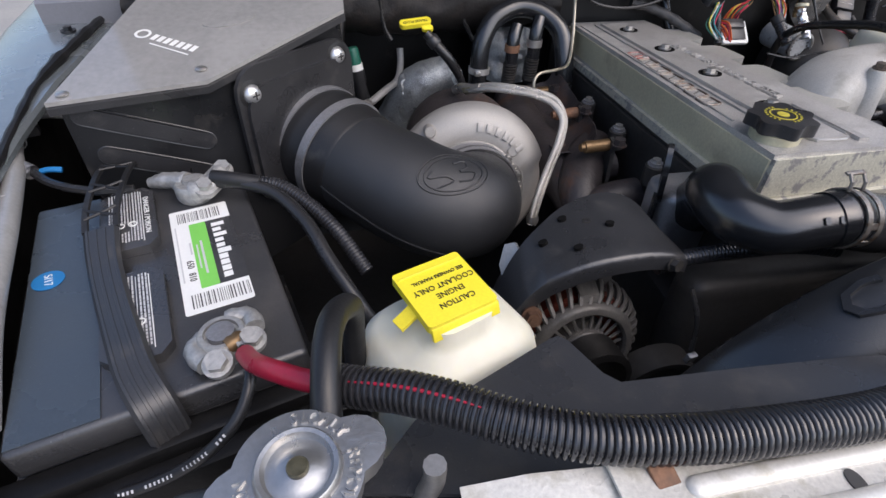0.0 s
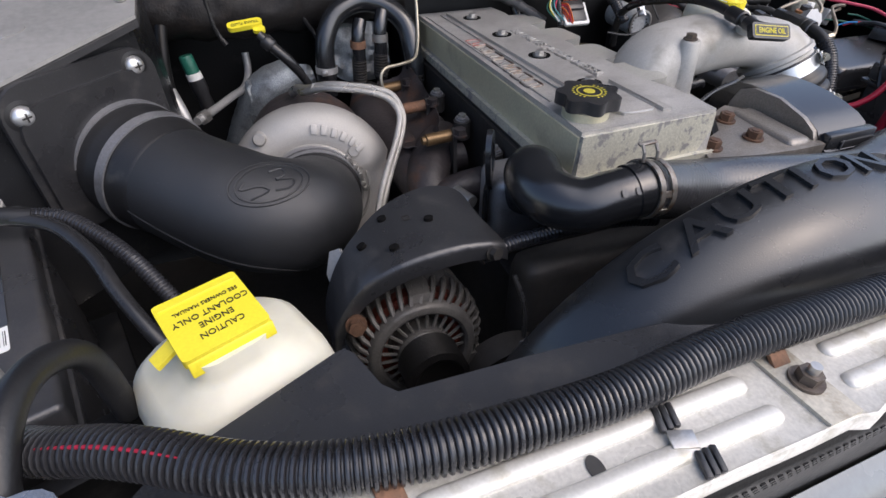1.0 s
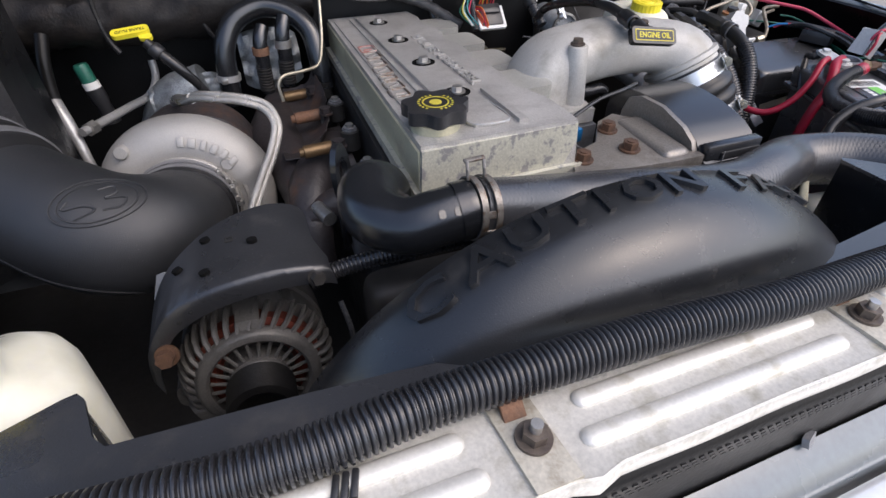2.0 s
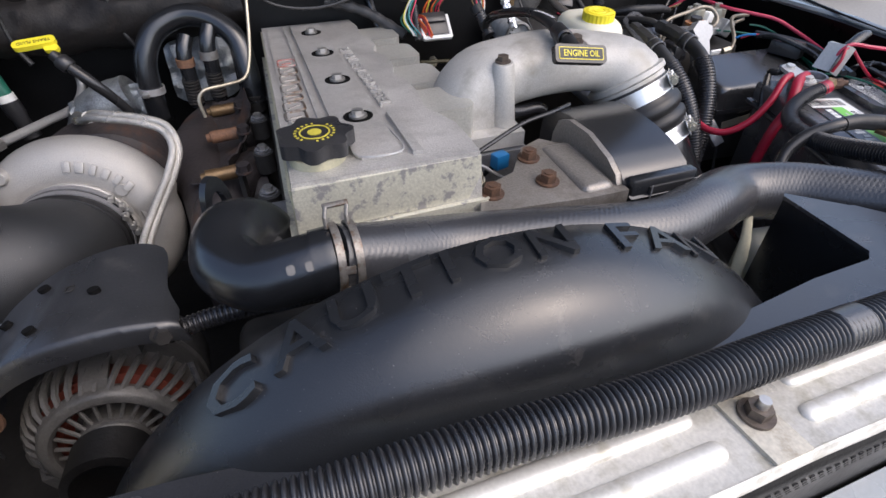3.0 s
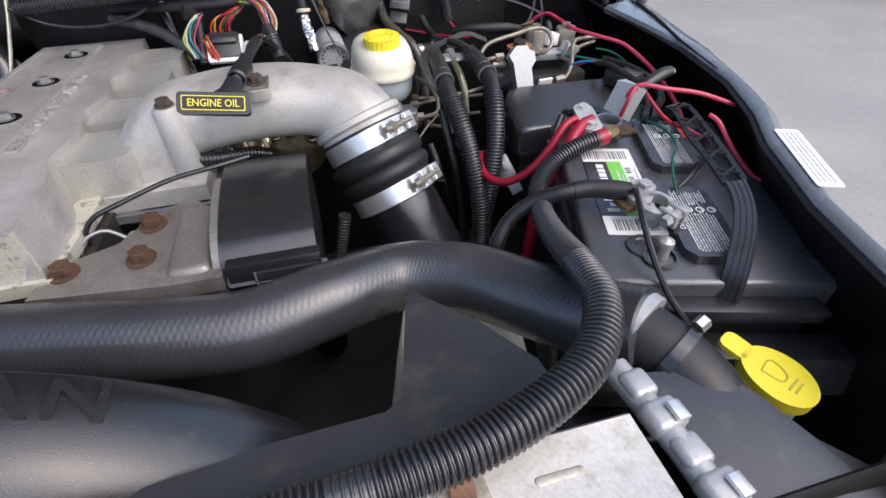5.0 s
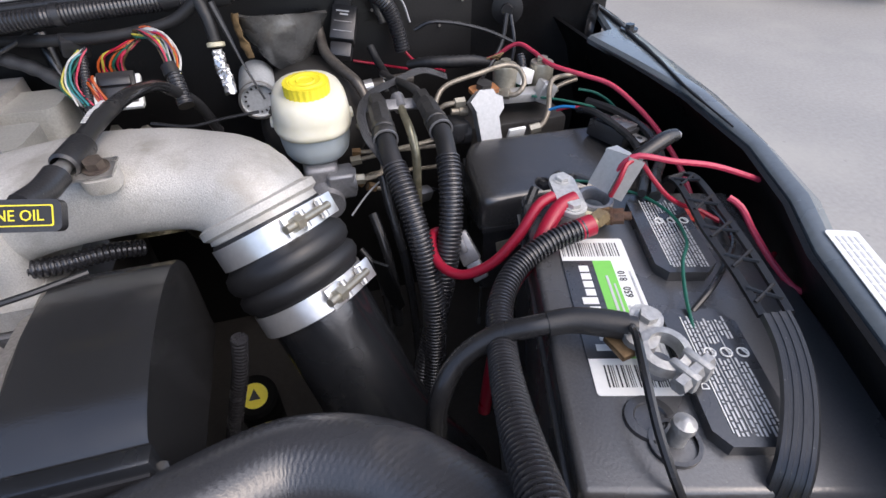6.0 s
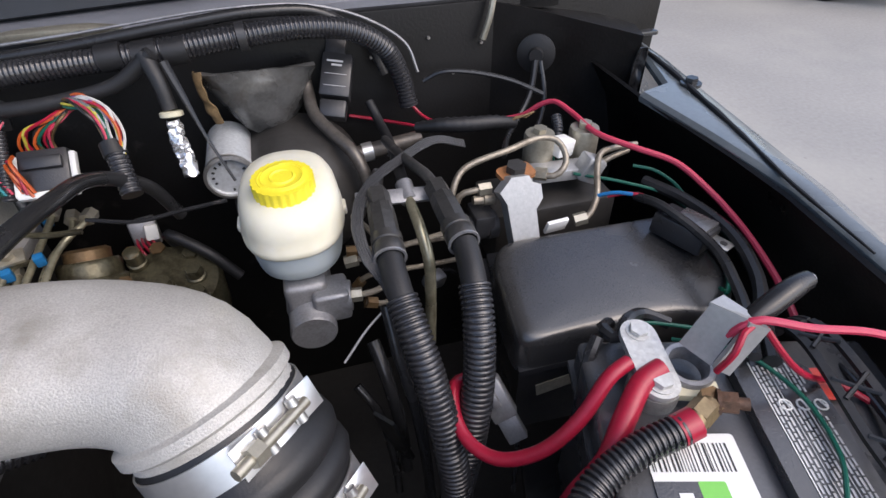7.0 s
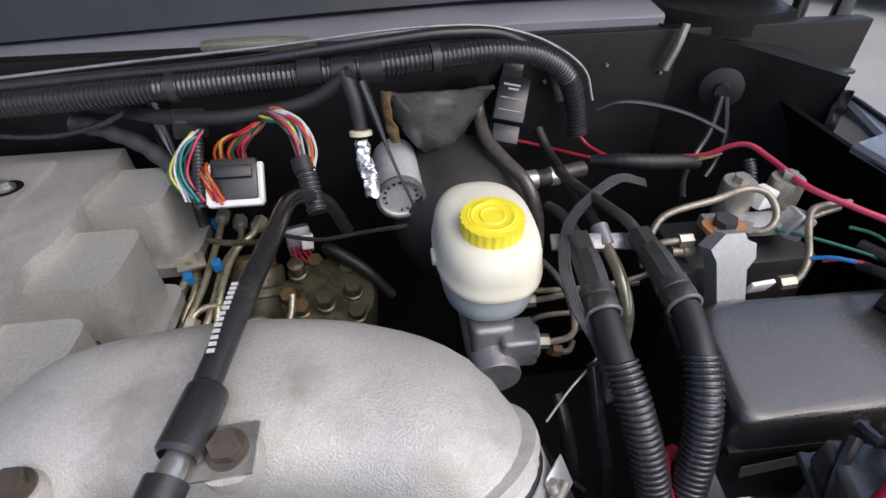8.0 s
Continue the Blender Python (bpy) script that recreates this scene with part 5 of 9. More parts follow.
part("lug", prism(rounded(0.05, 0.022, 0.01), 0.006, basis((-0.166, 0.460, 1.134), (0.4, 0.8, 0), (0.15, -0.25, 1)), 0.002), M_LEAD, tn)
tp = thing("battery_clamp", "corroded lead clamp on the battery's front post", "clamp", (-0.125, 0.240, 1.117))
part("ring", lathe([(0.017, 0.0), (0.0185, 0.004), (0.0185, 0.016), (0.016, 0.020), (0.0125, 0.020), (0.0125, 0.016), (0.0, 0.016)], (-0.128, 0.246, 1.117), (0, 0, 1), 22), M_LEAD, tp)
part("post", lathe([(0.0105, 0.0), (0.0098, 0.021), (0.0, 0.0215)], (-0.128, 0.246, 1.117), (0, 0, 1), 22), M_GREYMETAL, tp)
clamp_lump(tp, [(-0.140, 0.252, 1.126), (-0.147, 0.238, 1.128), (-0.136, 0.225, 1.128)], 0.008)
clamp_lump(tp, [(-0.128, 0.266, 1.128), (-0.112, 0.266, 1.130), (-0.106, 0.252, 1.131)], 0.0075)
part("bolt", hexhead((-0.127, 0.221, 1.130), (0, -0.35, 1), 0.0078, 0.006, 0.0105, 0.005), M_LEAD, tp)
part("bolt", hexhead((-0.107, 0.238, 1.131), (0.2, -0.2, 1), 0.0078, 0.006, 0.0105, 0.005), M_LEAD, tp)
part("wire_wrap", lathe([(0.0055, -0.007), (0.0068, -0.003), (0.0062, 0.0), (0.0070, 0.003), (0.0055, 0.007)], (-0.118, 0.238, 1.133), (0.8, 0.6, 0), 16), M_BRASS, tp, "brown twisted wire")
# cables of the passenger battery
bcb = thing("battery_cable", "glossy black battery cable drooping over the front, with white print", "cable", (-0.13, 0.17, 1.11))
bcp = [(-0.112, 0.230, 1.133), (-0.106, 0.216, 1.138), (-0.103, 0.201, 1.136), (-0.109, 0.185, 1.125), (-0.127, 0.172, 1.110), (-0.160, 0.167, 1.090), (-0.207, 0.167, 1.075), (-0.28, 0.18, 1.06)]
part("jacket", tube(bcp, 0.0042, 12), M_WIREBLK, bcb)
bm = None
run = spline(bcp, 0.0032)
for i in range(22, len(run) - 14):
    if i % 9 < 7:
        bm = bars([(0, 0, 0.0014, 0.0022)], basis(run[i] + Vector((0.1, -0.62, 0.78)) * 0.0041, run[i + 1] - run[i - 1], (0.1, -0.62, 0.78)), 0.0004, bm)
part("print", bm, M_INKGREY, bcb, "row of faint white print as bars")
solo("battery_cable", tube([(-0.160, 0.452, 1.140), (-0.135, 0.447, 1.138), (-0.105, 0.435, 1.132), (-0.075, 0.40, 1.118), (-0.055, 0.36, 1.10), (-0.03, 0.32, 1.075), (0.0, 0.29, 1.03)], 0.0068, 12), M_WIREBLK, "thick black ground cable leaving the battery clamp", "cable")
solo("small_loom", ribbed([(-0.128, 0.450, 1.138), (-0.10, 0.446, 1.132), (-0.07, 0.425, 1.118), (-0.045, 0.40, 1.10), (-0.02, 0.37, 1.07)], 0.0076, 0.0036, 0.15, 14), M_LOOM, "black corrugated loom beside the ground cable", "loom", angle=60)
solo("loom_end", tube([(-0.165, 0.455, 1.143), (-0.145, 0.450, 1.142), (-0.12, 0.447, 1.137)], 0.0078, 12), M_RUBBER, "black tape over the cable end", "cable")
# battery tray lip
tr = thing("battery_tray", "black steel battery tray with a folded front edge", "tray", (-0.17, 0.30, 0.92))
part("base", box((0.24, 0.34, 0.012), BL(0, 0, -0.197), 0.002), M_BLACKMETAL, tr)
part("front_edge", box((0.26, 0.03, 0.05), BL(0.0, -0.168, -0.060), 0.004), M_FIREWALL, tr)
part("hold_down", box((0.28, 0.02, 0.016), BL(0.005, -0.157, -0.030), 0.004), M_FIREWALL, tr)
tr = thing("battery_tray", "black steel battery tray under the driver battery", "tray", (1.11, 0.36, 0.91))
part("base", box((0.24, 0.34, 0.012), BR(0, 0, -0.197), 0.002), M_BLACKMETAL, tr)
part("front_edge", box((0.15, 0.02, 0.014), BR(-0.01, -0.152, -0.022), 0.003), M_PLASTIC, tr)
part("lip", box((0.26, 0.03, 0.05), BR(0.0, -0.170, -0.07), 0.004), M_PLASTIC, tr)

# ---- cold air box ----
ab2 = thing("air_filter_box", "black plastic air filter box with a dusty grey lid", "air box", (-0.16, 0.6, 1.0))
LID = [(-0.308, 0.500), (-0.163, 0.524), (-0.017, 0.656), (-0.017, 0.80), (-0.235, 0.80)]


def lid_pose(z):
    return Matrix(((1, 0, 0, 0), (0, 1, 0, 0), (0, 0.227, 1, z - 0.227 * 0.524), (0, 0, 0, 1)))


def lid_z(y):
    return 1.216 + 0.227 * (y - 0.524)


part("lid", prism(LID, 0.004, lid_pose(1.212), 0.001), M_LID, ab2, "smoky dusty lid")
part("rim", prism([(x, y) for x, y in LID], 0.007, lid_pose(1.2045) @ Matrix.Translation((0.001, -0.003, 0)), 0.002), M_PLASTIC, ab2)
BODY = [(-0.302, 0.508), (-0.164, 0.530), (-0.024, 0.656), (-0.024, 0.79), (-0.235, 0.79)]
bm = prism(BODY, 0.25, Matrix.Translation((0, 0, 0.96)), 0.005)
for vtx in bm.verts:
    if vtx.co.z > 1.1:
        vtx.co.z += lid_z(vtx.co.y) - 1.216
part("body", bm, M_AIRBOX, ab2)
FM = basis((-0.235, 0.5185, 1.150), (0.138, 0.022, 0), (0.157, -0.987, 0.0))
for y0, w, tilt in ((0.020, 0.134, -22), (-0.022, 0.116, -22)):
    outl = rounded(w, 0.020, 0.0095, 6)
    mrib = FM @ pose(0.002, y0, 0.0004, 0, 0, tilt)
    b = prism(rounded(w, 0.018, 0.0085), 0.003, mrib @ Matrix.Translation((0, 0, -0.0016)), 0.0012)
    part("pressed_rib", b, M_PLASTIC, ab2)
    part("rib_edge", tube([tuple(mrib @ Vector((x, y, 0.0))) for x, y in outl + outl[:1]], 0.0010, 6, 0.004), M_BRKTBLK, ab2, "worn rib edge")
PN = Vector((0.675, -0.738, 0.0))
PD = Vector((0.738, 0.675, 0.0))
PC = Vector((-0.083, 0.597, 1.135))
PM = basis(PC + PN * 0.004, PD, PN)
part("inlet_plate", prism(rounded(0.17, 0.17, 0.03), 0.006, PM, 0.002), M_PLASTIC, ab2)
part("inlet_boss", prism(rounded(0.155, 0.145, 0.03), 0.010, PM @ Matrix.Translation((0, -0.008, 0.002)), 0.004), M_PLASTIC, ab2)
for p in ((-0.038, 0.638, 1.2), (-0.132, 0.552, 1.191)):
    q = Vector(p) + PN * 0.010
    s = part("screw", lathe([(0.0105, -0.002), (0.0105, 0.001), (0.0085, 0.0055), (0.005, 0.0075), (0.0, 0.008)], q, PN, 24), M_BRIGHT, ab2, "bright pan-head screw")
    part("slot", bars([(0, 0, 0.009, 0.0016), (0, 0, 0.0016, 0.009)], basis(q + PN * 0.0075, PD, PN), 0.0008), M_DARK, s)
    part("grommet", lathe([(0.012, -0.004), (0.0155, -0.004), (0.0155, 0.0), (0.012, 0.001)], q, PN, 24), M_RUBBER, ab2)
for x, y in ((-0.170, 0.544), (-0.295, 0.512), (-0.032, 0.690)):
    part("lid_screw", lathe([(0.006, 0.0), (0.006, 0.0015), (0.004, 0.003), (0, 0.003)], (x, y, lid_z(y)), (0, 0, 1), 16), M_STEEL, ab2)
# maker's marks as plain shapes
LG = basis((-0.222, 0.602, lid_z(0.602) + 0.0008), (0.85, -0.5, -0.11), (0, -0.227, 1))
part("mark", bars([(-0.006 + 0.0085 * k, 0.003, 0.0055, 0.011) for k in range(7)] + [(0.022, -0.009, 0.05, 0.0018)], LG, 0.0003), M_LABEL, ab2, "white maker's mark drawn as bars")
ovl = [(0.030 * math.cos(t), 0.014 * math.sin(t)) for t in (2 * math.pi * k / 28 for k in range(28))]
part("mark_ring", lathe([(0.006, 0.0), (0.009, 0.0), (0.009, 0.0004), (0.006, 0.0004)], LG @ Vector((-0.022, 0.003, 0)), LG.to_3x3() @ Vector((0, 0, 1)), 28), M_LABEL, ab2, "white round mark")
part("badge", prism(ovl, 0.0012, basis((-0.150, 0.640, lid_z(0.640) + 0.0002), (0.92, 0.3, 0.07), (0, -0.227, 1)), 0.0004), M_LID, ab2, "oval embossed badge")

# ---- intake tube to the turbo ----
it = thing("intake_tube", "textured black plastic intake elbow with a raised oval badge", "intake tube", (0.05, 0.5, 1.0))
path_in = [(-0.072, 0.612, 1.104), (-0.048, 0.585, 1.098), (-0.016, 0.548, 1.091), (0.025, 0.511, 1.081), (0.067, 0.484, 1.070), (0.102, 0.483, 1.060), (0.122, 0.507, 1.048), (0.131, 0.534, 1.040), (0.135, 0.560, 1.034)]
part("elbow", tube(path_in[1:], [0.063, 0.064, 0.0655, 0.067, 0.0665, 0.065, 0.061, 0.056], 40, 0.006), M_ELBOW, it, angle=70)
A0, A1 = Vector(path_in[0]), Vector(path_in[2])
D0 = (A1 - A0).normalized()
part("coupler", lathe([(0.060, -0.012), (0.0690, -0.010), (0.0700, 0.004), (0.0700, 0.012), (0.0685, 0.016), (0.0700, 0.020), (0.0700, 0.034), (0.0685, 0.038), (0.0690, 0.052), (0.0685, 0.056), (0.0680, 0.070), (0.0660, 0.074), (0.0660, 0.084), (0.0640, 0.088)], A0, D0, 56), M_RUBBER, it, "ribbed black rubber coupler")
for h in (0.006, 0.048):
    part("clamp_band", lathe([(0.0690, h), (0.0712, h), (0.0712, h + 0.012), (0.0690, h + 0.012)], A0, D0, 56), M_GREYMETAL, it, "dull steel clamp band")
ED = Vector((0.0, 1.0, 0.0))
part("end_lip", lathe([(0.056, 0.0), (0.060, 0.002), (0.060, 0.010), (0.056, 0.012)], (0.134, 0.547, 1.036), ED, 48), M_RUBBER, it)
LGM = basis((0.084, 0.455, 1.1215), (0.93, 0.36, -0.20), (0.16, -0.20, 1))
elbow_line = spline(path_in[1:], 0.004)
elbow_r = [0.063, 0.064, 0.0655, 0.067, 0.0665, 0.065, 0.061, 0.056]


def on_elbow(p):
    """The place on the elbow's skin nearest to p."""
    k = min(range(len(elbow_line)), key=lambda i: (elbow_line[i] - p).length)
    f = k / (len(elbow_line) - 1) * (len(elbow_r) - 1)
    j = min(int(f), len(elbow_r) - 2)
    r = elbow_r[j] + (elbow_r[j + 1] - elbow_r[j]) * (f - j)
    return tuple(elbow_line[k] + (p - elbow_line[k]).normalized() * (r + 0.0002))


seam = []
for k in range(6, len(elbow_line) - 16):
    tg = (elbow_line[k + 1] - elbow_line[k - 1]).normalized()
    dn = Vector((-0.45, -0.62, 0.05 - 0.5 * k / len(elbow_line)))
    dn = (dn - tg * dn.dot(tg)).normalized()
    seam.append(on_elbow(elbow_line[k] + dn * 0.066))
part("mould_seam", tube(seam, 0.0010, 6, 0.006), M_ELBOW, it, "fine moulded seam")
ring = [(0.043 * math.cos(t), 0.026 * math.sin(t), 0.0) for t in (2 * math.pi * k / 40 for k in range(41))]
for sc in (1.0, 0.82):
    pts = [on_elbow(LGM @ Vector((x * sc, y * sc, 0))) for x, y, z in ring]
    part("badge_ring", tube(pts, 0.0011, 6, 0.004), M_ELBOW, it, "raised oval badge outline")
for pts2 in ([(-0.022, 0.010), (-0.030, 0.004), (-0.010, -0.001), (-0.004, -0.008), (-0.026, -0.012)], [(0.004, 0.012), (0.018, 0.012), (0.018, 0.004), (0.006, 0.001), (0.024, -0.004), (0.018, -0.012), (0.002, -0.011)]):
    part("badge_stroke", tube([on_elbow(LGM @ Vector((x, y, 0))) for x, y in pts2], 0.0013, 6, 0.003), M_ELBOW, it, "raised badge stroke")

# ---- turbocharger ----
TC = Vector((0.140, 0.610, 1.018))
TA = Vector((-0.06, -0.965, 0.25)).normalized()
tb = thing("turbocharger", "pale cast turbocharger compressor housing", "turbocharger", TC - Vector((0, 0, 0.1)))
TMx = basis(TC, (1, 0, 0), TA)
bm = bmesh.new()
rings = []
for k in range(60):
    a = 2 * math.pi * k / 60
    grow = 0.5 + 0.5 * (k / 60)
    rr = 0.030 + 0.008 * grow
    cen = 0.070 + 0.006 * grow
    ring_v = []
    for q in range(16):
        b_ = 2 * math.pi * q / 16
        rad = cen + rr * math.cos(b_)
        ring_v.append(bm.verts.new(TMx @ Vector((rad * math.cos(-a + 0.2), rad * math.sin(-a + 0.2), rr * 0.92 * math.sin(b_)))))
    rings.append(ring_v)
for k in range(60):
    p, q = rings[k], rings[(k + 1) % 60]
    for i in range(16):
        bm.faces.new((p[i], p[(i + 1) % 16], q[(i + 1) % 16], q[i]))
part("scroll", bm, M_TURBO, tb, angle=60)
part("inlet", lathe([(0.078, 0.020), (0.0755, 0.031), (0.0725, 0.0335), (0.0700, 0.031), (0.0690, 0.022), (0.0665, 0.018), (0.0655, 0.026), (0.0640, 0.036), (0.0615, 0.038), (0.0600, 0.030)], TC, TA, 56), M_TURBO, tb)
part("inlet_groove", lathe([(0.0625, 0.026), (0.0605, 0.040), (0.0590, 0.048), (0.050, 0.048)], TC, TA, 56), M_DARK, tb, "dark machined inlet step")
for p in ((0.0822, 0.6165, 1.0985), (0.1968, 0.6010, 1.0692), (0.2052, 0.6025, 1.0333)):
    part("boss", lathe([(0.0085, -0.012), (0.0085, 0.003), (0.0070, 0.005), (0.0, 0.005)], Vector(p) + TA * 0.013, TA, 16), M_TURBO, tb)
for i, w in enumerate((0.0085, 0.0088, 0.0070, 0.0080, 0.0070, 0.0080)):
    a = radians(82 - 9.0 * i)
    m = TMx @ pose(0.083 * math.cos(a), 0.083 * math.sin(a), 0.0335, 0, 0, math.degrees(a) - 90) @ pose(0, 0, 0, -14, 0, 0)
    bm = box((w, 0.0125, 0.0030), m @ Matrix.Translation((0, 0, 0.001)), 0.001)
    part("cast_mark", bm, M_TURBO, tb, "raised mark of the maker's name")
vc_ = thing("inlet_clamp", "two steel T-bolt hose clamps at the turbo inlet", "clamp", (0.138, 0.56, 1.03))
IC = Vector((0.1355, 0.5640, 1.0325))
part("cuff", lathe([(0.0570, -0.012), (0.0598, -0.010), (0.0602, 0.010), (0.0590, 0.018), (0.0560, 0.019)], IC, (-0.03, 0.99, -0.12), 52), M_RUBBER, vc_, "black rubber cuff")
for d in (-0.006, 0.008):
    cA = IC + Vector((-0.03, 0.99, -0.12)).normalized() * d
    band = part("band", lathe([(0.0600, -0.0045), (0.0614, -0.0045), (0.0614, 0.0045), (0.0600, 0.0045)], cA, (-0.03, 0.99, -0.12), 52), M_GREYMETAL, vc_, "dull steel band")
    ang = radians(32 if d > 0 else 12)
    hp_ = cA + Vector((math.cos(ang) * 0.0635, 0, math.sin(ang) * 0.0635))
    tn_ = Vector((-math.sin(ang), 0, math.cos(ang)))
    for s_ in (-1, 1):
        part("trunnion", tube([tuple(hp_ + tn_ * 0.007 * s_ + Vector((0, -0.005, 0))), tuple(hp_ + tn_ * 0.007 * s_ + Vector((0, 0.005, 0)))], 0.0034, 10), M_STEEL, band)
    part("screw", tube([tuple(hp_ - tn_ * 0.015), tuple(hp_ + tn_ * 0.012)], 0.0024, 8), M_STEEL, band)
    part("nut", hexhead(hp_ - tn_ * 0.013, tuple(-tn_), 0.0046, 0.006), M_STEEL, band)
th = thing("turbine_housing", "rust-brown turbine housing behind the compressor", "turbocharger", (0.15, 0.72, 0.95))
part("volute", lathe([(0.0, -0.03), (0.05, -0.03), (0.085, -0.01), (0.092, 0.02), (0.085, 0.05), (0.05, 0.065), (0.0, 0.065)], (0.15, 0.715, 1.01), (0, 1, 0), 32), M_IRON, th)
part("center", lathe([(0.05, 0.0), (0.05, 0.07), (0.0, 0.07)], (0.145, 0.64, 1.01), (0, 1, 0), 24), M_IRON, th)
# braided oil line
bo = thing("oil_feed_line", "braided stainless oil line arching over the turbo", "hose", (0.22, 0.58, 1.05))
line_a = [(0.158, 0.690, 1.122), (0.178, 0.662, 1.135), (0.200, 0.640, 1.140), (0.235, 0.624, 1.137), (0.258, 0.614, 1.128), (0.266, 0.594, 1.112), (0.255, 0.570, 1.090), (0.236, 0.546, 1.066), (0.218, 0.522, 1.042), (0.208, 0.508, 1.022), (0.205, 0.503, 1.005)]
for d in (-0.0030, 0.0030):
    part("braid", tube([(x + d * 0.9, y + d * 0.5, z + (d if y > 0.60 else -d) * 0.6) for x, y, z in line_a], 0.0042, 16, 0.0007, None, None, 1.0, 0.12, 0.0030), M_BRAID, bo)
part("end_nut", hexhead((0.150, 0.700, 1.117), (0.5, -0.7, 0.35), 0.0068, 0.016), M_FUELLINE, bo)
part("fitting", tube([(0.140, 0.724, 1.108), (0.146, 0.712, 1.116), (0.158, 0.690, 1.122), (0.168, 0.677, 1.128)], 0.0072, 10), M_STEEL, bo)
part("ferrule", lathe([(0.0078, -0.004), (0.0085, 0.0), (0.0078, 0.006)], (0.206, 0.505, 1.012), (0.1, 0.2, 1), 12), M_STEEL, bo)


# ---- valve cover ----
vc = thing("valve_cover", "weathered cast aluminium valve cover with raised ribs", "valve cover", (0.463, 0.6, 1.08))
SL = -0.058


def top_z(y):
    return 1.178 + SL * (y - 0.352)


def vsolid(name, outline, z_lo, z_hi, mtl, bev=0.003, label="", flare=0.0):
    """A block that follows the cover's slope; z_lo and z_hi are heights relative to its top."""
    b = prism(outline, 1.0, None, 0)
    for w in b.verts:
        h = z_lo if w.co.z < 0.5 else z_hi
        if w.co.z < 0.5 and flare:
            w.co.x += flare * (1 if w.co.x > 0.463 else -1)
            w.co.y -= flare if w.co.y < 0.5 else 0
        w.co.z = top_z(w.co.y) + h
    if bev:
        bevelled(b, bev, 2)
    return part(name, b, mtl, vc, label)

right = [(0.550, 0.356), (0.552, 0.385), (0.552, 0.425), (0.544, 0.455), (0.5365, 0.473), (0.538, 0.490)]
for yg in (0.596, 0.706, 0.806):
    right += [(0.543, yg - 0.070), (0.542, yg - 0.028), (0.537, yg - 0.014), (0.534, yg), (0.536, yg + 0.012)]
right += [(0.540, 0.86), (0.536, 0.908)]
out = [(0.3845, 0.356)] + right + [(0.392, 0.908)]
vsolid("body", out, -0.050, 0.0, M_COVER, 0.004, flare=0.003)
vsolid("left_side", [(0.3815, 0.357), (0.3840, 0.357), (0.3920, 0.91), (0.3895, 0.91)], -0.052, -0.006, M_COVERSIDE, 0.001, "yellowish lacquered side")
vsolid("front_face", [(0.3840, 0.3515), (0.5510, 0.3555), (0.5510, 0.3585), (0.3840, 0.3570)], -0.047, -0.004, M_COVERFRONT, 0.002, "stained front face", flare=0.002)
vsolid("base_flange", [(0.3755, 0.3450), (0.5590, 0.3480), (0.5640, 0.50), (0.560, 0.915), (0.383, 0.915)], -0.060, -0.048, M_COVERFRONT, 0.002, "pale base flange")
vsolid("gasket", [(0.3775, 0.3470), (0.5570, 0.3500), (0.5620, 0.50), (0.558, 0.913), (0.385, 0.913)], -0.066, -0.060, M_DARK, 0.001, "dark cover gasket")
# a raised track that carries the bolts, a rail beside it and the short bar ahead of the words
vsolid("track", [(0.448, 0.376), (0.484, 0.376), (0.4825, 0.88), (0.436, 0.88), (0.436, 0.440), (0.443, 0.424), (0.443, 0.384)], -0.003, 0.0040, M_COVER, 0.0012, "raised track with worn bright edges")
part("worn_edge", tube([(x, y, top_z(y) + 0.0034) for x, y in ((0.4365, 0.47), (0.4362, 0.441), (0.4430, 0.425), (0.4432, 0.384), (0.448, 0.3765), (0.4838, 0.3765), (0.4836, 0.44))], 0.0009, 6, 0.004), M_ALU, vc, "bright worn casting edge")
vsolid("bar", [(0.4925, 0.371), (0.5015, 0.369), (0.5005, 0.468), (0.4925, 0.470)], -0.003, 0.0042, M_COVER, 0.0014)
vsolid("rail", [(0.4240, 0.440), (0.4285, 0.436), (0.4295, 0.88), (0.4250, 0.88)], -0.003, 0.0024, M_COVER, 0.0011)
vsolid("rail", [(0.3955, 0.440), (0.3985, 0.440), (0.4010, 0.88), (0.3980, 0.88)], -0.003, 0.0018, M_COVER, 0.0008)
# raised hollow name blocks, the first faded red
for i, by in enumerate((0.692, 0.658, 0.622, 0.588, 0.556, 0.528, 0.500)):
    w, h = 0.021, (0.030, 0.026, 0.029, 0.029, 0.014, 0.025, 0.024)[i]
    bx = 0.4125 - 0.008 * (0.70 - by) / 0.2
    TB = basis((bx, by, top_z(by)), (1, 0, 0), (0, -SL, 1))
    fill = part("name_block", prism(rounded(w - 0.002, h - 0.002, 0.003, 4), 0.0006, TB, 0), M_COVER, vc, "faded red raised block" if i == 0 else "raised hollow block of the maker's name")
    loop = [tuple(TB @ Vector((x, y, 0.0008))) for x, y in rounded(w, h, 0.004, 4)]
    part("outline", tube(loop + loop[:1], 0.0015, 6, 0.003), M_CLAMP if i else M_FADEDRED, fill)
    part("stroke", tube([tuple(TB @ Vector((-0.006, -0.004, 0.0006))), tuple(TB @ Vector((0.006, 0.004 if i % 2 else -0.002, 0.0006)))], 0.0013, 6, 0.004), M_CLAMP if i else M_FADEDRED, fill)
bm = lettering("24 VALVE TURBO DIESEL", 0.0195, 0.0030, basis((0.4965, 0.612, top_z(0.612) + 0.0018), (0.012, -1, -SL), (0, -SL, 1)), squeeze=1.12, fat=0.0002)
part("lettering", bm, M_COVER, vc, "raised words 24 VALVE TURBO DIESEL")
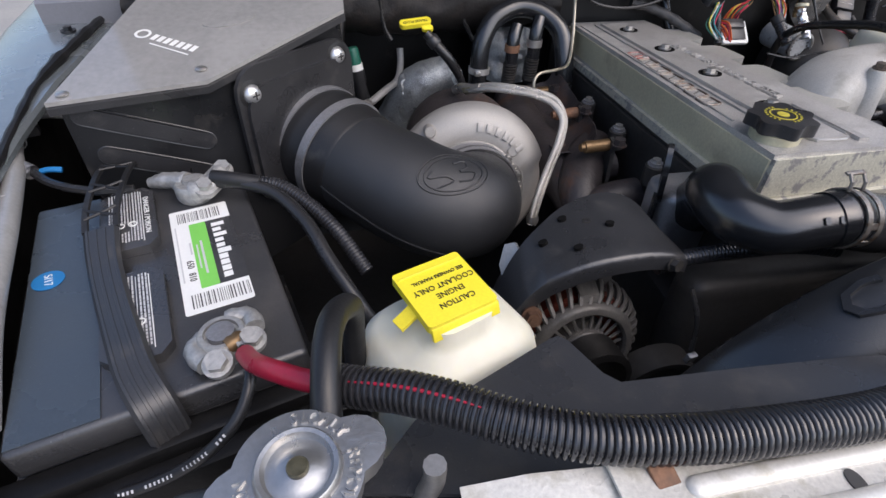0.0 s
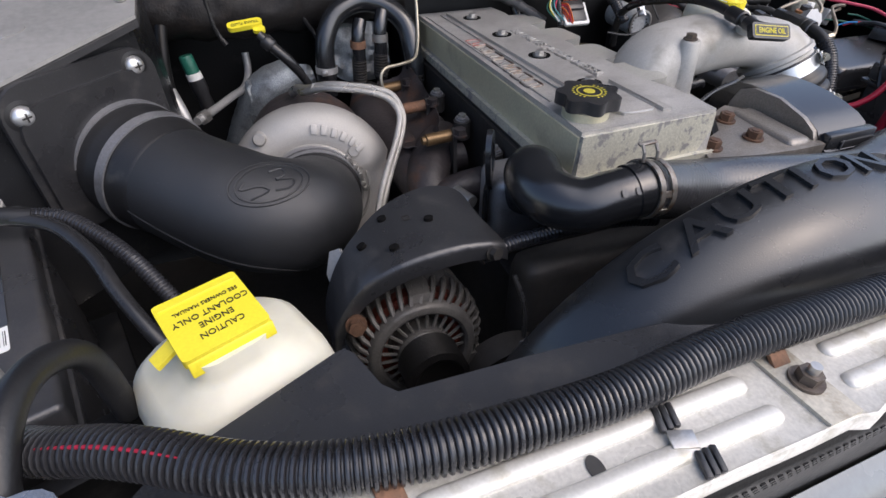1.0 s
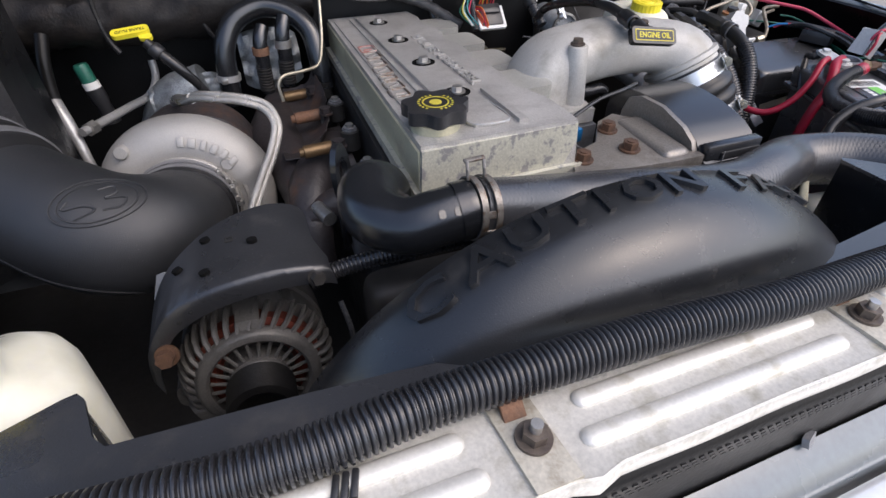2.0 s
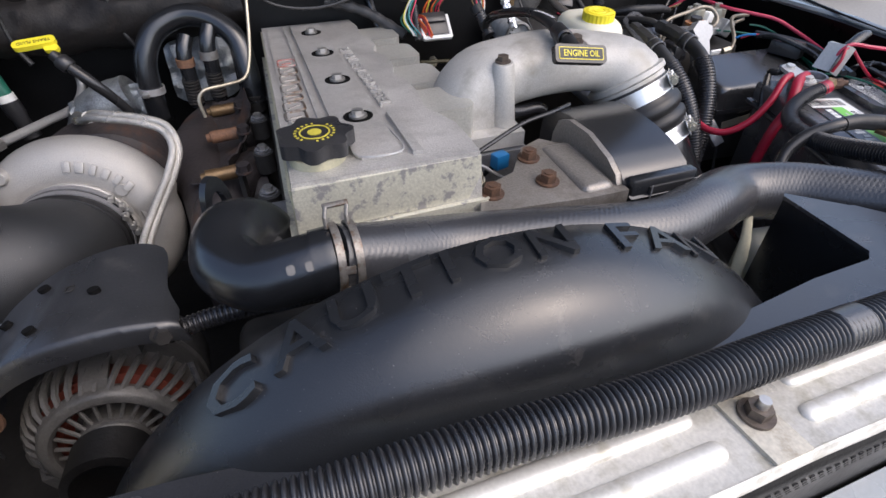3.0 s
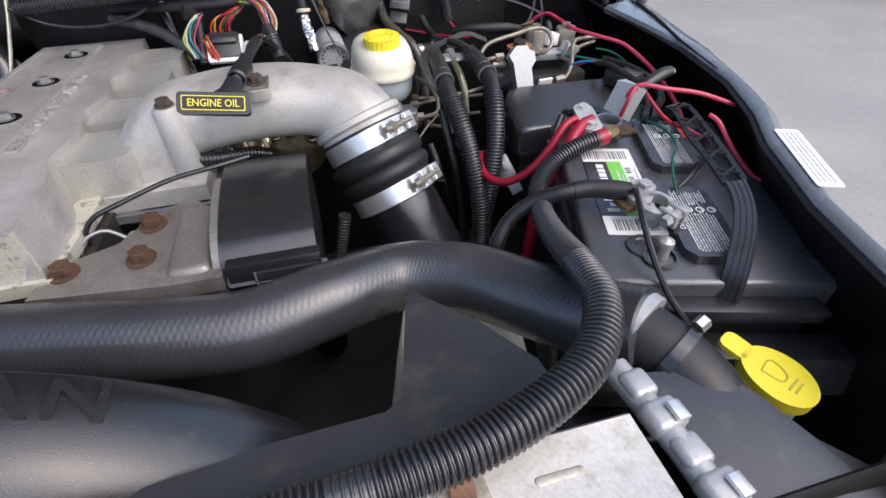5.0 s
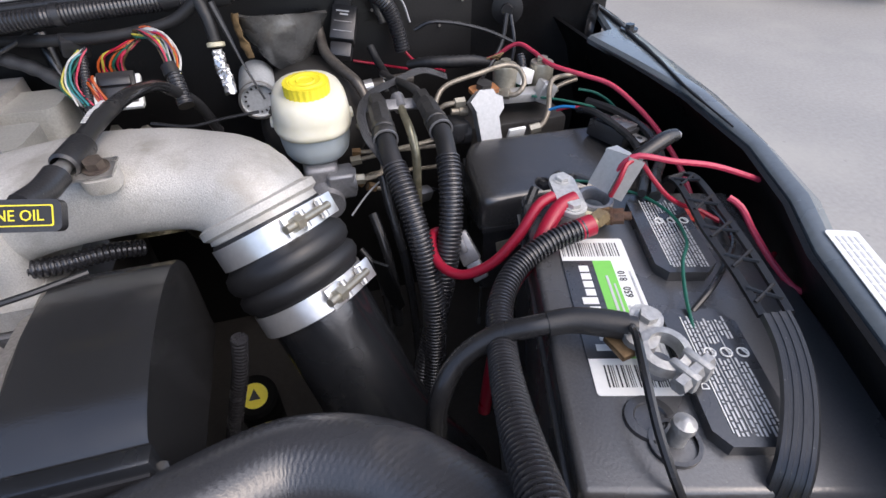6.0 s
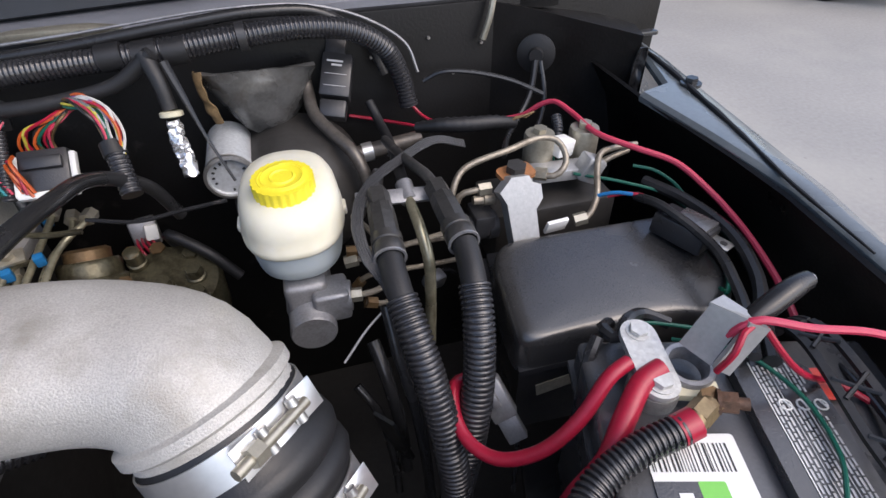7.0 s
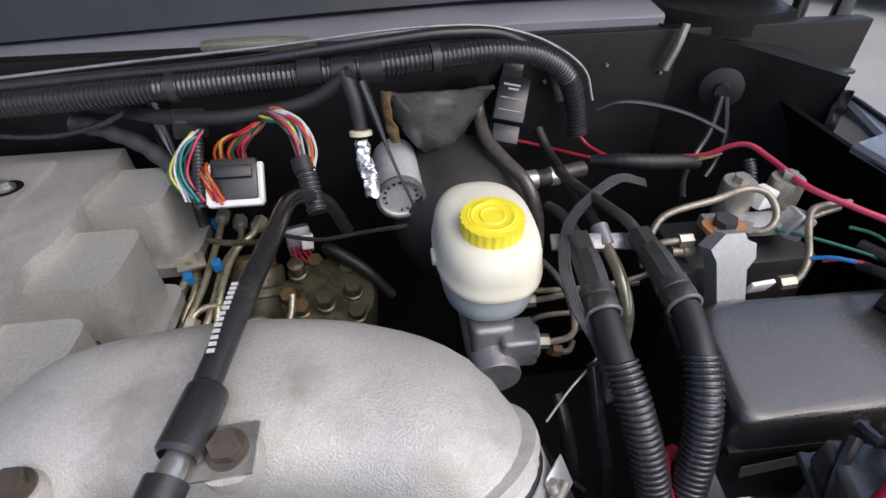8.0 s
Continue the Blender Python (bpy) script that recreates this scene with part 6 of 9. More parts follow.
for y in (0.467, 0.588, 0.707, 0.826):
    hole = part("bolt_hole", lathe([(0.0150, 0.0), (0.0150, 0.0012), (0.0132, 0.0012), (0.0126, 0.0002), (0.0, 0.0002)], (0.463, y, top_z(y) + 0.0039), (0, -SL, 1), 28), M_VOID, vc, "dark counterbored bolt hole")
    part("bolt", hexhead((0.463, y, top_z(y) + 0.0042), (0, -SL, 1), 0.0062, 0.0052, 0.0092), M_STEEL, hole, "dull hex bolt")
# side lobes below the scallops
for y in (0.518, 0.617, 0.725, 0.838):
    vsolid("lobe", [(0.556 + x, y + q) for x, q in rounded(0.085, 0.076, 0.014, 4)], -0.080, -0.010, M_LOBE, 0.006)
    vsolid("lobe_flange", [(0.562 + x, y + q) for x, q in rounded(0.093, 0.088, 0.016, 4)], -0.092, -0.080, M_ALU, 0.002)
part("neck", lathe([(0.0245, -0.03), (0.0245, 0.006), (0.026, 0.010), (0.0, 0.010)], (0.4115, 0.394, 1.176), (0, 0, 1), 32), M_COVERSIDE, vc, "cast filler neck")
lob = []
for k in range(64):
    a = 2 * math.pi * k / 64
    lob.append(((0.0305 + 0.0034 * math.cos(7 * a)) * math.cos(a), (0.0305 + 0.0034 * math.cos(7 * a)) * math.sin(a)))
oc = part("oil_cap", prism(lob, 0.013, Matrix.Translation((0.413, 0.396, 1.187)), 0.003, 3), M_PLASTIC, vc, "black scalloped filler cap with yellow print")
bm = lathe([(0.0118, 0.0), (0.0118, 0.0005), (0.0132, 0.0005), (0.0132, 0.0)], (0.413, 0.396, 1.2002), (0, 0, 1), 32)
bm = lathe([(0.0, 0.0), (0.0, 0.0005), (0.0060, 0.0005), (0.0060, 0.0)], (0.413, 0.396, 1.2002), (0, 0, 1), 24, bm)
part("print", bm, M_YELW, oc, "yellow printed ring and symbol")
bm = None
for i in range(22):
    a = radians(16.4 * i)
    if i % 11 < 9:
        bm = bars([(0, 0, 0.0018, 0.0022)], Matrix.Translation((0.413, 0.396, 1.2002)) @ pose(0, 0, 0, 0, 0, math.degrees(a)) @ Matrix.Translation((0.0, 0.0165, 0)), 0.0005, bm)
part("print_ring", bm, M_YELW, oc, "ring of small yellow print")
# ---- exhaust side of the head ----
hd = thing("cylinder_head", "dirty cast iron cylinder head and block", "engine", (0.45, 0.62, 0.7))
bm = prism([(0.372, 0.350), (0.566, 0.353), (0.570, 0.925), (0.380, 0.925)], 1.0, None, 0)
for w in bm.verts:
    w.co.z = 0.97 if w.co.z < 0.5 else top_z(w.co.y) - 0.066
part("head", bevelled(bm, 0.004), M_DARK, hd)
part("block", box((0.24, 0.66, 0.34), pose(0.455, 0.64, 0.81), 0.01), M_DARK, hd)
part("front_cover", box((0.30, 0.05, 0.40), pose(0.46, 0.325, 0.86), 0.02, 3), M_DARK, hd)
part("thermostat_housing", box((0.075, 0.06, 0.10), pose(0.355, 0.42, 1.06), 0.012, 3), M_GREYMETAL, hd)
em = thing("exhaust_manifold", "rusty iron exhaust manifold", "manifold", (0.30, 0.7, 1.0))
part("log", tube([(0.282, 0.52, 1.000), (0.285, 0.58, 1.012), (0.275, 0.66, 1.020), (0.262, 0.72, 1.022), (0.27, 0.80, 1.018), (0.285, 0.90, 1.01)], [0.026, 0.034, 0.038, 0.042, 0.038, 0.03], 20), M_IRON, em)
part("flange", box((0.07, 0.10, 0.02), pose(0.20, 0.71, 1.015, 0, 25, 0), 0.005), M_IRON, em)
part("front_runner", tube([(0.345, 0.640, 1.048), (0.315, 0.600, 1.045), (0.290, 0.555, 1.030), (0.282, 0.510, 1.000), (0.285, 0.470, 0.955)], [0.026, 0.031, 0.030, 0.025, 0.016], 20, squash=0.8), M_IRON, em)
part("heat_plate", crumpled((0.318, 0.715, 1.048), (0.1, 1, 0), (0.9, -0.1, 0.45), 0.25, 0.075, 0.006, 20, 10), M_IRON, em, "blistered brown top web")
for y in (0.52, 0.60, 0.685, 0.765, 0.845):
    part("runner", tube([(0.285, y, 1.01), (0.32, y, 1.025), (0.36, y, 1.03)], 0.022, 14), M_IRON, em)
for i, (x, y, z) in enumerate(((0.304, 0.567, 1.081), (0.307, 0.689, 1.073), (0.303, 0.812, 1.058))):
    sd = thing("spacer_stud", "rust-brown spacer stud on the exhaust manifold", "stud", (x, y, z - 0.01), group="manifold studs")
    part("spacer", lathe([(0.0, -0.006), (0.0055, -0.006), (0.0060, -0.001), (0.0084, 0.0), (0.0086, 0.012), (0.0082, 0.014), (0.0086, 0.036), (0.0, 0.036)], (x - 0.012, y, z), (1, 0.05, 0.02), 14), M_BRASS if i != 1 else M_RUST, sd)
    part("clip_plate", prism([(-0.014, -0.050), (0.012, -0.050), (0.013, 0.010), (0.004, 0.018), (-0.010, 0.016)], 0.005, basis((x + 0.024, y - 0.002, z - 0.006), (0.1, 1, 0), (1, -0.1, 0)), 0.0015), M_NUTDARK, sd, "dark steel clip plate")
    part("nut", hexhead((x + 0.032, y - 0.012, z + 0.006), (0, 0, 1), 0.008, 0.008, 0.010), M_IRON, sd)
for y in (0.497, 0.606, 0.715, 0.822):
    rb = thing("head_bolt", "dark rocker side bolt with a spring-like boot", "bolt", (0.352, y, 1.07), group="head bolts")
    at = (0.3595, y, 1.086 - 0.045 * (y - 0.606))
    part("boss", lathe([(0.0125, -0.030), (0.0125, -0.004), (0.0105, -0.003), (0.0, -0.003)], at, (0, 0, 1), 20), M_DARK, rb)
    for k, (ro, ri) in enumerate(((0.0102, 0.0066), (0.0086, 0.0052))):
        part("washer", lathe([(ri, 0.0026 * k - 0.003), (ro, 0.0026 * k - 0.003), (ro, 0.0026 * k - 0.0012), (ri, 0.0026 * k - 0.0012), (ri, 0.0026 * k - 0.003)], at, (0.05, 0, 1), 20), M_GREYMETAL, rb, "worn spring washer")
    part("nut", hexhead((at[0], at[1], at[2] + 0.0012), (0, 0, 1), 0.0058, 0.0045), M_STEEL, rb, "dull hex nut")
lh = thing("lifting_eye", "black steel lifting eye at the engine's front corner", "bracket", (0.318, 0.43, 1.07))
EYM = basis((0.317, 0.418, 1.126), (0.53, 0.85, 0), (0.85, -0.53, 0.06))
rows = []
for k in range(29):
    a = 2 * math.pi * k / 28
    ca, sa = math.cos(a), math.sin(a)
    inner, outer = (0.0105 * ca, 0.017 * sa + 0.004), (0.019 * ca, 0.036 * sa)
    rows.append([tuple(EYM @ Vector((p[0], p[1], z))) for p, z in ((inner, 0.003), (outer, 0.003), (outer, -0.003), (inner, -0.003), (inner, 0.003))])
bm = sheet(rows)
bmesh.ops.remove_doubles(bm, verts=bm.verts[:], dist=0.0001)
part("eye", bm, M_BLACKMETAL, lh)
part("shank", box((0.006, 0.034, 0.06), pose(0.317, 0.420, 1.068, 0, 0, -32), 0.002), M_BLACKMETAL, lh)
part("bolt", lathe([(0.0, 0.0), (0.008, 0.0), (0.008, 0.03), (0.0, 0.03)], (0.288, 0.446, 1.075), (0.3, -0.9, 0), 12), M_STEEL, lh)
sp = thing("wire_clip", "small tan wire clip beside the hose", "clip", (0.362, 0.335, 1.12))
part("loop", tube([(0.352, 0.325, 1.120), (0.358, 0.322, 1.133), (0.368, 0.326, 1.134), (0.372, 0.332, 1.122)], 0.0022, 8), M_BRASS, sp)
part("bolt", hexhead((0.362, 0.345, 1.122), (0, -0.3, 1), 0.008, 0.012), M_DARK, sp)

# steel injector return tube by the cover
solo("steel_tube", tube([(0.384, 0.905, 1.235), (0.378, 0.875, 1.19), (0.364, 0.825, 1.125), (0.352, 0.806, 1.106), (0.325, 0.792, 1.104), (0.292, 0.778, 1.104), (0.284, 0.772, 1.095), (0.286, 0.766, 1.07)], 0.0026, 8), M_TINPLATE, "thin bent steel tube along the head", "tube")

# heater hoses at the rear
hh = thing("heater_hose", "black rubber heater hose arching to the firewall", "hose", (0.28, 0.87, 1.0))
part("hose", tube([(0.208, 0.862, 1.04), (0.210, 0.862, 1.085), (0.216, 0.870, 1.130), (0.240, 0.884, 1.165), (0.285, 0.892, 1.180), (0.325, 0.880, 1.172), (0.352, 0.858, 1.148), (0.358, 0.835, 1.105), (0.36, 0.825, 1.06)], 0.0165, 16), M_HOSE, hh)
part("clamp", lathe([(0.0172, -0.005), (0.019, -0.005), (0.019, 0.005), (0.0172, 0.005)], (0.211, 0.862, 1.085), (0.05, 0.05, 1), 22), M_BRIGHT, hh)
part("screw", box((0.010, 0.014, 0.008), pose(0.204, 0.845, 1.085), 0.0015), M_STEEL, hh)
for (x, y, z), tall in (((0.268, 0.868, 1.10), 0.07), ((0.305, 0.86, 1.11), 0.075)):
    h2 = thing("heater_fitting", "black hose stub with a rusty clamp", "hose", (x, y, z - 0.05), group="heater fittings")
    part("stub", tube([(x, y, z - 0.05), (x + 0.002, y - 0.004, z), (x + 0.004, y, z + tall * 0.5), (x + 0.012, y + 0.012, z + tall * 0.75)], 0.0115, 14), M_HOSE, h2)
    part("clamp", lathe([(0.0118, -0.006), (0.0135, -0.006), (0.0135, 0.006), (0.0118, 0.006)], (x + 0.002, y - 0.003, z + 0.02), (0.02, 0.02, 1), 18), M_RUST if x < 0.3 else M_STEEL, h2)
    part("spring", ribbed([(x, y - 0.002, z - 0.045), (x + 0.001, y - 0.004, z - 0.005)], 0.0128, 0.005, 0.15, 14), M_DARK, h2)
# foil heat shields
hs = thing("heat_shield", "crumpled silver foil heat shield", "heat shield", (0.20, 0.93, 1.05))
random.seed(3)


part("panel", crumpled((0.135, 0.905, 1.050), (1, 0.1, 0.1), (-0.1, 0.45, 0.9), 0.12, 0.06, 0.012, 34, 20), M_HEATWRAP, hs)
part("panel", crumpled((0.285, 0.915, 1.09), (1, 0, 0), (0, 0.35, 0.94), 0.10, 0.10, 0.012), M_HEATWRAP, hs)
hw = thing("wrapped_pipe", "foil wrapped pipe behind the turbo", "pipe", (0.09, 0.94, 0.96))
part("wrap", tube([(0.040, 0.95, 0.90), (0.075, 0.945, 0.97), (0.115, 0.93, 1.035), (0.17, 0.925, 1.06)], [0.040, 0.042, 0.042, 0.032], 24, 0.006, lambda s: 1 + 0.012 * math.sin(s * 300)), M_HEATWRAP, hw)

# aluminium air-conditioning pipes
ap = thing("aluminium_pipe", "dull aluminium air-conditioning pipe with a bend", "pipe", (0.05, 0.9, 1.03))
part("pipe", tube([(0.084, 0.995, 1.085), (0.083, 0.985, 1.060), (0.073, 0.945, 1.044), (0.045, 0.885, 1.048), (0.010, 0.81, 1.056), (-0.005, 0.785, 1.058)], 0.0065, 12), M_ALU, ap)
part("nut", hexhead((0.008, 0.806, 1.0565), (-0.4, -0.8, 0.05), 0.0105, 0.014), M_STEEL, ap)
part("block", tube([(-0.0355, 0.833, 1.093), (-0.030, 0.820, 1.078), (-0.020, 0.800, 1.045), (-0.014, 0.785, 1.015), (-0.010, 0.775, 0.98)], [0.0088, 0.0095, 0.0078, 0.0068, 0.0068], 16), M_ALU, ap)
part("hose_end", tube([(-0.0352, 0.8325, 1.091), (-0.034, 0.840, 1.115), (-0.030, 0.850, 1.145), (-0.024, 0.870, 1.175)], 0.0088, 14), M_FIREWALL, ap, "black rubber hose end")
gr = thing("service_port", "black sensor with a green cap and a white band", "sensor", (-0.01, 0.93, 1.04))
part("stem", lathe([(0.013, -0.06), (0.011, -0.03), (0.0135, -0.02), (0.0135, 0.0), (0.0, 0.0)], (-0.004, 0.925, 1.072), (-0.15, 0.1, 1), 18), M_PLASTIC, gr)
part("band", lathe([(0.0128, 0.0), (0.0128, 0.011), (0.0, 0.011)], (-0.004, 0.925, 1.072), (-0.15, 0.1, 1), 18), M_LABEL, gr, "white band")
part("cap", lathe([(0.0115, 0.011), (0.0115, 0.036), (0.010, 0.040), (0.0, 0.041)], (-0.004, 0.925, 1.072), (-0.15, 0.1, 1), 18), M_GREENPL, gr, "dark green cap")
# transmission dipstick
td = thing("dipstick_handle", "yellow transmission fluid dipstick handle on a black tube", "dipstick", (0.11, 0.83, 1.1))
HM = basis((0.095, 0.842, 1.174), (0.97, 0.2, -0.12), (0.0, -0.40, 0.92))
part("handle", prism(rounded(0.052, 0.0155, 0.0070), 0.007, HM @ Matrix.Translation((0, 0, -0.0035)), 0.002), M_YELLOW, td)
part("lettering", lettering("TRANS FLUID", 0.0075, 0.0005, HM @ pose(0, 0, 0.0037, 0, 0, 180), squeeze=0.9), M_INK, td, "black words TRANS FLUID")
part("shoulder", prism(rounded(0.018, 0.010, 0.004), 0.006, basis((0.114, 0.838, 1.164), (0.9, 0.2, -0.4), (0.0, -0.5, 0.85)), 0.002), M_YELLOW, td)
part("tube", tube([(0.112, 0.835, 1.160), (0.125, 0.828, 1.146), (0.150, 0.82, 1.118), (0.175, 0.83, 1.07), (0.18, 0.85, 1.0)], [0.008, 0.0085, 0.007, 0.0065, 0.0065], 12), M_WIREBLK, td)
part("collar", lathe([(0.0095, -0.008), (0.011, -0.006), (0.011, 0.006), (0.0095, 0.008)], (0.123, 0.829, 1.148), (0.6, -0.3, -0.7), 16), M_PLASTIC, td)
# dark insulation along the firewall behind
fpd = thing("firewall_pad", "sagging grimy firewall insulation roll with a torn edge", "insulation", (0.06, 0.95, 1.18), kind="structure")
for name, y0, z0, r0, seed in (("lower_roll", 0.950, 1.172, 0.042, 3.0), ("upper_roll", 0.972, 1.232, 0.046, 11.0)):
    b = tube([(-0.36, y0 + 0.01, z0 + 0.01), (-0.20, y0, z0), (-0.04, y0 - 0.006, z0 + 0.004), (0.10, y0, z0 - 0.004), (0.24, y0 + 0.006, z0), (0.37, y0 + 0.01, z0 + 0.006)], r0, 28, 0.010)
    for w in b.verts:
        k = 0.014 * noise.noise(w.co * 22 + Vector((seed, 0, 0))) + 0.006 * noise.noise(w.co * 70)
        w.co += Vector((0, -0.6, 0.8)) * k
    part(name, b, M_PADDARK, fpd)
solo("black_wire", tube([(0.18, 0.925, 1.27), (0.185, 0.92, 1.20), (0.19, 0.918, 1.16), (0.21, 0.915, 1.12)], 0.004, 8), M_WIREBLK, "thin black wire down the firewall", "wire")
solo("black_wire", tube([(0.05, 0.915, 1.25), (0.045, 0.91, 1.19), (0.05, 0.905, 1.15), (0.06, 0.90, 1.13)], 0.004, 8), M_WIREBLK, "thin black wire beside the dipstick", "wire")
solo("grey_wire", tube([(0.385, 0.88, 1.21), (0.42, 0.885, 1.185), (0.48, 0.885, 1.175), (0.54, 0.885, 1.185), (0.59, 0.89, 1.21)], 0.0028, 8), M_WIREBLK, "thin grey wire sagging across the rear of the cover", "wire")


# ---- intake elbow over the engine ----
ie = thing("intake_horn", "sand-cast aluminium intake horn curving across the engine", "intake", (0.70, 0.54, 1.05))
horn = [(0.609, 0.545, 1.075), (0.609, 0.546, 1.110), (0.613, 0.549, 1.138), (0.634, 0.552, 1.158), (0.69, 0.554, 1.169), (0.74, 0.553, 1.170), (0.775, 0.549, 1.1675), (0.799, 0.5425, 1.1630), (0.8130, 0.5350, 1.1580), (0.8207, 0.5283, 1.1515), (0.8236, 0.5244, 1.1460), (0.8260, 0.5205, 1.1395), (0.8273, 0.5186, 1.1363)]
bm = bmesh.new()
path = spline(horn, 0.008)
rings = []
for i, c in enumerate(path):
    f = i / (len(path) - 1)
    tg = (path[min(i + 1, len(path) - 1)] - path[max(i - 1, 0)]).normalized()
    sd = Vector((0, 1, 0))
    sd = (sd - tg * sd.dot(tg)).normalized()
    up = sd.cross(tg)
    wy = 0.0495 - 0.002 * f
    hz = 0.0335 + 0.010 * max(0.0, 1 - f / 0.4)
    if f > 0.8:
        k = (f - 0.8) / 0.2
        wy, hz = wy + (0.047 - wy) * k, hz + (0.047 - hz) * k
    p_ = 2.9 - 0.9 * max(0, (f - 0.55) / 0.45)
    ring_v = []
    for q in range(32):
        a = 2 * math.pi * q / 32
        ca, sa = math.cos(a), math.sin(a)
        ring_v.append(bm.verts.new(c + sd * (wy * math.copysign(abs(ca) ** (2 / p_), ca)) + up * (hz * math.copysign(abs(sa) ** (2 / p_), sa))))
    rings.append(ring_v)
for p, q in zip(rings, rings[1:]):
    for i in range(32):
        bm.faces.new((p[i], p[(i + 1) % 32], q[(i + 1) % 32], q[i]))
bm.faces.new(rings[0][::-1])
bm.faces.new(rings[-1])
part("duct", bm, M_CAST, ie, angle=60)
CU = Vector((0.8260, 0.5205, 1.1395))
CD = Vector((0.33, -0.48, -0.81)).normalized()
part("end_bead", lathe([(0.044, -0.012), (0.0505, -0.009), (0.0505, -0.003), (0.046, 0.0), (0.044, 0.01)], CU, CD, 48), M_CAST, ie)
part("flange", prism([(0.560, 0.478), (0.660, 0.478), (0.664, 0.60), (0.560, 0.60)], 0.018, Matrix.Translation((0, 0, 1.103)), 0.004), M_CAST, ie)
part("lower_flange", prism([(0.558, 0.474), (0.664, 0.474), (0.668, 0.61), (0.556, 0.61)], 0.040, Matrix.Translation((0, 0, 1.060)), 0.004), M_GREYMETAL, ie)
part("column", lathe([(0.0150, -0.085), (0.0135, -0.04), (0.0125, 0.0), (0.011, 0.002), (0.0, 0.002)], (0.6405, 0.5085, 1.192), (-0.05, 0.03, 1), 24), M_CAST, ie)
part("bolt", hexhead((0.6405, 0.5105, 1.194), (0, 0, 1), 0.0068, 0.0055, 0.0090), M_NUT, ie, "rusty flange bolt")
part("lug", prism(rounded(0.024, 0.026, 0.010), 0.011, basis((0.7306, 0.510, 1.1945), (1, 0, 0), (0, -0.15, 1)), 0.003), M_CAST, ie)
part("clip_plate", prism([(-0.022, -0.010), (0.012, -0.012), (0.015, 0.010), (-0.018, 0.012)], 0.0016, basis((0.7285, 0.509, 1.2060), (1, 0.1, 0.02), (0, -0.12, 1)), 0.0005), M_STEEL, ie, "bent steel clip plate")
part("bolt", hexhead((0.7306, 0.5085, 1.2072), (0, -0.15, 1), 0.0066, 0.0055, 0.0088), M_NUT, ie, "rusty flange bolt")
part("stud", hexhead((0.566, 0.490, 1.121), (0, 0, 1), 0.006, 0.006), M_TINPLATE, ie)

# rubber coupler with bright band clamps
cp = thing("intercooler_boot", "bulging black rubber boot with two bright band clamps", "boot", CU + CD * 0.05)
part("boot", lathe([(0.0465, 0.004), (0.0475, 0.006), (0.0475, 0.026), (0.047, 0.028), (0.053, 0.033), (0.0545, 0.040), (0.053, 0.046), (0.049, 0.050), (0.053, 0.054), (0.0535, 0.060), (0.051, 0.065), (0.0475, 0.069), (0.0475, 0.090), (0.044, 0.091)], CU, CD, 48), M_RUBBER, cp, angle=70)
for h in (0.007, 0.070):
    band = part("band", lathe([(0.0480, h), (0.0492, h), (0.0492, h + 0.019), (0.0480, h + 0.019), (0.0480, h)], CU, CD, 56), M_BRIGHT, cp, "bright stainless band")
    out_d = Vector((0.64, -0.42, 0.64))
    out_d = (out_d - CD * out_d.dot(CD)).normalized()
    tt = CD.cross(out_d).normalized()
    base_p = CU + CD * (h + 0.0095) + out_d * 0.0515
    for s in (-1, 1):
        part("trunnion", tube([base_p + tt * 0.011 * s - CD * 0.0075, base_p + tt * 0.011 * s + CD * 0.0075], 0.0033, 10), M_STEEL, band)
        part("loop", box((0.018, 0.018, 0.0010), basis(base_p + tt * 0.020 * s - out_d * 0.002, tt, out_d), 0.0004), M_BRIGHT, band)
    part("t_bolt", tube([base_p - tt * 0.018 + out_d * 0.001, base_p + tt * 0.034 + out_d * 0.003], 0.0033, 10), M_TINPLATE, band, "tarnished T-bolt")
    part("nut", hexhead(base_p + tt * 0.016 + out_d * 0.002, tuple(tt), 0.0062, 0.008), M_TINPLATE, band)
part("pipe", tube([tuple(CU + CD * 0.085), tuple(CU + CD * 0.14), tuple(CU + CD * 0.22), tuple(CU + CD * 0.30 + Vector((0.02, 0, 0)))], 0.0435, 40), M_BLACKMETAL, cp, "glossy black charge pipe")

# ---- fuel-side bracket, air heater box ----
pb = thing("front_bracket", "brownish cast bracket with three rusty nuts", "bracket", (0.62, 0.38, 1.08))
BR_O = [(0.543, 0.333), (0.650, 0.318), (0.690, 0.316), (0.690, 0.400), (0.655, 0.436), (0.628, 0.425), (0.600, 0.385), (0.560, 0.370)]
part("plate", prism(BR_O, 0.014, Matrix(((1, 0, 0, 0), (0, 1, 0, 0), (0.03, 0.02, 1, 1.090), (0, 0, 0, 1))), 0.003), M_BRKT, pb)
part("skirt", prism([(0.545, 0.334), (0.690, 0.319), (0.690, 0.39), (0.62, 0.40), (0.56, 0.366)], 0.06, Matrix.Translation((0, 0, 1.05)), 0.004), M_BRKT, pb)
for x, y in ((0.624, 0.357), (0.626, 0.403), (0.565, 0.357)):
    part("nut", hexhead((x, y, 1.1038 + 0.03 * x + 0.02 * y), (0.03, -0.02, 1), 0.0085, 0.008, 0.0118, 0.002, stud=0.003), M_RUSTNUT, pb, "rusty flange nut")
part("block", box((0.036, 0.095, 0.075), pose(0.664, 0.372, 1.098), 0.008, 3), M_BRKT, pb, "raised cast block")
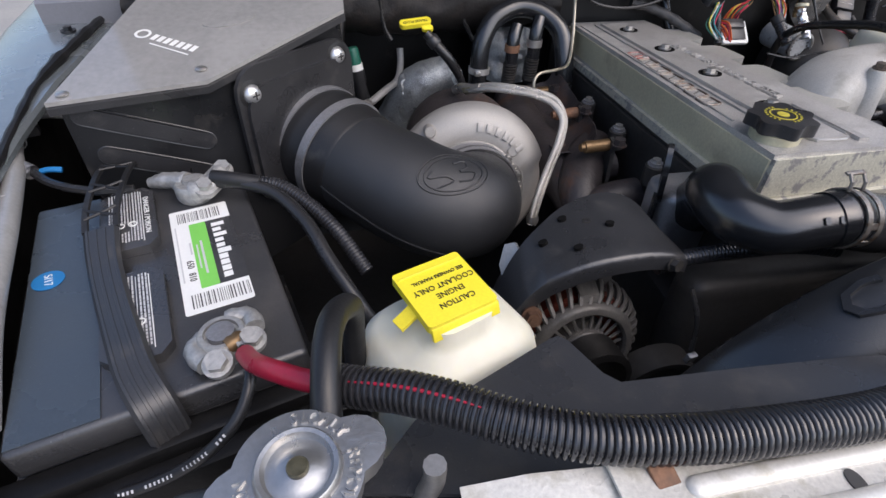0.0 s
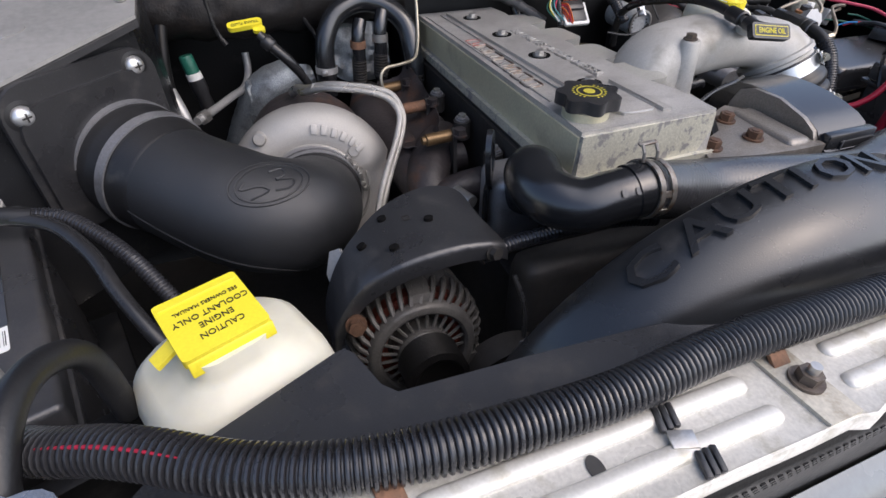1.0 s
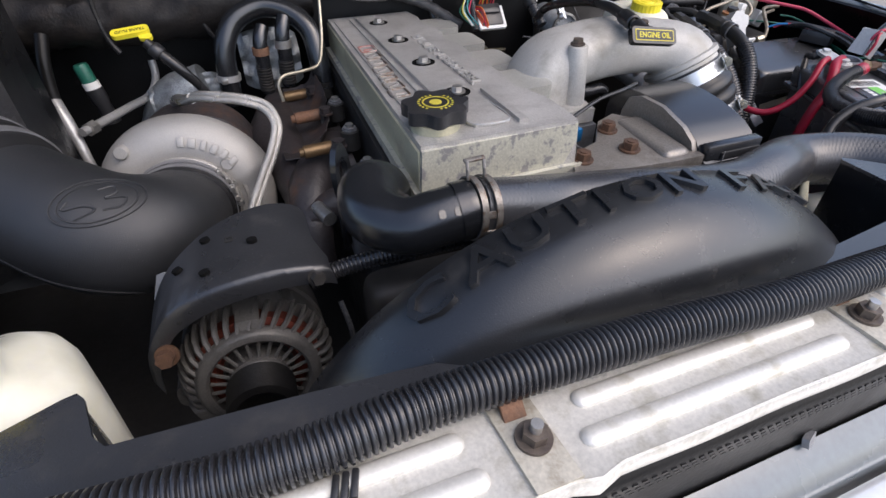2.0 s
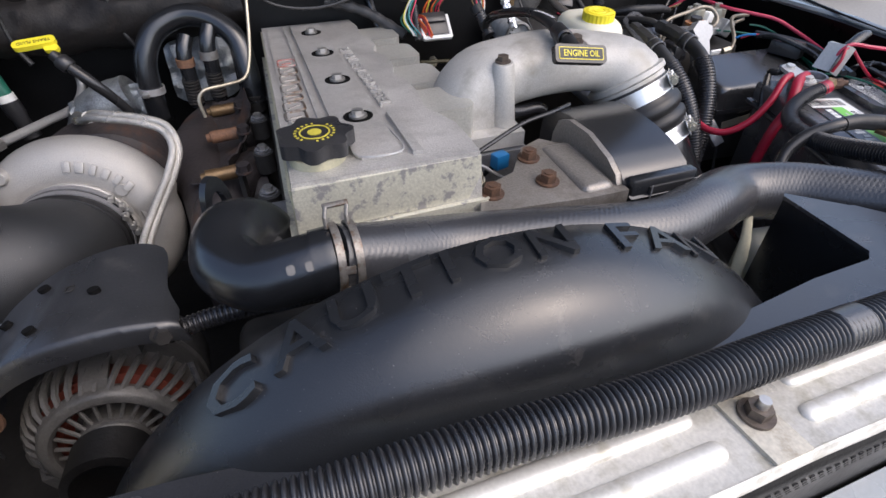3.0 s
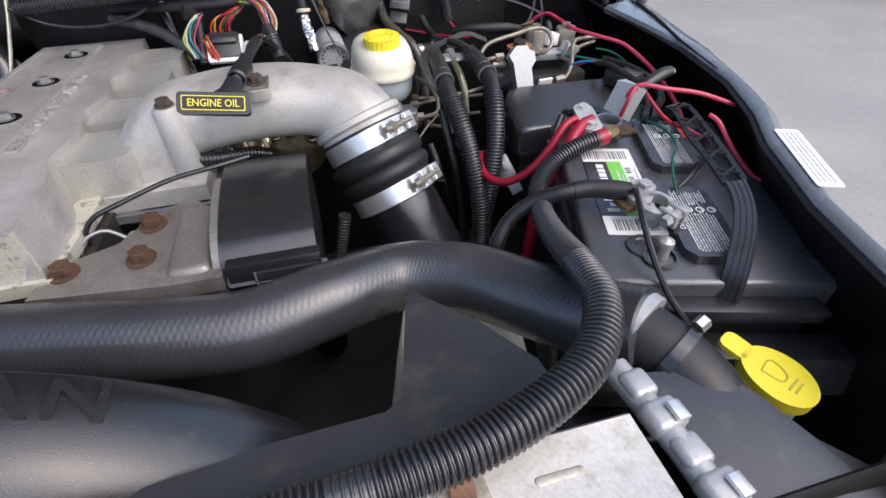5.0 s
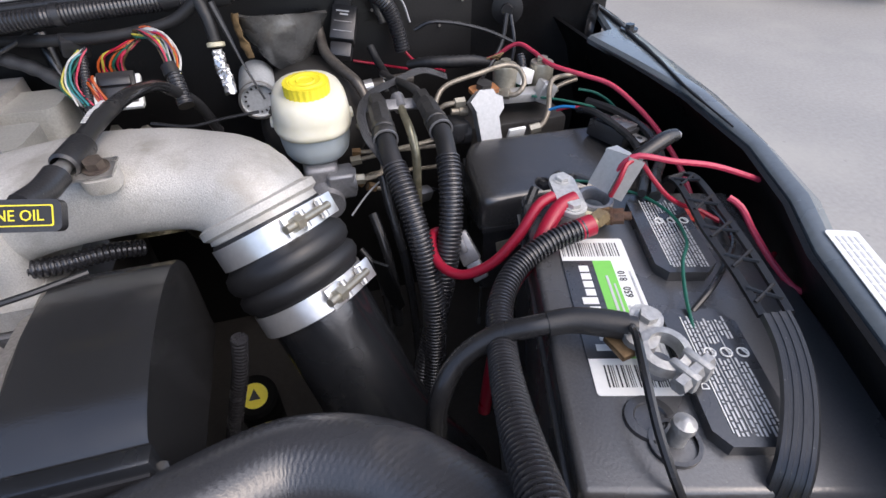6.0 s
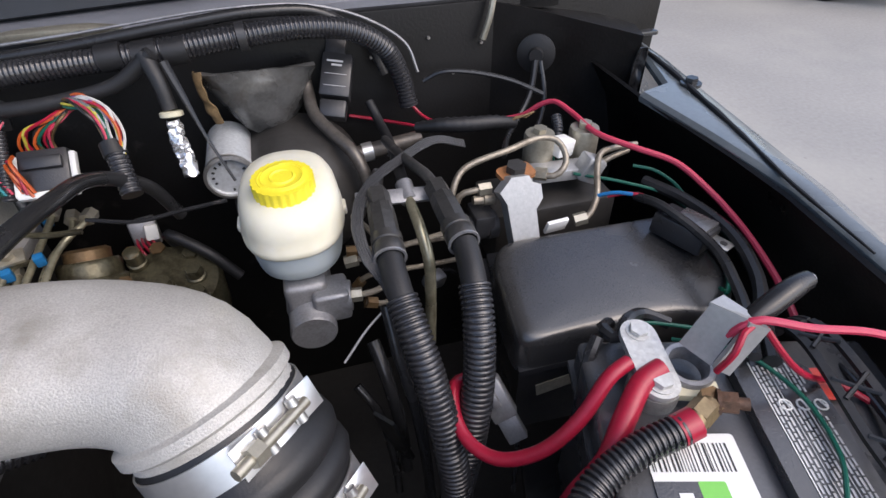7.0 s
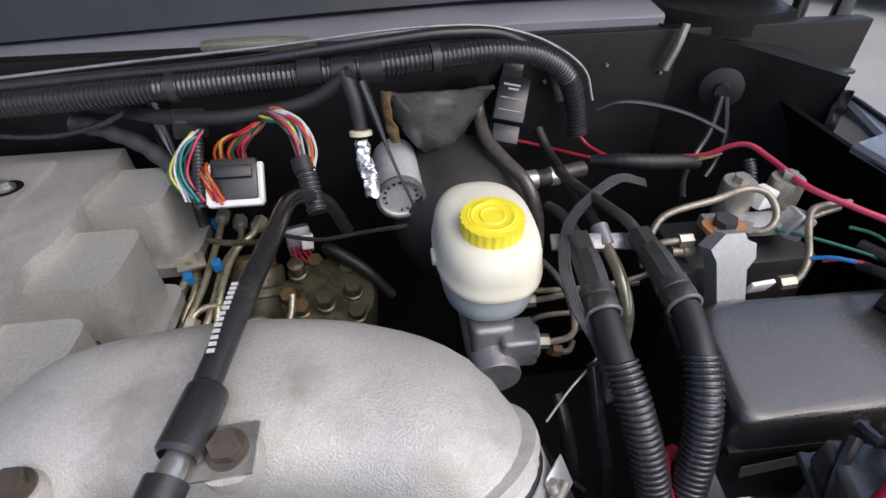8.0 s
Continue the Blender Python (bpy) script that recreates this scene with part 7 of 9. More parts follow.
part("end_cap", prism([(0.322, 1.06), (0.322, 1.124), (0.332, 1.140), (0.350, 1.149), (0.388, 1.157), (0.425, 1.155), (0.445, 1.146), (0.454, 1.126), (0.454, 1.06)], 0.006, Matrix(((0, 0, 1, 0.683), (1, 0, 0, 0), (0, 1, 0, 0), (0, 0, 0, 1))), 0.002), M_BRKT, pb, "round cast end plate")
hb = thing("heater_cover", "satin black cover with a curved top", "cover", (0.73, 0.38, 1.08))
prof_c = [(0.322, 1.05), (0.322, 1.122), (0.3245, 1.132), (0.331, 1.140), (0.343, 1.146), (0.362, 1.151), (0.385, 1.1545), (0.410, 1.1560), (0.436, 1.1550), (0.458, 1.1510), (0.476, 1.1430), (0.488, 1.1300), (0.492, 1.1120), (0.492, 1.05)]
part("cover", prism(prof_c, 0.076, Matrix(((0, 0, 1, 0.689), (1, 0, 0, 0), (0, 1, 0, 0), (0, 0, 0, 1))), 0.009, 4), M_SATIN, hb)
part("front_plate", box((0.074, 0.012, 0.076), pose(0.7305, 0.3215, 1.101), 0.002), M_BLACKMETAL, hb, "glossy black front plate")
part("ledge", prism(rounded(0.080, 0.012, 0.003), 0.004, basis((0.732, 0.320, 1.120), (1, 0, 0), (0, -0.5, 0.86)), 0.001), M_BLACKMETAL, hb)
part("recess", prism([(-0.022, -0.012), (0.030, -0.006), (0.030, 0.012), (-0.022, 0.012)], 0.002, basis((0.735, 0.3156, 1.118), (1, 0, 0), (0, -1, 0)), 0.0006), M_PLASTIC, hb)
part("mark", bars([(0.0, -0.010, 0.04, 0.0016), (-0.020, 0.0, 0.0016, 0.02)], basis((0.735, 0.3135, 1.122), (1, 0, 0), (0, -1, 0)), 0.0006), M_GREYMETAL, hb, "pale outline on the recess")
# wires and small sensors round the bracket
solo("black_wire", tube([(0.562, 0.424, 1.094), (0.560, 0.420, 1.115), (0.572, 0.42, 1.135), (0.60, 0.43, 1.143), (0.64, 0.445, 1.150), (0.68, 0.455, 1.152), (0.71, 0.47, 1.150)], 0.0024, 8), M_WIREBLK, "thin black wire looping over the bracket", "wire")
solo("grey_wire", tube([(0.555, 0.40, 1.105), (0.562, 0.412, 1.120), (0.578, 0.42, 1.122), (0.595, 0.418, 1.110), (0.61, 0.415, 1.10)], 0.0020, 10), M_GREYMETAL, "short pale grey wire behind the valve cover", "wire")
bs = thing("blue_connector", "small blue connector behind the bracket", "connector", (0.62, 0.46, 1.09))
part("plug", box((0.018, 0.014, 0.018), pose(0.620, 0.458, 1.100, 0, 0, 15), 0.0015), M_BLUE, bs)
part("wire", tube([(0.62, 0.46, 1.095), (0.61, 0.47, 1.08), (0.60, 0.48, 1.06)], 0.003, 8), M_WIREBLK, bs)
ys = thing("brass_sensor", "small brass sensor with a yellow band", "sensor", (0.562, 0.424, 1.08))
part("body", lathe([(0.006, -0.02), (0.006, 0.0), (0.0045, 0.002), (0.0045, 0.012), (0, 0.012)], (0.562, 0.424, 1.088), (0, 0, 1), 12), M_BRASS, ys)
part("boss", lathe([(0.008, 0.0), (0.008, 0.012), (0.005, 0.014), (0.005, 0.024), (0.0, 0.024)], (0.592, 0.452, 1.075), (-0.2, -0.4, 1), 14), M_TINPLATE, ys)
solo("small_loom", ribbed([(0.648, 0.505, 1.135), (0.67, 0.515, 1.128), (0.70, 0.53, 1.122), (0.72, 0.545, 1.11)], 0.0075, 0.004, 0.14, 12), M_LOOM, "black corrugated loom under the intake horn", "loom", angle=60)
dk = thing("engine_oil_dipstick", "black engine oil dipstick with a rectangular yellow-print tag", "dipstick", (0.70, 0.45, 1.2))
TGM = basis((0.6985, 0.447, 1.2165), (0.985, -0.02, -0.16), (0.02, -0.80, 0.60))
part("tag", prism(rounded(0.060, 0.019, 0.004), 0.008, TGM @ Matrix.Translation((0, 0, -0.006)), 0.0015), M_PLASTIC, dk)
part("border", prism(rounded(0.052, 0.0125, 0.001, 3), 0.0005, TGM @ Matrix.Translation((0, 0, 0.002)), 0), M_YELLOW, dk, "yellow border")
part("field", prism(rounded(0.0505, 0.011, 0.001, 3), 0.0005, TGM @ Matrix.Translation((0, 0, 0.0022)), 0), M_INK, dk)
part("lettering", lettering("ENGINE OIL", 0.0092, 0.0004, TGM @ Matrix.Translation((0, -0.0003, 0.0029)), squeeze=0.86), M_YELLOW, dk, "yellow words ENGINE OIL")
part("neck", tube([(0.703, 0.458, 1.216), (0.708, 0.478, 1.212), (0.712, 0.495, 1.213)], [0.0075, 0.0085, 0.009], 12), M_PLASTIC, dk)
part("ferrule", lathe([(0.0058, -0.006), (0.0058, 0.008), (0.0050, 0.012), (0.0050, 0.020)], (0.7115, 0.492, 1.2135), (0.18, 0.96, 0.02), 16), M_STEEL, dk, "bright steel ferrule")
part("collar", lathe([(0.0078, 0.012), (0.0096, 0.014), (0.0094, 0.042), (0.0082, 0.044), (0.0064, 0.045)], (0.7115, 0.492, 1.2135), (0.18, 0.96, 0.02), 20), M_PLASTIC, dk, "black plastic collar")
part("hose", tube([(0.716, 0.520, 1.2145), (0.723, 0.57, 1.216), (0.728, 0.62, 1.211), (0.729, 0.68, 1.196), (0.728, 0.735, 1.178), (0.734, 0.775, 1.155), (0.748, 0.805, 1.125), (0.76, 0.82, 1.08)], 0.0064, 14), M_WIREBLK, dk, "black sleeve with faint print")
bm = None
for k in range(13):
    bm = bars([(0, 0, 0.0022, 0.0034)], basis((0.7205 + 0.0009 * (k > 6), 0.548 + 0.0040 * k, 1.2246 - 0.00003 * k * k), (0, 1, 0), (0, 0, 1)), 0.0004, bm)
part("print", bm, M_INKGREY, dk, "faint white print")

# ---- fuel injection pump and lines in the well ----
fpu = thing("injection_pump", "dirty yellowish cast injection pump with steel fittings", "pump", (0.70, 0.80, 0.95))
part("barrel", lathe([(0.0, -0.06), (0.030, -0.06), (0.030, -0.03), (0.034, -0.028), (0.034, -0.020), (0.030, -0.018), (0.030, 0.0), (0.034, 0.002), (0.034, 0.010), (0.030, 0.012), (0.030, 0.026), (0.027, 0.030), (0.0, 0.031)], (0.658, 0.800, 1.020), (0.0, 0.55, 0.83), 32), M_OLIVE, fpu, "drab ringed pump barrel")
part("cap_ring", lathe([(0.022, 0.030), (0.022, 0.040), (0.018, 0.043), (0.0, 0.043)], (0.658, 0.800, 1.020), (0.0, 0.55, 0.83), 24), M_BRASS, fpu, "tarnished brass end cap")
part("head", lathe([(0.0, -0.05), (0.050, -0.05), (0.052, 0.0), (0.048, 0.006), (0.030, 0.010), (0.0, 0.010)], (0.732, 0.792, 1.012), (0.05, -0.25, 0.95), 36), M_OLIVE, fpu, "drab cast pump head")
for x, y, z, tall in ((0.701, 0.815, 1.030, 0.024), (0.731, 0.774, 1.020, 0.020), (0.759, 0.790, 1.018, 0.020), (0.716, 0.842, 1.016, 0.016), (0.752, 0.826, 1.014, 0.018), (0.706, 0.772, 1.016, 0.016), (0.762, 0.764, 1.010, 0.016), (0.692, 0.790, 1.014, 0.02)):
    dv = part("delivery_valve", lathe([(0.0105, -0.012), (0.0105, 0.006), (0.0085, 0.007), (0.0085, tall - 0.002), (0.006, tall), (0.0, tall)], (x, y, z), (0.05, -0.3, 0.95), 18), M_OLIVE, fpu)
    part("nut", hexhead((x + 0.001, y - 0.0045, z + tall * 0.6), (0.05, -0.3, 0.95), 0.0085, 0.008), M_BRASS if x < 0.72 else M_OLIVE, dv)
plg = part("plug", box((0.030, 0.024, 0.034), pose(0.693, 0.890, 1.020, -25, 0, 15), 0.004), M_GREYMETAL, fpu, "grey plug with red wires")
part("latch", box((0.014, 0.010, 0.018), pose(0.706, 0.872, 1.030, -25, 10, 15), 0.002), M_LABEL, plg, "pale latch")
for k in range(4):
    part("wire", tube([(0.686 + 0.005 * k, 0.876, 1.020), (0.692 + 0.006 * k, 0.858, 1.022), (0.702 + 0.008 * k, 0.846, 1.010), (0.72 + 0.006 * k, 0.84, 0.99)], 0.0016, 6), M_RED, plg)
solo("grey_hose", tube([(0.737, 0.842, 1.028), (0.733, 0.838, 1.044), (0.738, 0.830, 1.050), (0.752, 0.822, 1.044), (0.775, 0.81, 1.03), (0.80, 0.80, 1.0)], 0.0062, 10), M_RUBBER, "short black hose hooked beside the pump", "hose")
lines = [
    [(0.5585, 0.823, 1.066), (0.573, 0.836, 1.068), (0.588, 0.843, 1.066), (0.598, 0.826, 1.064), (0.601, 0.790, 1.060), (0.592, 0.752, 1.050), (0.560, 0.715, 1.040)],
    [(0.640, 0.872, 1.070), (0.645, 0.838, 1.066), (0.634, 0.808, 1.062), (0.631, 0.762, 1.056), (0.626, 0.732, 1.046), (0.612, 0.71, 1.02)],
    [(0.622, 0.880, 1.074), (0.624, 0.850, 1.073), (0.624, 0.812, 1.070), (0.6185, 0.764, 1.060), (0.606, 0.722, 1.048), (0.594, 0.70, 1.03)],
    [(0.612, 0.728, 1.046), (0.616, 0.745, 1.054), (0.632, 0.752, 1.056), (0.652, 0.744, 1.052), (0.666, 0.725, 1.040), (0.67, 0.70, 1.02)],
    [(0.668, 0.852, 1.080), (0.664, 0.832, 1.080), (0.648, 0.812, 1.074), (0.641, 0.786, 1.068), (0.637, 0.752, 1.056), (0.634, 0.72, 1.03)],
    [(0.605, 0.795, 1.064), (0.612, 0.772, 1.060), (0.604, 0.742, 1.048), (0.606, 0.722, 1.038), (0.625, 0.712, 1.036), (0.650, 0.714, 1.034)],
    [(0.566, 0.700, 1.058), (0.580, 0.722, 1.062), (0.600, 0.752, 1.066), (0.608, 0.785, 1.072), (0.612, 0.800, 1.066), (0.610, 0.83, 1.04)],
    [(0.655, 0.725, 1.044), (0.672, 0.735, 1.050), (0.690, 0.728, 1.046), (0.700, 0.705, 1.03)],
    [(0.690, 0.735, 1.020), (0.700, 0.752, 1.034), (0.702, 0.768, 1.046)],
]
for pts in lines:
    ln = thing("injector_line", "bent zinc-plated steel injector line", "fuel line", pts[0], group="injector lines")
    part("line", tube(pts, 0.0034, 10), M_FUELLINE, ln)
    part("nut", hexhead(pts[0], tuple(Vector(pts[1]) - Vector(pts[0])), 0.0075, 0.014), M_TINPLATE, ln)
lc = thing("line_clamp", "zinc clamp plate with blue rubber blocks on the lines", "clamp", (0.611, 0.788, 1.07))
part("plate", box((0.026, 0.018, 0.004), pose(0.611, 0.788, 1.082, 12, 0, 20), 0.001), M_TINPLATE, lc)
for dx, dy, dz in ((-0.002, -0.012, -0.014), (0.022, 0.002, -0.012), (0.001, 0.087, -0.022), (-0.02, -0.09, -0.04)):
    part("rubber_block", box((0.009, 0.009, 0.012), pose(0.611 + dx, 0.788 + dy, 1.086 + dz, 10, 0, 20), 0.0015), M_BLUE, lc, "bright blue rubber block")
part("bolt", hexhead((0.611, 0.788, 1.084), (0, -0.2, 1), 0.006, 0.005), M_TINPLATE, lc)


# ---- brake master cylinder and reservoir ----
bk = thing("brake_reservoir", "milky brake fluid reservoir with a ribbed yellow cap", "reservoir", (0.880, 0.685, 1.09))


def oval_loft(sections, mtl_rings=36, p=2.6):
    b = bmesh.new()
    rs = []
    for rx, ry, cx, cy, z in sections:
        ring_v = []
        for q in range(mtl_rings):
            a = 2 * math.pi * q / mtl_rings
            ca, sa = math.cos(a), math.sin(a)
            ring_v.append(b.verts.new((cx + rx * math.copysign(abs(ca) ** (2 / p), ca), cy + ry * math.copysign(abs(sa) ** (2 / p), sa), z)))
        rs.append(ring_v)
    for u, w in zip(rs, rs[1:]):
        for i in range(mtl_rings):
            b.faces.new((u[i], u[(i + 1) % mtl_rings], w[(i + 1) % mtl_rings], w[i]))
    b.faces.new(rs[0][::-1])
    b.faces.new(rs[-1])
    return b


RB = (0.8798, 0.7065)
part("upper_body", oval_loft([(a * 0.0428, a * 0.0640, RB[0], RB[1] - 0.003 * (1 - a), z) for a, z in ((0.94, 1.1335), (0.985, 1.1342), (1.0, 1.1362), (1.0, 1.1405), (0.975, 1.1425), (0.965, 1.150), (0.93, 1.159), (0.86, 1.1655), (0.76, 1.1695), (0.60, 1.1715), (0.40, 1.1720))], 44, 2.5), M_WHITEPL, bk, angle=60)
part("lower_body", oval_loft([(a * 0.0428, a * 0.0640, RB[0], RB[1], z) for a, z in ((0.55, 1.098), (0.76, 1.101), (0.86, 1.1075), (0.90, 1.117), (0.93, 1.1340))], 44, 2.5), M_RESLOW, bk, "bluish lower half holding fluid", angle=60)
for s_ in (-1, 1):
    part("side_tab", box((0.005, 0.016, 0.007), pose(RB[0] + s_ * 0.0425, 0.700, 1.1375), 0.0015), M_WHITEPL, bk)
gear = []
for k in range(96):
    a = 2 * math.pi * k / 96
    r = 0.0232 + (0.0008 if (k // 2) % 2 else 0)
    gear.append((r * math.cos(a), r * math.sin(a)))
CAPR = basis((0.8795, 0.686, 1.1715), (1, 0, 0), (0.0, -0.06, 1))
cap_r = part("cap", prism(gear, 0.012, CAPR, 0.0006, 1), M_YELLOW, bk, "bright yellow ribbed screw cap")
part("cap_top", lathe([(0.0, 0.0002), (0.008, 0.0002), (0.009, 0.0012), (0.010, 0.0002), (0.015, 0.0002), (0.016, 0.0010), (0.017, 0.0002), (0.0215, 0.0002)], CAPR @ Vector((0, 0, 0.0122)), (0, -0.06, 1), 36), M_YELLOW, cap_r)
for k in range(3):
    a0 = radians(25 + 120 * k)
    part("cap_print", tube([tuple(CAPR @ Vector((0.0185 * math.cos(a0 + 0.24 * q), 0.0185 * math.sin(a0 + 0.24 * q), 0.0124))) for q in range(6)], 0.0007, 6, 0.002), M_YELLOW, cap_r)
mc = thing("master_cylinder", "grey machined brake master cylinder", "master cylinder", (0.88, 0.66, 1.05))
part("bore", lathe([(0.0, 0.0), (0.0185, 0.0), (0.0195, 0.002), (0.0195, 0.028), (0.021, 0.030), (0.021, 0.15), (0.0, 0.15)], (0.879, 0.630, 1.063), (0.0, 1.0, 0.06), 36), M_GREYMETAL, mc)
part("saddle", box((0.036, 0.075, 0.035), pose(0.879, 0.685, 1.083), 0.006, 3), M_GREYMETAL, mc)
part("port", lathe([(0.0, 0.0), (0.013, 0.0), (0.014, 0.003), (0.014, 0.02), (0.0, 0.02)], (0.915, 0.650, 1.080), (-1, 0.1, 0), 24), M_GREYMETAL, mc)
part("port_block", box((0.03, 0.03, 0.03), pose(0.898, 0.652, 1.079), 0.004, 3), M_GREYMETAL, mc)
for pts in ([(0.912, 0.650, 1.080), (0.928, 0.648, 1.080), (0.944, 0.650, 1.084), (0.948, 0.664, 1.092), (0.945, 0.70, 1.10), (0.93, 0.73, 1.105)], [(0.915, 0.70, 1.075), (0.935, 0.698, 1.078), (0.97, 0.70, 1.082), (1.02, 0.705, 1.085), (1.05, 0.71, 1.09)]):
    bl_ = thing("brake_line", "bent steel brake line", "brake line", pts[0], group="brake lines")
    part("line", tube(pts, 0.0028, 8), M_BRAKELINE, bl_)
    part("nut", hexhead(pts[0], tuple(Vector(pts[1]) - Vector(pts[0])), 0.0062, 0.012), M_TINPLATE, bl_)
# booster hoses
for t0, t1, t2, lo, back in (((0.951, 0.690, 1.151), (0.9495, 0.655, 1.147), (0.9475, 0.6185, 1.1395), [(0.9475, 0.605, 1.1355), (0.9485, 0.586, 1.128), (0.953, 0.560, 1.109), (0.958, 0.535, 1.080), (0.962, 0.515, 1.045), (0.964, 0.503, 1.01), (0.961, 0.492, 0.96), (0.952, 0.475, 0.90), (0.94, 0.455, 0.84)], [(0.955, 0.715, 1.143), (0.962, 0.76, 1.125), (0.965, 0.80, 1.105)]),
                             ((1.002, 0.690, 1.149), (1.003, 0.655, 1.148), (1.005, 0.6165, 1.1425), [(1.0045, 0.604, 1.139), (1.002, 0.582, 1.131), (0.999, 0.562, 1.115), (0.993, 0.540, 1.083), (0.983, 0.522, 1.045), (0.970, 0.508, 1.0), (0.955, 0.498, 0.95), (0.935, 0.48, 0.88)], [(0.998, 0.705, 1.152), (0.992, 0.73, 1.149), (0.986, 0.78, 1.137), (0.982, 0.83, 1.126)])):
    hz_ = thing("power_brake_hose", "black pressure hose with crimped fitting and corrugated sleeve", "hose", t1, group="power brake hoses")
    a_, b_ = Vector(t1), Vector(t2)
    dd = (b_ - a_).normalized()
    part("hex", tube([t0, tuple(Vector(t0).lerp(a_, 0.7))], 0.0104, 6, 0.03), M_NUTDARK, hz_, "dark hex fitting", smooth=False)
    part("crimp", tube([tuple(Vector(t0).lerp(a_, 0.55)), t1, tuple(a_.lerp(b_, 0.55))], [0.0108, 0.0116, 0.0110], 8, 0.01), M_NUTDARK, hz_, "dark crimped collar", smooth=False)
    part("ferrule", lathe([(0.0106, -0.022), (0.0124, -0.021), (0.0124, -0.014), (0.0114, -0.013), (0.0126, -0.011), (0.0126, -0.003), (0.0116, 0.0)], b_, tuple(dd), 22), M_NUTDARK, hz_)
    part("ring", lathe([(0.0112, -0.0008), (0.0130, -0.0008), (0.0130, 0.0010), (0.0112, 0.0010)], b_, tuple(dd), 22), M_GREYMETAL, hz_, "bright crimp edge")
    part("hose", tube([t2] + lo, 0.0100, 14), M_RUBBER, hz_)
    part("sleeve", ribbed(lo[1:], 0.0122, 0.0040, 0.15, 16), M_LOOM, hz_, "black corrugated sleeve", angle=60)
    part("pipe", tube([t0] + back, 0.0050, 10), M_NUTDARK, hz_, "dark steel pipe")
bt = thing("booster_tube", "bent olive steel tube between the hoses", "tube", (0.979, 0.66, 1.13))
part("tube", tube([(0.979, 0.700, 1.137), (0.9795, 0.685, 1.134), (0.981, 0.662, 1.127), (0.983, 0.645, 1.108), (0.981, 0.635, 1.07), (0.978, 0.63, 1.02)], 0.0052, 10), M_FUELLINE, bt)
part("rear_hose", tube([(0.979, 0.703, 1.138), (0.981, 0.74, 1.135), (0.9845, 0.79, 1.129), (0.9868, 0.842, 1.122), (0.984, 0.88, 1.125), (0.978, 0.90, 1.140)], 0.0056, 10), M_RUBBER, bt, "black rubber hose end")
hbk = thing("hose_bracket", "grey strip bracket holding the three fittings", "bracket", (0.975, 0.69, 1.135))
part("strip", box((0.080, 0.014, 0.004), pose(0.973, 0.697, 1.1400, 30, 2, -4), 0.001), M_GREYMETAL, hbk)
part("clip", lathe([(0.0055, -0.01), (0.0078, -0.01), (0.0078, 0.01), (0.0055, 0.01)], (0.979, 0.704, 1.1385), (0.05, -0.9, -0.35), 16), M_GREYMETAL, hbk)
# flat braided sleeve looping over the fittings
fb = thing("braided_sleeve", "flat black braided sleeve looping beside the fittings", "sleeve", (0.95, 0.66, 1.1))
SLV = [(1.0627, 0.7995, 1.1241), (1.0267, 0.7849, 1.1417), (0.9839, 0.7510, 1.1452), (0.9488, 0.7061, 1.1524), (0.9308, 0.6617, 1.1535), (0.9294, 0.6286, 1.1434), (0.9439, 0.6036, 1.1188), (0.9523, 0.5866, 1.0821)]
slv = spline(SLV, 0.012)
for k in range(9):
    run = []
    for i, c in enumerate(slv):
        tg = (slv[min(i + 1, len(slv) - 1)] - slv[max(i - 1, 0)]).normalized()
        across = tg.cross(Vector((0.0, -0.55, 0.83))).normalized()
        run.append(tuple(c + across * (0.00095 * (k - 4)) + Vector((0, 0, 0.0005 * (k % 2)))))
    part("strand", tube(run, 0.00105, 6, 0.003, lambda q: 1 + 0.22 * math.sin(q * 1900)), M_BRAIDBLK, fb)

for pts in ([(0.918, 0.705, 1.084), (0.940, 0.704, 1.082), (0.985, 0.708, 1.076), (1.03, 0.712, 1.072)], [(0.921, 0.700, 1.041), (0.930, 0.700, 1.051), (0.945, 0.700, 1.054), (0.985, 0.702, 1.050), (1.025, 0.706, 1.046)], [(0.926, 0.648, 1.070), (0.942, 0.650, 1.062), (0.955, 0.668, 1.050), (0.965, 0.69, 1.02)]):
    bl_ = thing("brake_line", "dirty bent brake line low behind the hoses", "brake line", pts[0], group="brake lines")
    part("line", tube(pts, 0.0026, 8), M_BRAKELINE, bl_)
    part("nut", hexhead(pts[0], tuple(Vector(pts[1]) - Vector(pts[0])), 0.0055, 0.010), M_BRASS, bl_)
lp = thing("loose_plug", "small dull grey plug low behind the hoses", "connector", (1.0155, 0.765, 0.967))
part("shell", box((0.026, 0.018, 0.020), pose(1.0155, 0.765, 0.967, 15, 10, 25), 0.004), M_GREYMETAL, lp)
part("lead", tube([(1.022, 0.775, 0.965), (1.04, 0.79, 0.955), (1.06, 0.80, 0.93)], 0.0035, 8), M_WIREBLK, lp)
for pts, r in (([(0.938, 0.600, 1.110), (0.940, 0.580, 1.080), (0.946, 0.560, 1.040), (0.950, 0.545, 0.98), (0.950, 0.53, 0.90)], 0.0048), ([(0.925, 0.62, 1.05), (0.930, 0.60, 1.03), (0.935, 0.58, 0.99), (0.936, 0.57, 0.92)], 0.0060), ([(0.905, 0.60, 1.02), (0.918, 0.585, 1.00), (0.925, 0.57, 0.95), (0.925, 0.56, 0.90)], 0.0040)):
    solo("black_cable", tube(pts, r, 10), M_WIREBLK, "black cable dropping beside the corrugated hose", "cable")
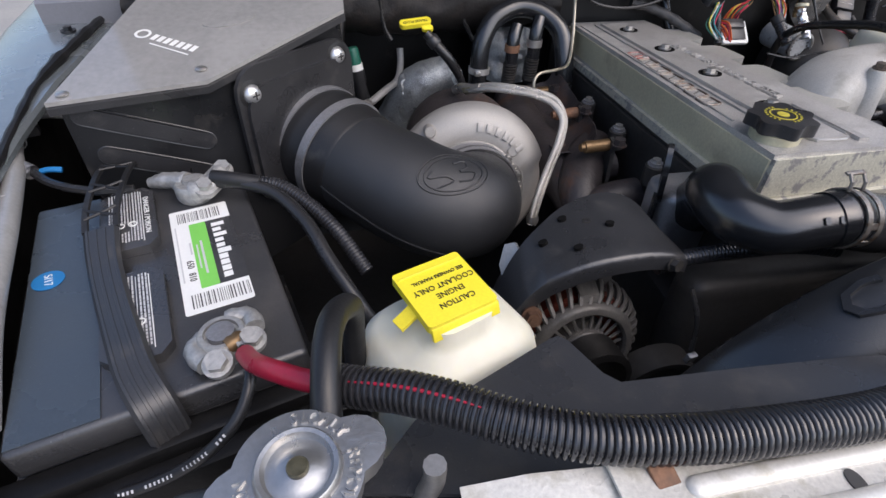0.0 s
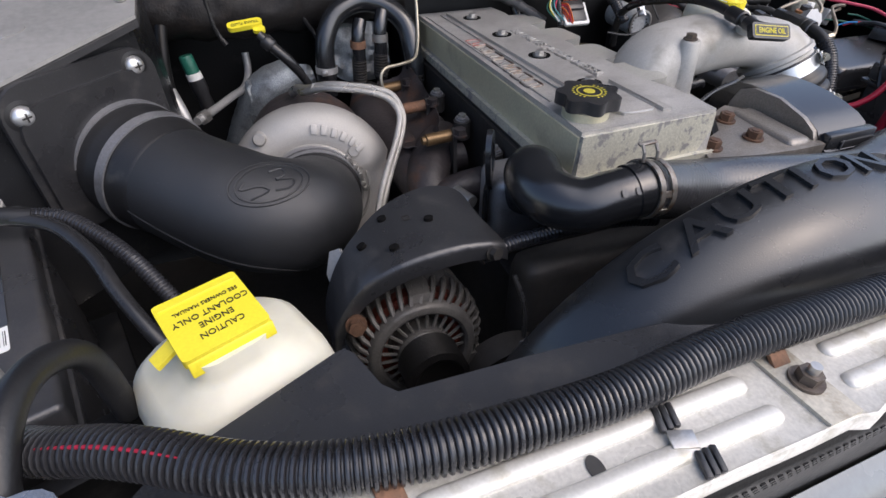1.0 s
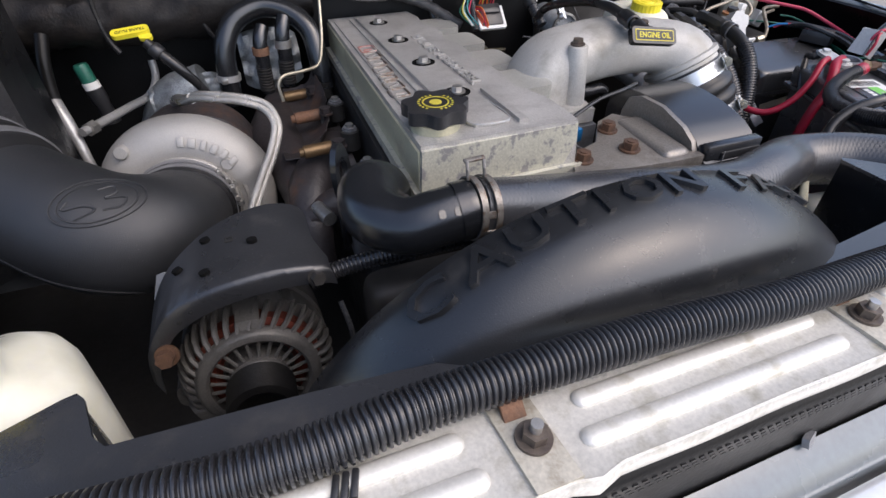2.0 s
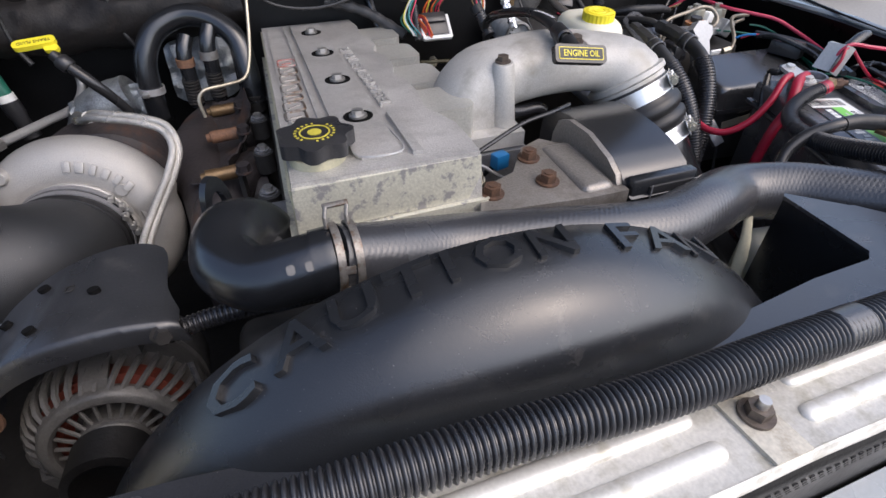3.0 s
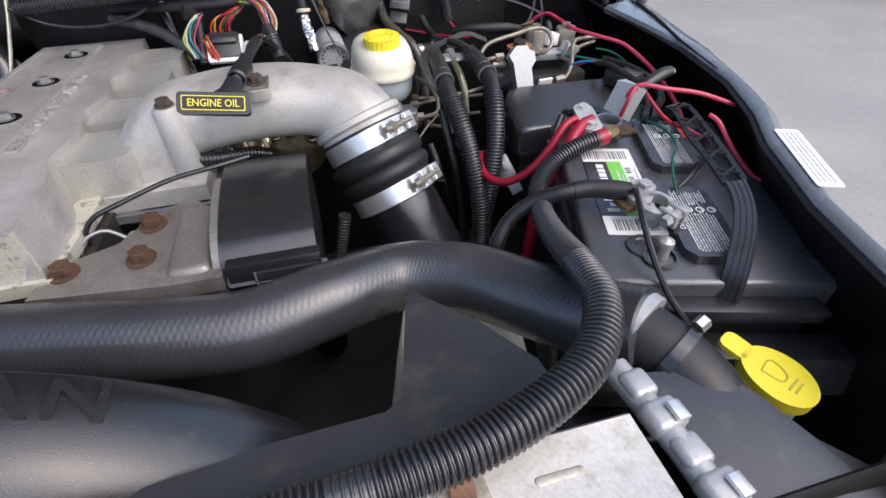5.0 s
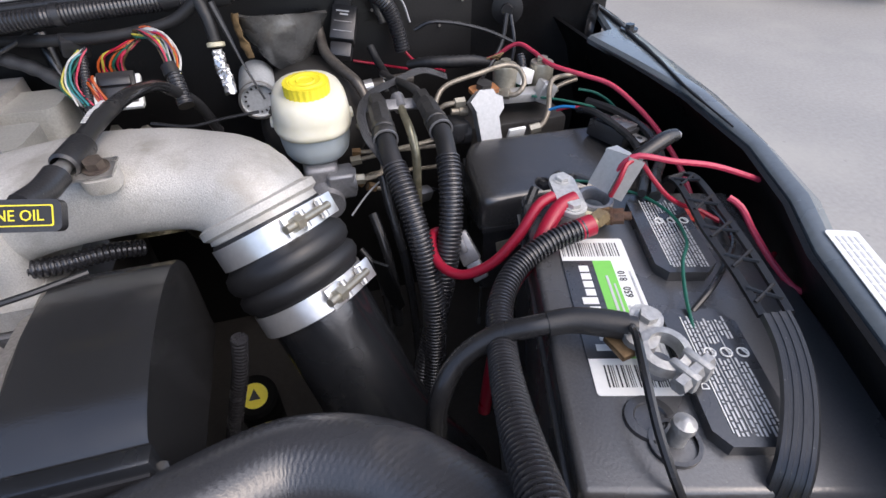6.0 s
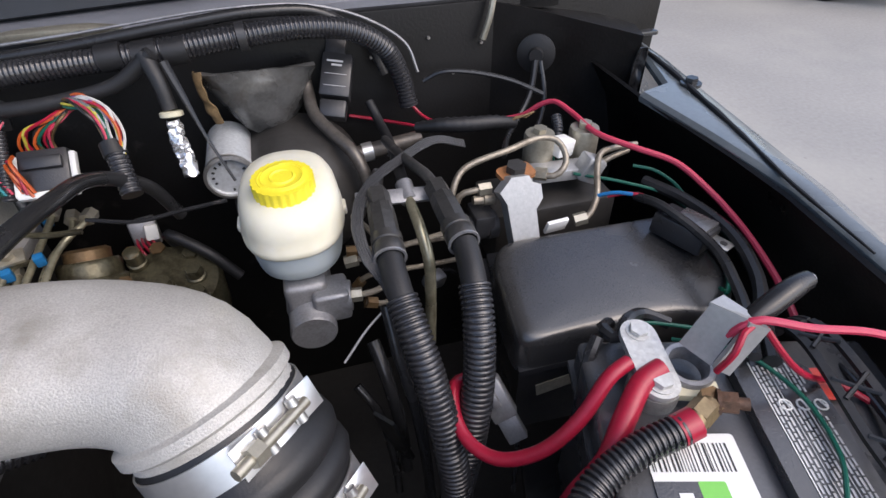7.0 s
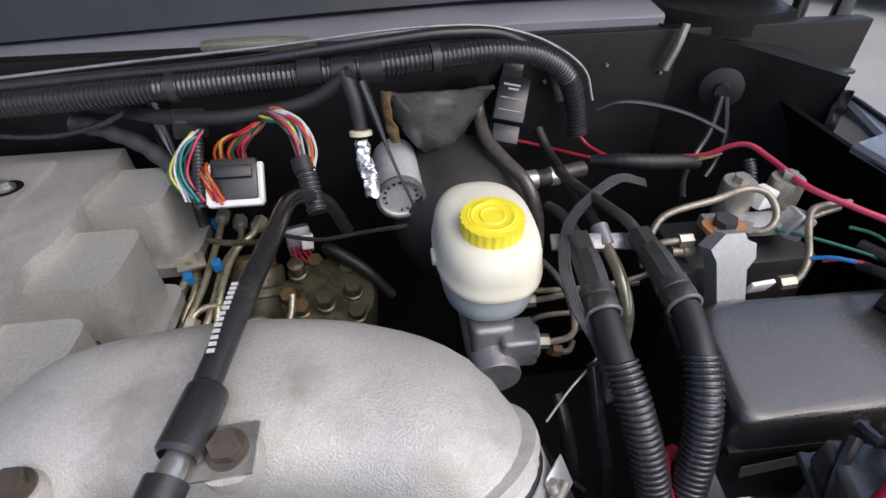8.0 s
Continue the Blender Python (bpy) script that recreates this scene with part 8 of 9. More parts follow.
solo("side_bracket", prism([(-0.012, -0.045), (0.010, -0.050), (0.014, 0.020), (0.004, 0.035), (-0.012, 0.030)], 0.003, basis((0.928, 0.560, 0.985), (0.6, -0.8, 0), (0.75, 0.6, 0.2)), 0.001), M_BLACKMETAL, "black steel bracket beside the master cylinder", "bracket")

# ---- power distribution box ----
pd = thing("fuse_box", "black plastic power distribution box with a smooth lid", "fuse box", (1.11, 0.61, 1.0))
def soften(poly, r, n=5):
    """The outline with its corners rounded."""
    out_p = []
    for i, p in enumerate(poly):
        p, a, b = Vector(p), Vector(poly[i - 1]), Vector(poly[(i + 1) % len(poly)])
        u = p + (a - p).normalized() * min(r, (a - p).length * 0.45)
        w = p + (b - p).normalized() * min(r, (b - p).length * 0.45)
        for k in range(n + 1):
            t = k / n
            out_p.append(tuple(u * (1 - t) ** 2 + p * (2 * t * (1 - t)) + w * t ** 2))
    return out_p


PDO = [(1.028, 0.550), (1.165, 0.547), (1.195, 0.532), (1.228, 0.560), (1.230, 0.648), (1.048, 0.652), (1.034, 0.628)]
LIDM = Matrix(((1, 0, 0, 0), (0, 1, 0, 0), (-0.01, 0.16, 1, 0.9740), (0, 0, 0, 1)))
rows = []
cx_, cy_ = 1.13, 0.60
for ins, h in ((-0.0012, 0.0), (-0.0008, 0.012), (0.0, 0.030), (0.0008, 0.0335), (0.0026, 0.0368), (0.0055, 0.0388), (0.0095, 0.0398), (0.016, 0.0402), (0.06, 0.0404)):
    ring_p = []
    for x, y in soften(PDO, 0.017, 5):
        d = Vector((x - cx_, y - cy_))
        f = 1 - ins / d.length
        ring_p.append(tuple(LIDM @ Vector((cx_ + d.x * f, cy_ + d.y * f, h))))
    rows.append(ring_p + ring_p[:1])
bm = sheet(rows)
bmesh.ops.remove_doubles(bm, verts=bm.verts[:], dist=0.00001)
edge = [e for e in bm.edges if e.is_boundary]
bmesh.ops.holes_fill(bm, edges=edge, sides=0)
bmesh.ops.recalc_face_normals(bm, faces=bm.faces[:])
part("lid", bm, M_FUSELID, pd, angle=50)
part("body", prism([(1.034, 0.556), (1.170, 0.549), (1.215, 0.602), (1.215, 0.674), (1.05, 0.684), (1.042, 0.642)], 0.10, Matrix.Translation((0, 0, 0.965)), 0.004), M_PLASTIC, pd)
part("skirt", prism([(1.030, 0.549), (1.173, 0.546), (1.222, 0.600), (1.222, 0.676), (1.047, 0.686), (1.038, 0.642)], 0.006, Matrix.Translation((0, 0, 1.052)), 0.0015), M_PLASTIC, pd)
part("tag", prism([(-0.03, -0.006), (0.03, -0.004), (0.03, 0.006), (-0.03, 0.005)], 0.001, basis((1.075, 0.5465, 1.036), (1, 0.05, 0.08), (0, -1, 0.2)), 0), M_TINPLATE, pd, "torn dirty paper tag")
rl = thing("relay", "black add-on relay with a metal tab lying on the fuse box", "relay", (1.20, 0.62, 1.11))
RM = basis((1.206, 0.613, 1.1135), (0.42, -0.9, 0.08), (0.1, 0.02, 1))
part("case", box((0.048, 0.030, 0.020), RM, 0.002), M_PLASTIC, rl)
part("top", box((0.030, 0.026, 0.004), RM @ Matrix.Translation((0.006, 0.0, 0.0115)), 0.001), M_BATTSKYLIT, rl)
part("tab", box((0.018, 0.016, 0.0015), RM @ Matrix.Translation((0.032, 0.0, 0.004)), 0.0004), M_STEEL, rl, "drilled metal tab")
part("tab_hole", prism(disc_outline(0.003), 0.0004, RM @ Matrix.Translation((0.034, 0, 0.0049)), 0), M_DARK, rl)

# ---- ABS unit ----
au = thing("brake_valve_block", "dirty aluminium brake valve block with two round solenoids", "valve block", (1.12, 0.71, 1.06))
for x, y, z in ((1.127, 0.752, 1.150), (1.180, 0.757, 1.146)):
    sol = part("solenoid", lathe([(0.0155, -0.036), (0.0155, -0.003), (0.0145, 0.0), (0.0, 0.0)], (x, y, z), (0, 0, 1), 24), M_TINPLATE, au, "drab round solenoid")
    part("nut", hexhead((x, y, z), (0, 0, 1), 0.007, 0.006), M_TINPLATE, sol)
part("rail", box((0.095, 0.024, 0.012), pose(1.135, 0.728, 1.118, 0, 3, 0), 0.002), M_ALU, au)
part("rail_end", box((0.022, 0.020, 0.026), pose(1.168, 0.718, 1.122, 0, 25, 0), 0.003), M_ALU, au)
part("block", prism([(-0.022, -0.095), (0.016, -0.095), (0.018, -0.02), (0.030, -0.006), (0.030, 0.014), (0.018, 0.020), (0.014, 0.030), (-0.012, 0.032), (-0.032, 0.014), (-0.024, -0.004)], 0.028, basis((1.075, 0.683, 1.129), (1, 0.12, 0), (0, -0.90, 0.43)) @ Matrix.Diagonal((0.62, 0.62, 0.62, 1)), 0.002), M_ALU, au)
part("bolt", hexhead((1.079, 0.696, 1.146), (0, -0.1, 1), 0.0095, 0.008), M_DARK, au)
part("bolt_washer", prism(rounded(0.034, 0.022, 0.006), 0.004, basis((1.079, 0.696, 1.143), (1, 0.2, 0), (0, -0.1, 1)), 0.001), M_COPPERPL, au, "coppery washer plate")
part("white_plug", box((0.022, 0.018, 0.018), pose(1.150, 0.747, 1.134, 0, 10, 20), 0.002), M_LABEL, au, "white plastic plug")
part("white_tag", box((0.022, 0.004, 0.016), pose(1.112, 0.668, 1.098, 20, 0, 5), 0.001), M_LABEL, au)
part("base", box((0.13, 0.07, 0.07), pose(1.13, 0.735, 1.06), 0.004), M_DARK, au)
part("side_plug", box((0.02, 0.03, 0.022), pose(1.045, 0.69, 1.105), 0.003), M_PLASTIC, au)
part("side_cap", lathe([(0.0, 0.030), (0.009, 0.030), (0.011, 0.028), (0.011, 0.022), (0.0095, 0.021), (0.0125, 0.019), (0.0125, 0.012), (0.0105, 0.011), (0.0135, 0.009), (0.0135, 0.0), (0.0, 0.0)], (1.058, 0.688, 1.098), (-1, -0.05, 0.05), 24), M_PLASTIC, au, "black ribbed pressure switch cap")
part("side_port", lathe([(0.0, 0.0), (0.0055, 0.0), (0.0055, 0.010), (0.0042, 0.011), (0.0042, 0.020), (0.0, 0.020)], (1.058, 0.694, 1.122), (-1, 0.0, 0.1), 14), M_BRAKELINE, au, "dirty steel port")
for pts in ([(1.106, 0.712, 1.130), (1.122, 0.700, 1.132), (1.134, 0.705, 1.142), (1.132, 0.722, 1.155), (1.118, 0.728, 1.158), (1.08, 0.72, 1.155), (1.035, 0.715, 1.145), (1.022, 0.705, 1.130), (1.020, 0.70, 1.105)], [(1.056, 0.698, 1.132), (1.040, 0.698, 1.132), (1.028, 0.70, 1.128), (1.022, 0.70, 1.11)], [(1.130, 0.668, 1.100), (1.142, 0.666, 1.103), (1.155, 0.676, 1.115), (1.166, 0.70, 1.130), (1.176, 0.715, 1.138), (1.20, 0.722, 1.138), (1.222, 0.725, 1.136)], [(1.176, 0.722, 1.118), (1.19, 0.722, 1.126), (1.215, 0.726, 1.130)]):
    bl_ = thing("brake_line", "bent steel brake line", "brake line", pts[0], group="brake lines")
    part("line", tube(pts, 0.0031, 10), M_BRAKELINE, bl_)
    part("nut", hexhead(pts[0], tuple(Vector(pts[1]) - Vector(pts[0])), 0.0062, 0.012), M_TINPLATE, bl_)

# ---- positive post of the driver battery ----
pp = thing("battery_clamp", "bolted lead clamp with red cables on the rear post", "clamp", (1.088, 0.485, 1.112))
part("lug", prism(rounded(0.058, 0.0235, 0.0112, 7), 0.0045, basis((1.086, 0.488, 1.1275), (0.15, 0.95, 0.12), (0, -0.1, 1)), 0.0018), M_LEADPALE, pp, "whitened flat lug")
part("bolt", hexhead((1.0895, 0.507, 1.1332), (0, -0.1, 1), 0.0062, 0.0032, 0.0080, 0.0012), M_LEADPALE, pp)
part("bolt", hexhead((1.083, 0.470, 1.1300), (0, -0.1, 1), 0.0066, 0.0040, 0.0086, 0.0014), M_LEADPALE, pp)
part("ring", lathe([(0.0112, -0.005), (0.0112, 0.005), (0.0125, 0.007), (0.0155, 0.007), (0.0165, 0.005), (0.0165, -0.005), (0.0112, -0.005)], (1.108, 0.478, 1.123), (0, -0.1, 1), 26), M_GREYMETAL, pp)
part("tongue", box((0.026, 0.012, 0.006), pose(1.105, 0.463, 1.122, 0, 0, -20), 0.001), M_CREAM, pp)
part("base", lathe([(0.016, -0.004), (0.016, 0.012), (0.0, 0.012)], (1.084, 0.475, 1.112), (0, 0, 1), 20), M_LEAD, pp)
pk = thing("terminal_block", "pale aluminium bracket with a brass bolt on the battery post", "bracket", (1.125, 0.47, 1.12))
part("plate", sheet([[(1.116, 0.487, 1.171), (1.126, 0.470, 1.172)], [(1.104, 0.487, 1.140), (1.113, 0.468, 1.138)]], 0.003), M_ALU, pk)
part("fold", sheet([[(1.1265, 0.4695, 1.172), (1.1395, 0.466, 1.1665)], [(1.1135, 0.4675, 1.138), (1.124, 0.464, 1.132)]], 0.003), M_ALU, pk)
part("top_fold", sheet([[(1.116, 0.488, 1.1715), (1.1265, 0.470, 1.1725)], [(1.129, 0.492, 1.170), (1.1395, 0.467, 1.168)]], 0.0025), M_ALU, pk)
part("brass_bolt", hexhead((1.108, 0.4505, 1.1275), (0.78, -0.50, 0.22), 0.0068, 0.009, 0.0076, 0.002, stud=0.008), M_RUSTNUT, pk, "brown bolt")
part("brass_nut", hexhead((1.106, 0.452, 1.124), (0, -0.1, 1), 0.0082, 0.007), M_BRASS, pk)
part("brass_end", hexhead((1.084, 0.4412, 1.1312), (0.88, 0.40, 0.10), 0.0078, 0.011, 0.0070, 0.003), M_BRASSNEW, pk, "brass cable nut")
part("brass_neck", tube([(1.094, 0.4455, 1.1325), (1.101, 0.449, 1.130)], 0.0055, 10), M_BRASSNEW, pk)
ngt = thing("battery_clamp", "grey cast clamp with ring bolt on the front post", "clamp", (1.064, 0.31, 1.112))
part("ring", lathe([(0.0108, 0.0), (0.0165, 0.001), (0.0170, 0.005), (0.0162, 0.010), (0.0108, 0.011), (0.0108, 0.0)], (1.064, 0.310, 1.126), (0, -0.1, 1), 26), M_LEAD, ngt)
part("post", lathe([(0.0098, -0.016), (0.0090, -0.006), (0.0, -0.006)], (1.064, 0.310, 1.126), (0, 0, 1), 20), M_GREYMETAL, ngt)
part("lug", prism(rounded(0.036, 0.022, 0.009), 0.008, basis((1.062, 0.330, 1.127), (0.6, 0.7, 0), (0, -0.1, 1)), 0.002), M_LEAD, ngt)
part("bolt", hexhead((1.067, 0.334, 1.134), (0, -0.1, 1), 0.0062, 0.005, 0.0085), M_LEAD, ngt)
part("bolt", hexhead((1.057, 0.326, 1.130), (0, -0.1, 1), 0.0068, 0.004, 0.0090), M_LEAD, ngt)
part("pinch_bolt", tube([(1.056, 0.284, 1.132), (1.086, 0.296, 1.132)], 0.0052, 6), M_LEAD, ngt)
for u in (0.0, 0.013):
    part("jaw", box((0.006, 0.020, 0.014), pose(1.065 + u * 0.93, 0.291 + u * 0.35, 1.131, 0, 0, 20), 0.002), M_LEAD, ngt)
part("copper_lug", box((0.014, 0.020, 0.005), pose(1.045, 0.325, 1.126, 0, 0, 10), 0.001), M_BRASS, ngt, "copper cable lug")
vt = thing("filler_plug", "round corroded plug with a cable lug on the battery top", "plug", (1.044, 0.262, 1.112))
part("stem", lathe([(0.0055, 0.0), (0.0055, 0.013), (0.0070, 0.014), (0.0066, 0.018), (0.003, 0.020), (0.0, 0.022)], (1.047, 0.264, 1.112), (0.05, 0.0, 1), 16), M_LEAD, vt)
part("ring", lathe([(0.0125, 0.0), (0.0150, 0.0), (0.0150, 0.003), (0.0125, 0.003)], (1.045, 0.262, 1.112), (0, 0, 1), 24), M_BATT, vt)
# cables of the driver battery
solo("battery_cable", tube([(1.0576, 0.3320, 1.1315), (1.0456, 0.3365, 1.1328), (1.0331, 0.3435, 1.1330), (1.0206, 0.3479, 1.1331), (0.9939, 0.3531, 1.1297), (0.9718, 0.3599, 1.1201), (0.9454, 0.3594, 1.1022), (0.9284, 0.3477, 1.0798), (0.922, 0.335, 1.04)], 0.0076, 14), M_WIREBLK, "thick black ground cable curling off the battery", "cable")
solo("cable_sleeve", tube([(1.052, 0.334, 1.132), (1.0395, 0.3400, 1.1330), (1.0206, 0.3479, 1.1331), (1.004, 0.3508, 1.1316)], [0.0096, 0.0094, 0.0088, 0.0084], 14), M_RUBBER, "shrink sleeve over the ground cable end", "sleeve")
for off, r in ((0.0, 0.0049), (0.012, 0.0069)):
    solo("red_cable", tube([(1.076 + off, 0.480 - off * 0.2, 1.132), (1.062 + off, 0.474, 1.130), (1.046 + off * 0.8, 0.460, 1.122), (1.032 + off * 0.5, 0.445, 1.105), (1.020, 0.440, 1.085), (1.012, 0.44, 1.05), (1.006, 0.44, 0.98), (1.0, 0.44, 0.90)] if off else [(1.072, 0.488, 1.131), (1.058, 0.484, 1.128), (1.036, 0.474, 1.105), (1.012, 0.474, 1.078), (0.988, 0.486, 1.060), (0.974, 0.504, 1.058), (0.970, 0.525, 1.062), (0.976, 0.545, 1.068), (0.990, 0.555, 1.06)], r, 12), M_RED, "thick red battery cable bending down from the clamp", "cable")
cn = thing("grey_connector", "grey plastic wire connector beside the fuse box", "connector", (1.01, 0.545, 1.03))
CNM = basis((1.008, 0.540, 1.045), (0.35, -0.55, -0.75), (-0.3, -0.7, 0.5))
part("shell", box((0.034, 0.020, 0.014), CNM, 0.002), M_GREYMETAL, cn)
part("plug", box((0.022, 0.016, 0.011), CNM @ Matrix.Translation((0.026, 0, 0)), 0.0015), M_GREYMETAL, cn)
part("latch", box((0.016, 0.006, 0.004), CNM @ Matrix.Translation((-0.004, 0, 0.009)), 0.001), M_GREYMETAL, cn)
part("wire", tube([tuple(CNM @ Vector((0.035, 0, 0))), (1.018, 0.515, 1.005), (1.012, 0.50, 0.97)], 0.002, 8), M_WIREBLK, cn)

# washer bottle cap at the front corner
wb = thing("washer_filler", "yellow washer fluid filler lid with a dark symbol", "filler", (1.035, 0.155, 1.09))
WM = basis((1.069, 0.1425, 1.088), (0.42, -0.88, -0.06), (0.08, -0.08, 1))
part("lid", prism([(0.025 * math.cos(t) * (1.15 if math.cos(t) < 0 else 1), 0.022 * math.sin(t)) for t in (2 * math.pi * k / 32 for k in range(32))], 0.010, WM, 0.002), M_YELLOW, wb)
part("tab", prism(rounded(0.022, 0.018, 0.006), 0.004, WM @ Matrix.Translation((-0.034, 0.0, 0.006)), 0.001), M_YELLOW, wb)
part("symbol", tube([tuple(WM @ Vector((x, y, 0.0102))) for x, y in ((-0.012, -0.007), (-0.012, 0.007), (0.002, 0.004), (0.002, -0.004), (-0.012, -0.007))], 0.0006, 6, 0.003), M_YELW, wb, "dark embossed symbol")
part("print", bars([(0.008, 0.0, 0.0016, 0.014), (0.012, 0.0, 0.0016, 0.012)], WM @ Matrix.Translation((0, 0, 0.0101)), 0.0004), M_YELW, wb, "two rows of dark print")
part("neck", lathe([(0.02, -0.10), (0.02, 0.0), (0.0, 0.0)], WM @ Vector((0, 0, 0)), (0, 0, 1), 24), M_WHITEPL, wb)
solo("washer_bottle", box((0.085, 0.085, 0.20), pose(0.886, 0.262, 0.955, 0, 0, -8), 0.018, 4), M_WHITEPL, "milky plastic washer bottle below the shroud wing", "bottle")
solo("front_cover_panel", sheet([[(0.952, 0.149, 1.1345), (1.006, 0.142, 1.130), (1.024, 0.115, 1.125), (1.036, 0.088, 1.122), (1.09, 0.05, 1.10)], [(0.960, 0.06, 1.130), (1.0, 0.05, 1.126), (1.03, 0.04, 1.122), (1.06, 0.02, 1.115), (1.12, 0.0, 1.09)], [(0.985, -0.12, 1.09), (1.02, -0.12, 1.09), (1.06, -0.12, 1.085), (1.10, -0.12, 1.08), (1.16, -0.12, 1.06)]], 0.004), M_SHROUD, "smooth black plastic panel at the front corner", "panel", kind="structure")

solo("overflow_tube", tube([(0.831, 0.290, 1.085), (0.825, 0.277, 1.060), (0.817, 0.266, 1.020), (0.806, 0.255, 0.96), (0.80, 0.25, 0.90)], [0.0042, 0.0070, 0.0075, 0.0072, 0.007], 12, squash=0.6), M_CREAM, "cream plastic tube below the radiator hose", "tube")

# ---- things on and before the firewall ----
fl_ = thing("foil_canister", "bright metal filter canister lying behind the reservoir", "canister", (0.82, 0.85, 1.08))
FA = (0.03, -1.0, -0.02)
part("can", lathe([(0.0, 0.0), (0.0215, 0.0), (0.0242, 0.003), (0.0242, 0.080), (0.0232, 0.084), (0.0225, 0.082), (0.021, 0.080), (0.0, 0.080)], Vector((0.8175, 0.8272, 1.1125)) - Vector(FA).normalized() * 0.080, FA, 36), M_CAN, fl_)
part("end_ring", lathe([(0.0240, 0.0795), (0.0254, 0.0805), (0.0254, 0.0850), (0.0220, 0.0860), (0.0220, 0.082)], Vector((0.8175, 0.8272, 1.1125)) - Vector(FA).normalized() * 0.080, FA, 36), M_STEEL, fl_)
CANM = basis(Vector((0.8175, 0.8272, 1.1125)) + Vector(FA).normalized() * 0.0008, (1, 0, 0), FA)
bm = None
for k in range(16):
    if k % 8 < 6:
        bm = bars([(0, 0, 0.0022, 0.0030)], CANM @ pose(0, 0, 0, 0, 0, 22.5 * k) @ Matrix.Translation((0, 0.0165, 0)), 0.0004, bm)
part("print", bm, M_INK, fl_, "ring of small dark print as bars")
rm_ = thing("relay_module", "black relay module with pale print hung on the firewall", "relay", (0.943, 0.85, 1.17))
RMM = basis((0.9455, 0.905, 1.1715), (0.88, -0.05, -0.30), (-0.1, -0.72, 0.70)) @ Matrix.Scale(1.12, 4)
part("case", box((0.030, 0.044, 0.018), RMM, 0.002), M_PLASTIC, rm_)
part("bracket", box((0.020, 0.030, 0.006), RMM @ Matrix.Translation((-0.004, 0.036, 0.0)), 0.001), M_PLASTIC, rm_)
part("print", bars([(-0.002, 0.013, 0.016, 0.0018), (0.0, 0.009, 0.010, 0.0018), (0.0, 0.0, 0.022, 0.0004), (0.0, -0.012, 0.022, 0.0004)], RMM @ Matrix.Translation((0, 0, 0.0092)), 0.0003), M_INKGREY, rm_, "pale printed part number as bars")
part("plug", box((0.026, 0.018, 0.016), RMM @ Matrix.Translation((0, -0.034, 0)), 0.002), M_PLASTIC, rm_)
bg = thing("firewall_pad", "sagging grey insulation pad below the wiring", "insulation", (0.865, 0.84, 1.15))
rows = []
for i in range(15):
    a = i / 14
    row = []
    for j in range(9):
        b_ = j / 8
        x = 0.806 + 0.118 * a
        half = 1 - (2 * a - 1) ** 2
        z = 1.205 - 0.012 * a - b_ * (0.012 + 0.066 * half)
        y = 0.862 + 0.030 * a - 0.020 * half * math.sin(b_ * 2.2) + 0.030 * b_
        row.append((x, y, z))
    rows.append(row)
part("pad", sheet([[(x, y + 0.006 * noise.noise(Vector((x, y, z)) * 60), z) for x, y, z in row] for row in rows], 0.004), M_PAD, bg)
part("edge", crumpled((0.8105, 0.858, 1.182), (0.12, 0.1, -1), (0.6, -0.8, 0.1), 0.056, 0.013, 0.005, 22, 7), M_TAN, bg, "frayed tan insulation edge")
solo("booster_pipe", tube([(0.909, 0.918, 1.182), (0.911, 0.905, 1.161), (0.9135, 0.876, 1.146), (0.928, 0.848, 1.134), (0.9455, 0.822, 1.121), (0.955, 0.805, 1.095), (0.957, 0.79, 1.04)], 0.0070, 12), M_VACPIPE, "dull brown bent vacuum pipe beside the reservoir", "pipe")
bo_ = thing("brake_booster", "dark brake booster and pedal linkage on the firewall", "booster", (0.88, 0.86, 1.0))
part("shell", lathe([(0.0, 0.0), (0.03, 0.0), (0.06, 0.02), (0.075, 0.05), (0.075, 0.12), (0.0, 0.12)], (0.885, 0.79, 1.06), (0, 1, 0), 36), M_DARK, bo_)
part("ear", tube([(0.930, 0.862, 1.092), (0.965, 0.8645, 1.0957), (1.0, 0.868, 1.098), (1.03, 0.88, 1.095)], 0.0095, 12), M_VACPIPE, bo_)
part("clamp", lathe([(0.0095, -0.006), (0.011, -0.006), (0.011, 0.006), (0.0095, 0.006)], (0.9655, 0.8645, 1.0957), (1, 0.05, 0.08), 18), M_BRIGHT, bo_, "bright hose clamp")
part("clamp", lathe([(0.0095, -0.005), (0.011, -0.005), (0.011, 0.005), (0.0095, 0.005)], (0.992, 0.867, 1.097), (1, 0.08, 0.08), 18), M_BRIGHT, bo_, "bright hose clamp")
# looms along the cowl
fw = thing("firewall_loom", "thick black corrugated wiring loom along the firewall", "loom", (0.8, 0.87, 1.2))
part("conduit", ribbed([(0.40, 0.868, 1.212), (0.50, 0.868, 1.216), (0.60, 0.865, 1.222), (0.70, 0.862, 1.228), (0.76, 0.860, 1.231), (0.80, 0.862, 1.233), (0.86, 0.868, 1.236), (0.92, 0.880, 1.235), (0.97, 0.895, 1.222), (1.005, 0.905, 1.195), (1.020, 0.905, 1.160), (1.025, 0.90, 1.13)], 0.0112, 0.0044, 0.13, 16), M_LOOM, fw, angle=60)
for x in (0.745, 0.775, 0.80):
    part("tape", tube([(x - 0.010, 0.8605, 1.2308), (x, 0.8605, 1.2314), (x + 0.010, 0.861, 1.232)], 0.0124, 16), M_RUBBER, fw, "black tape wrap")
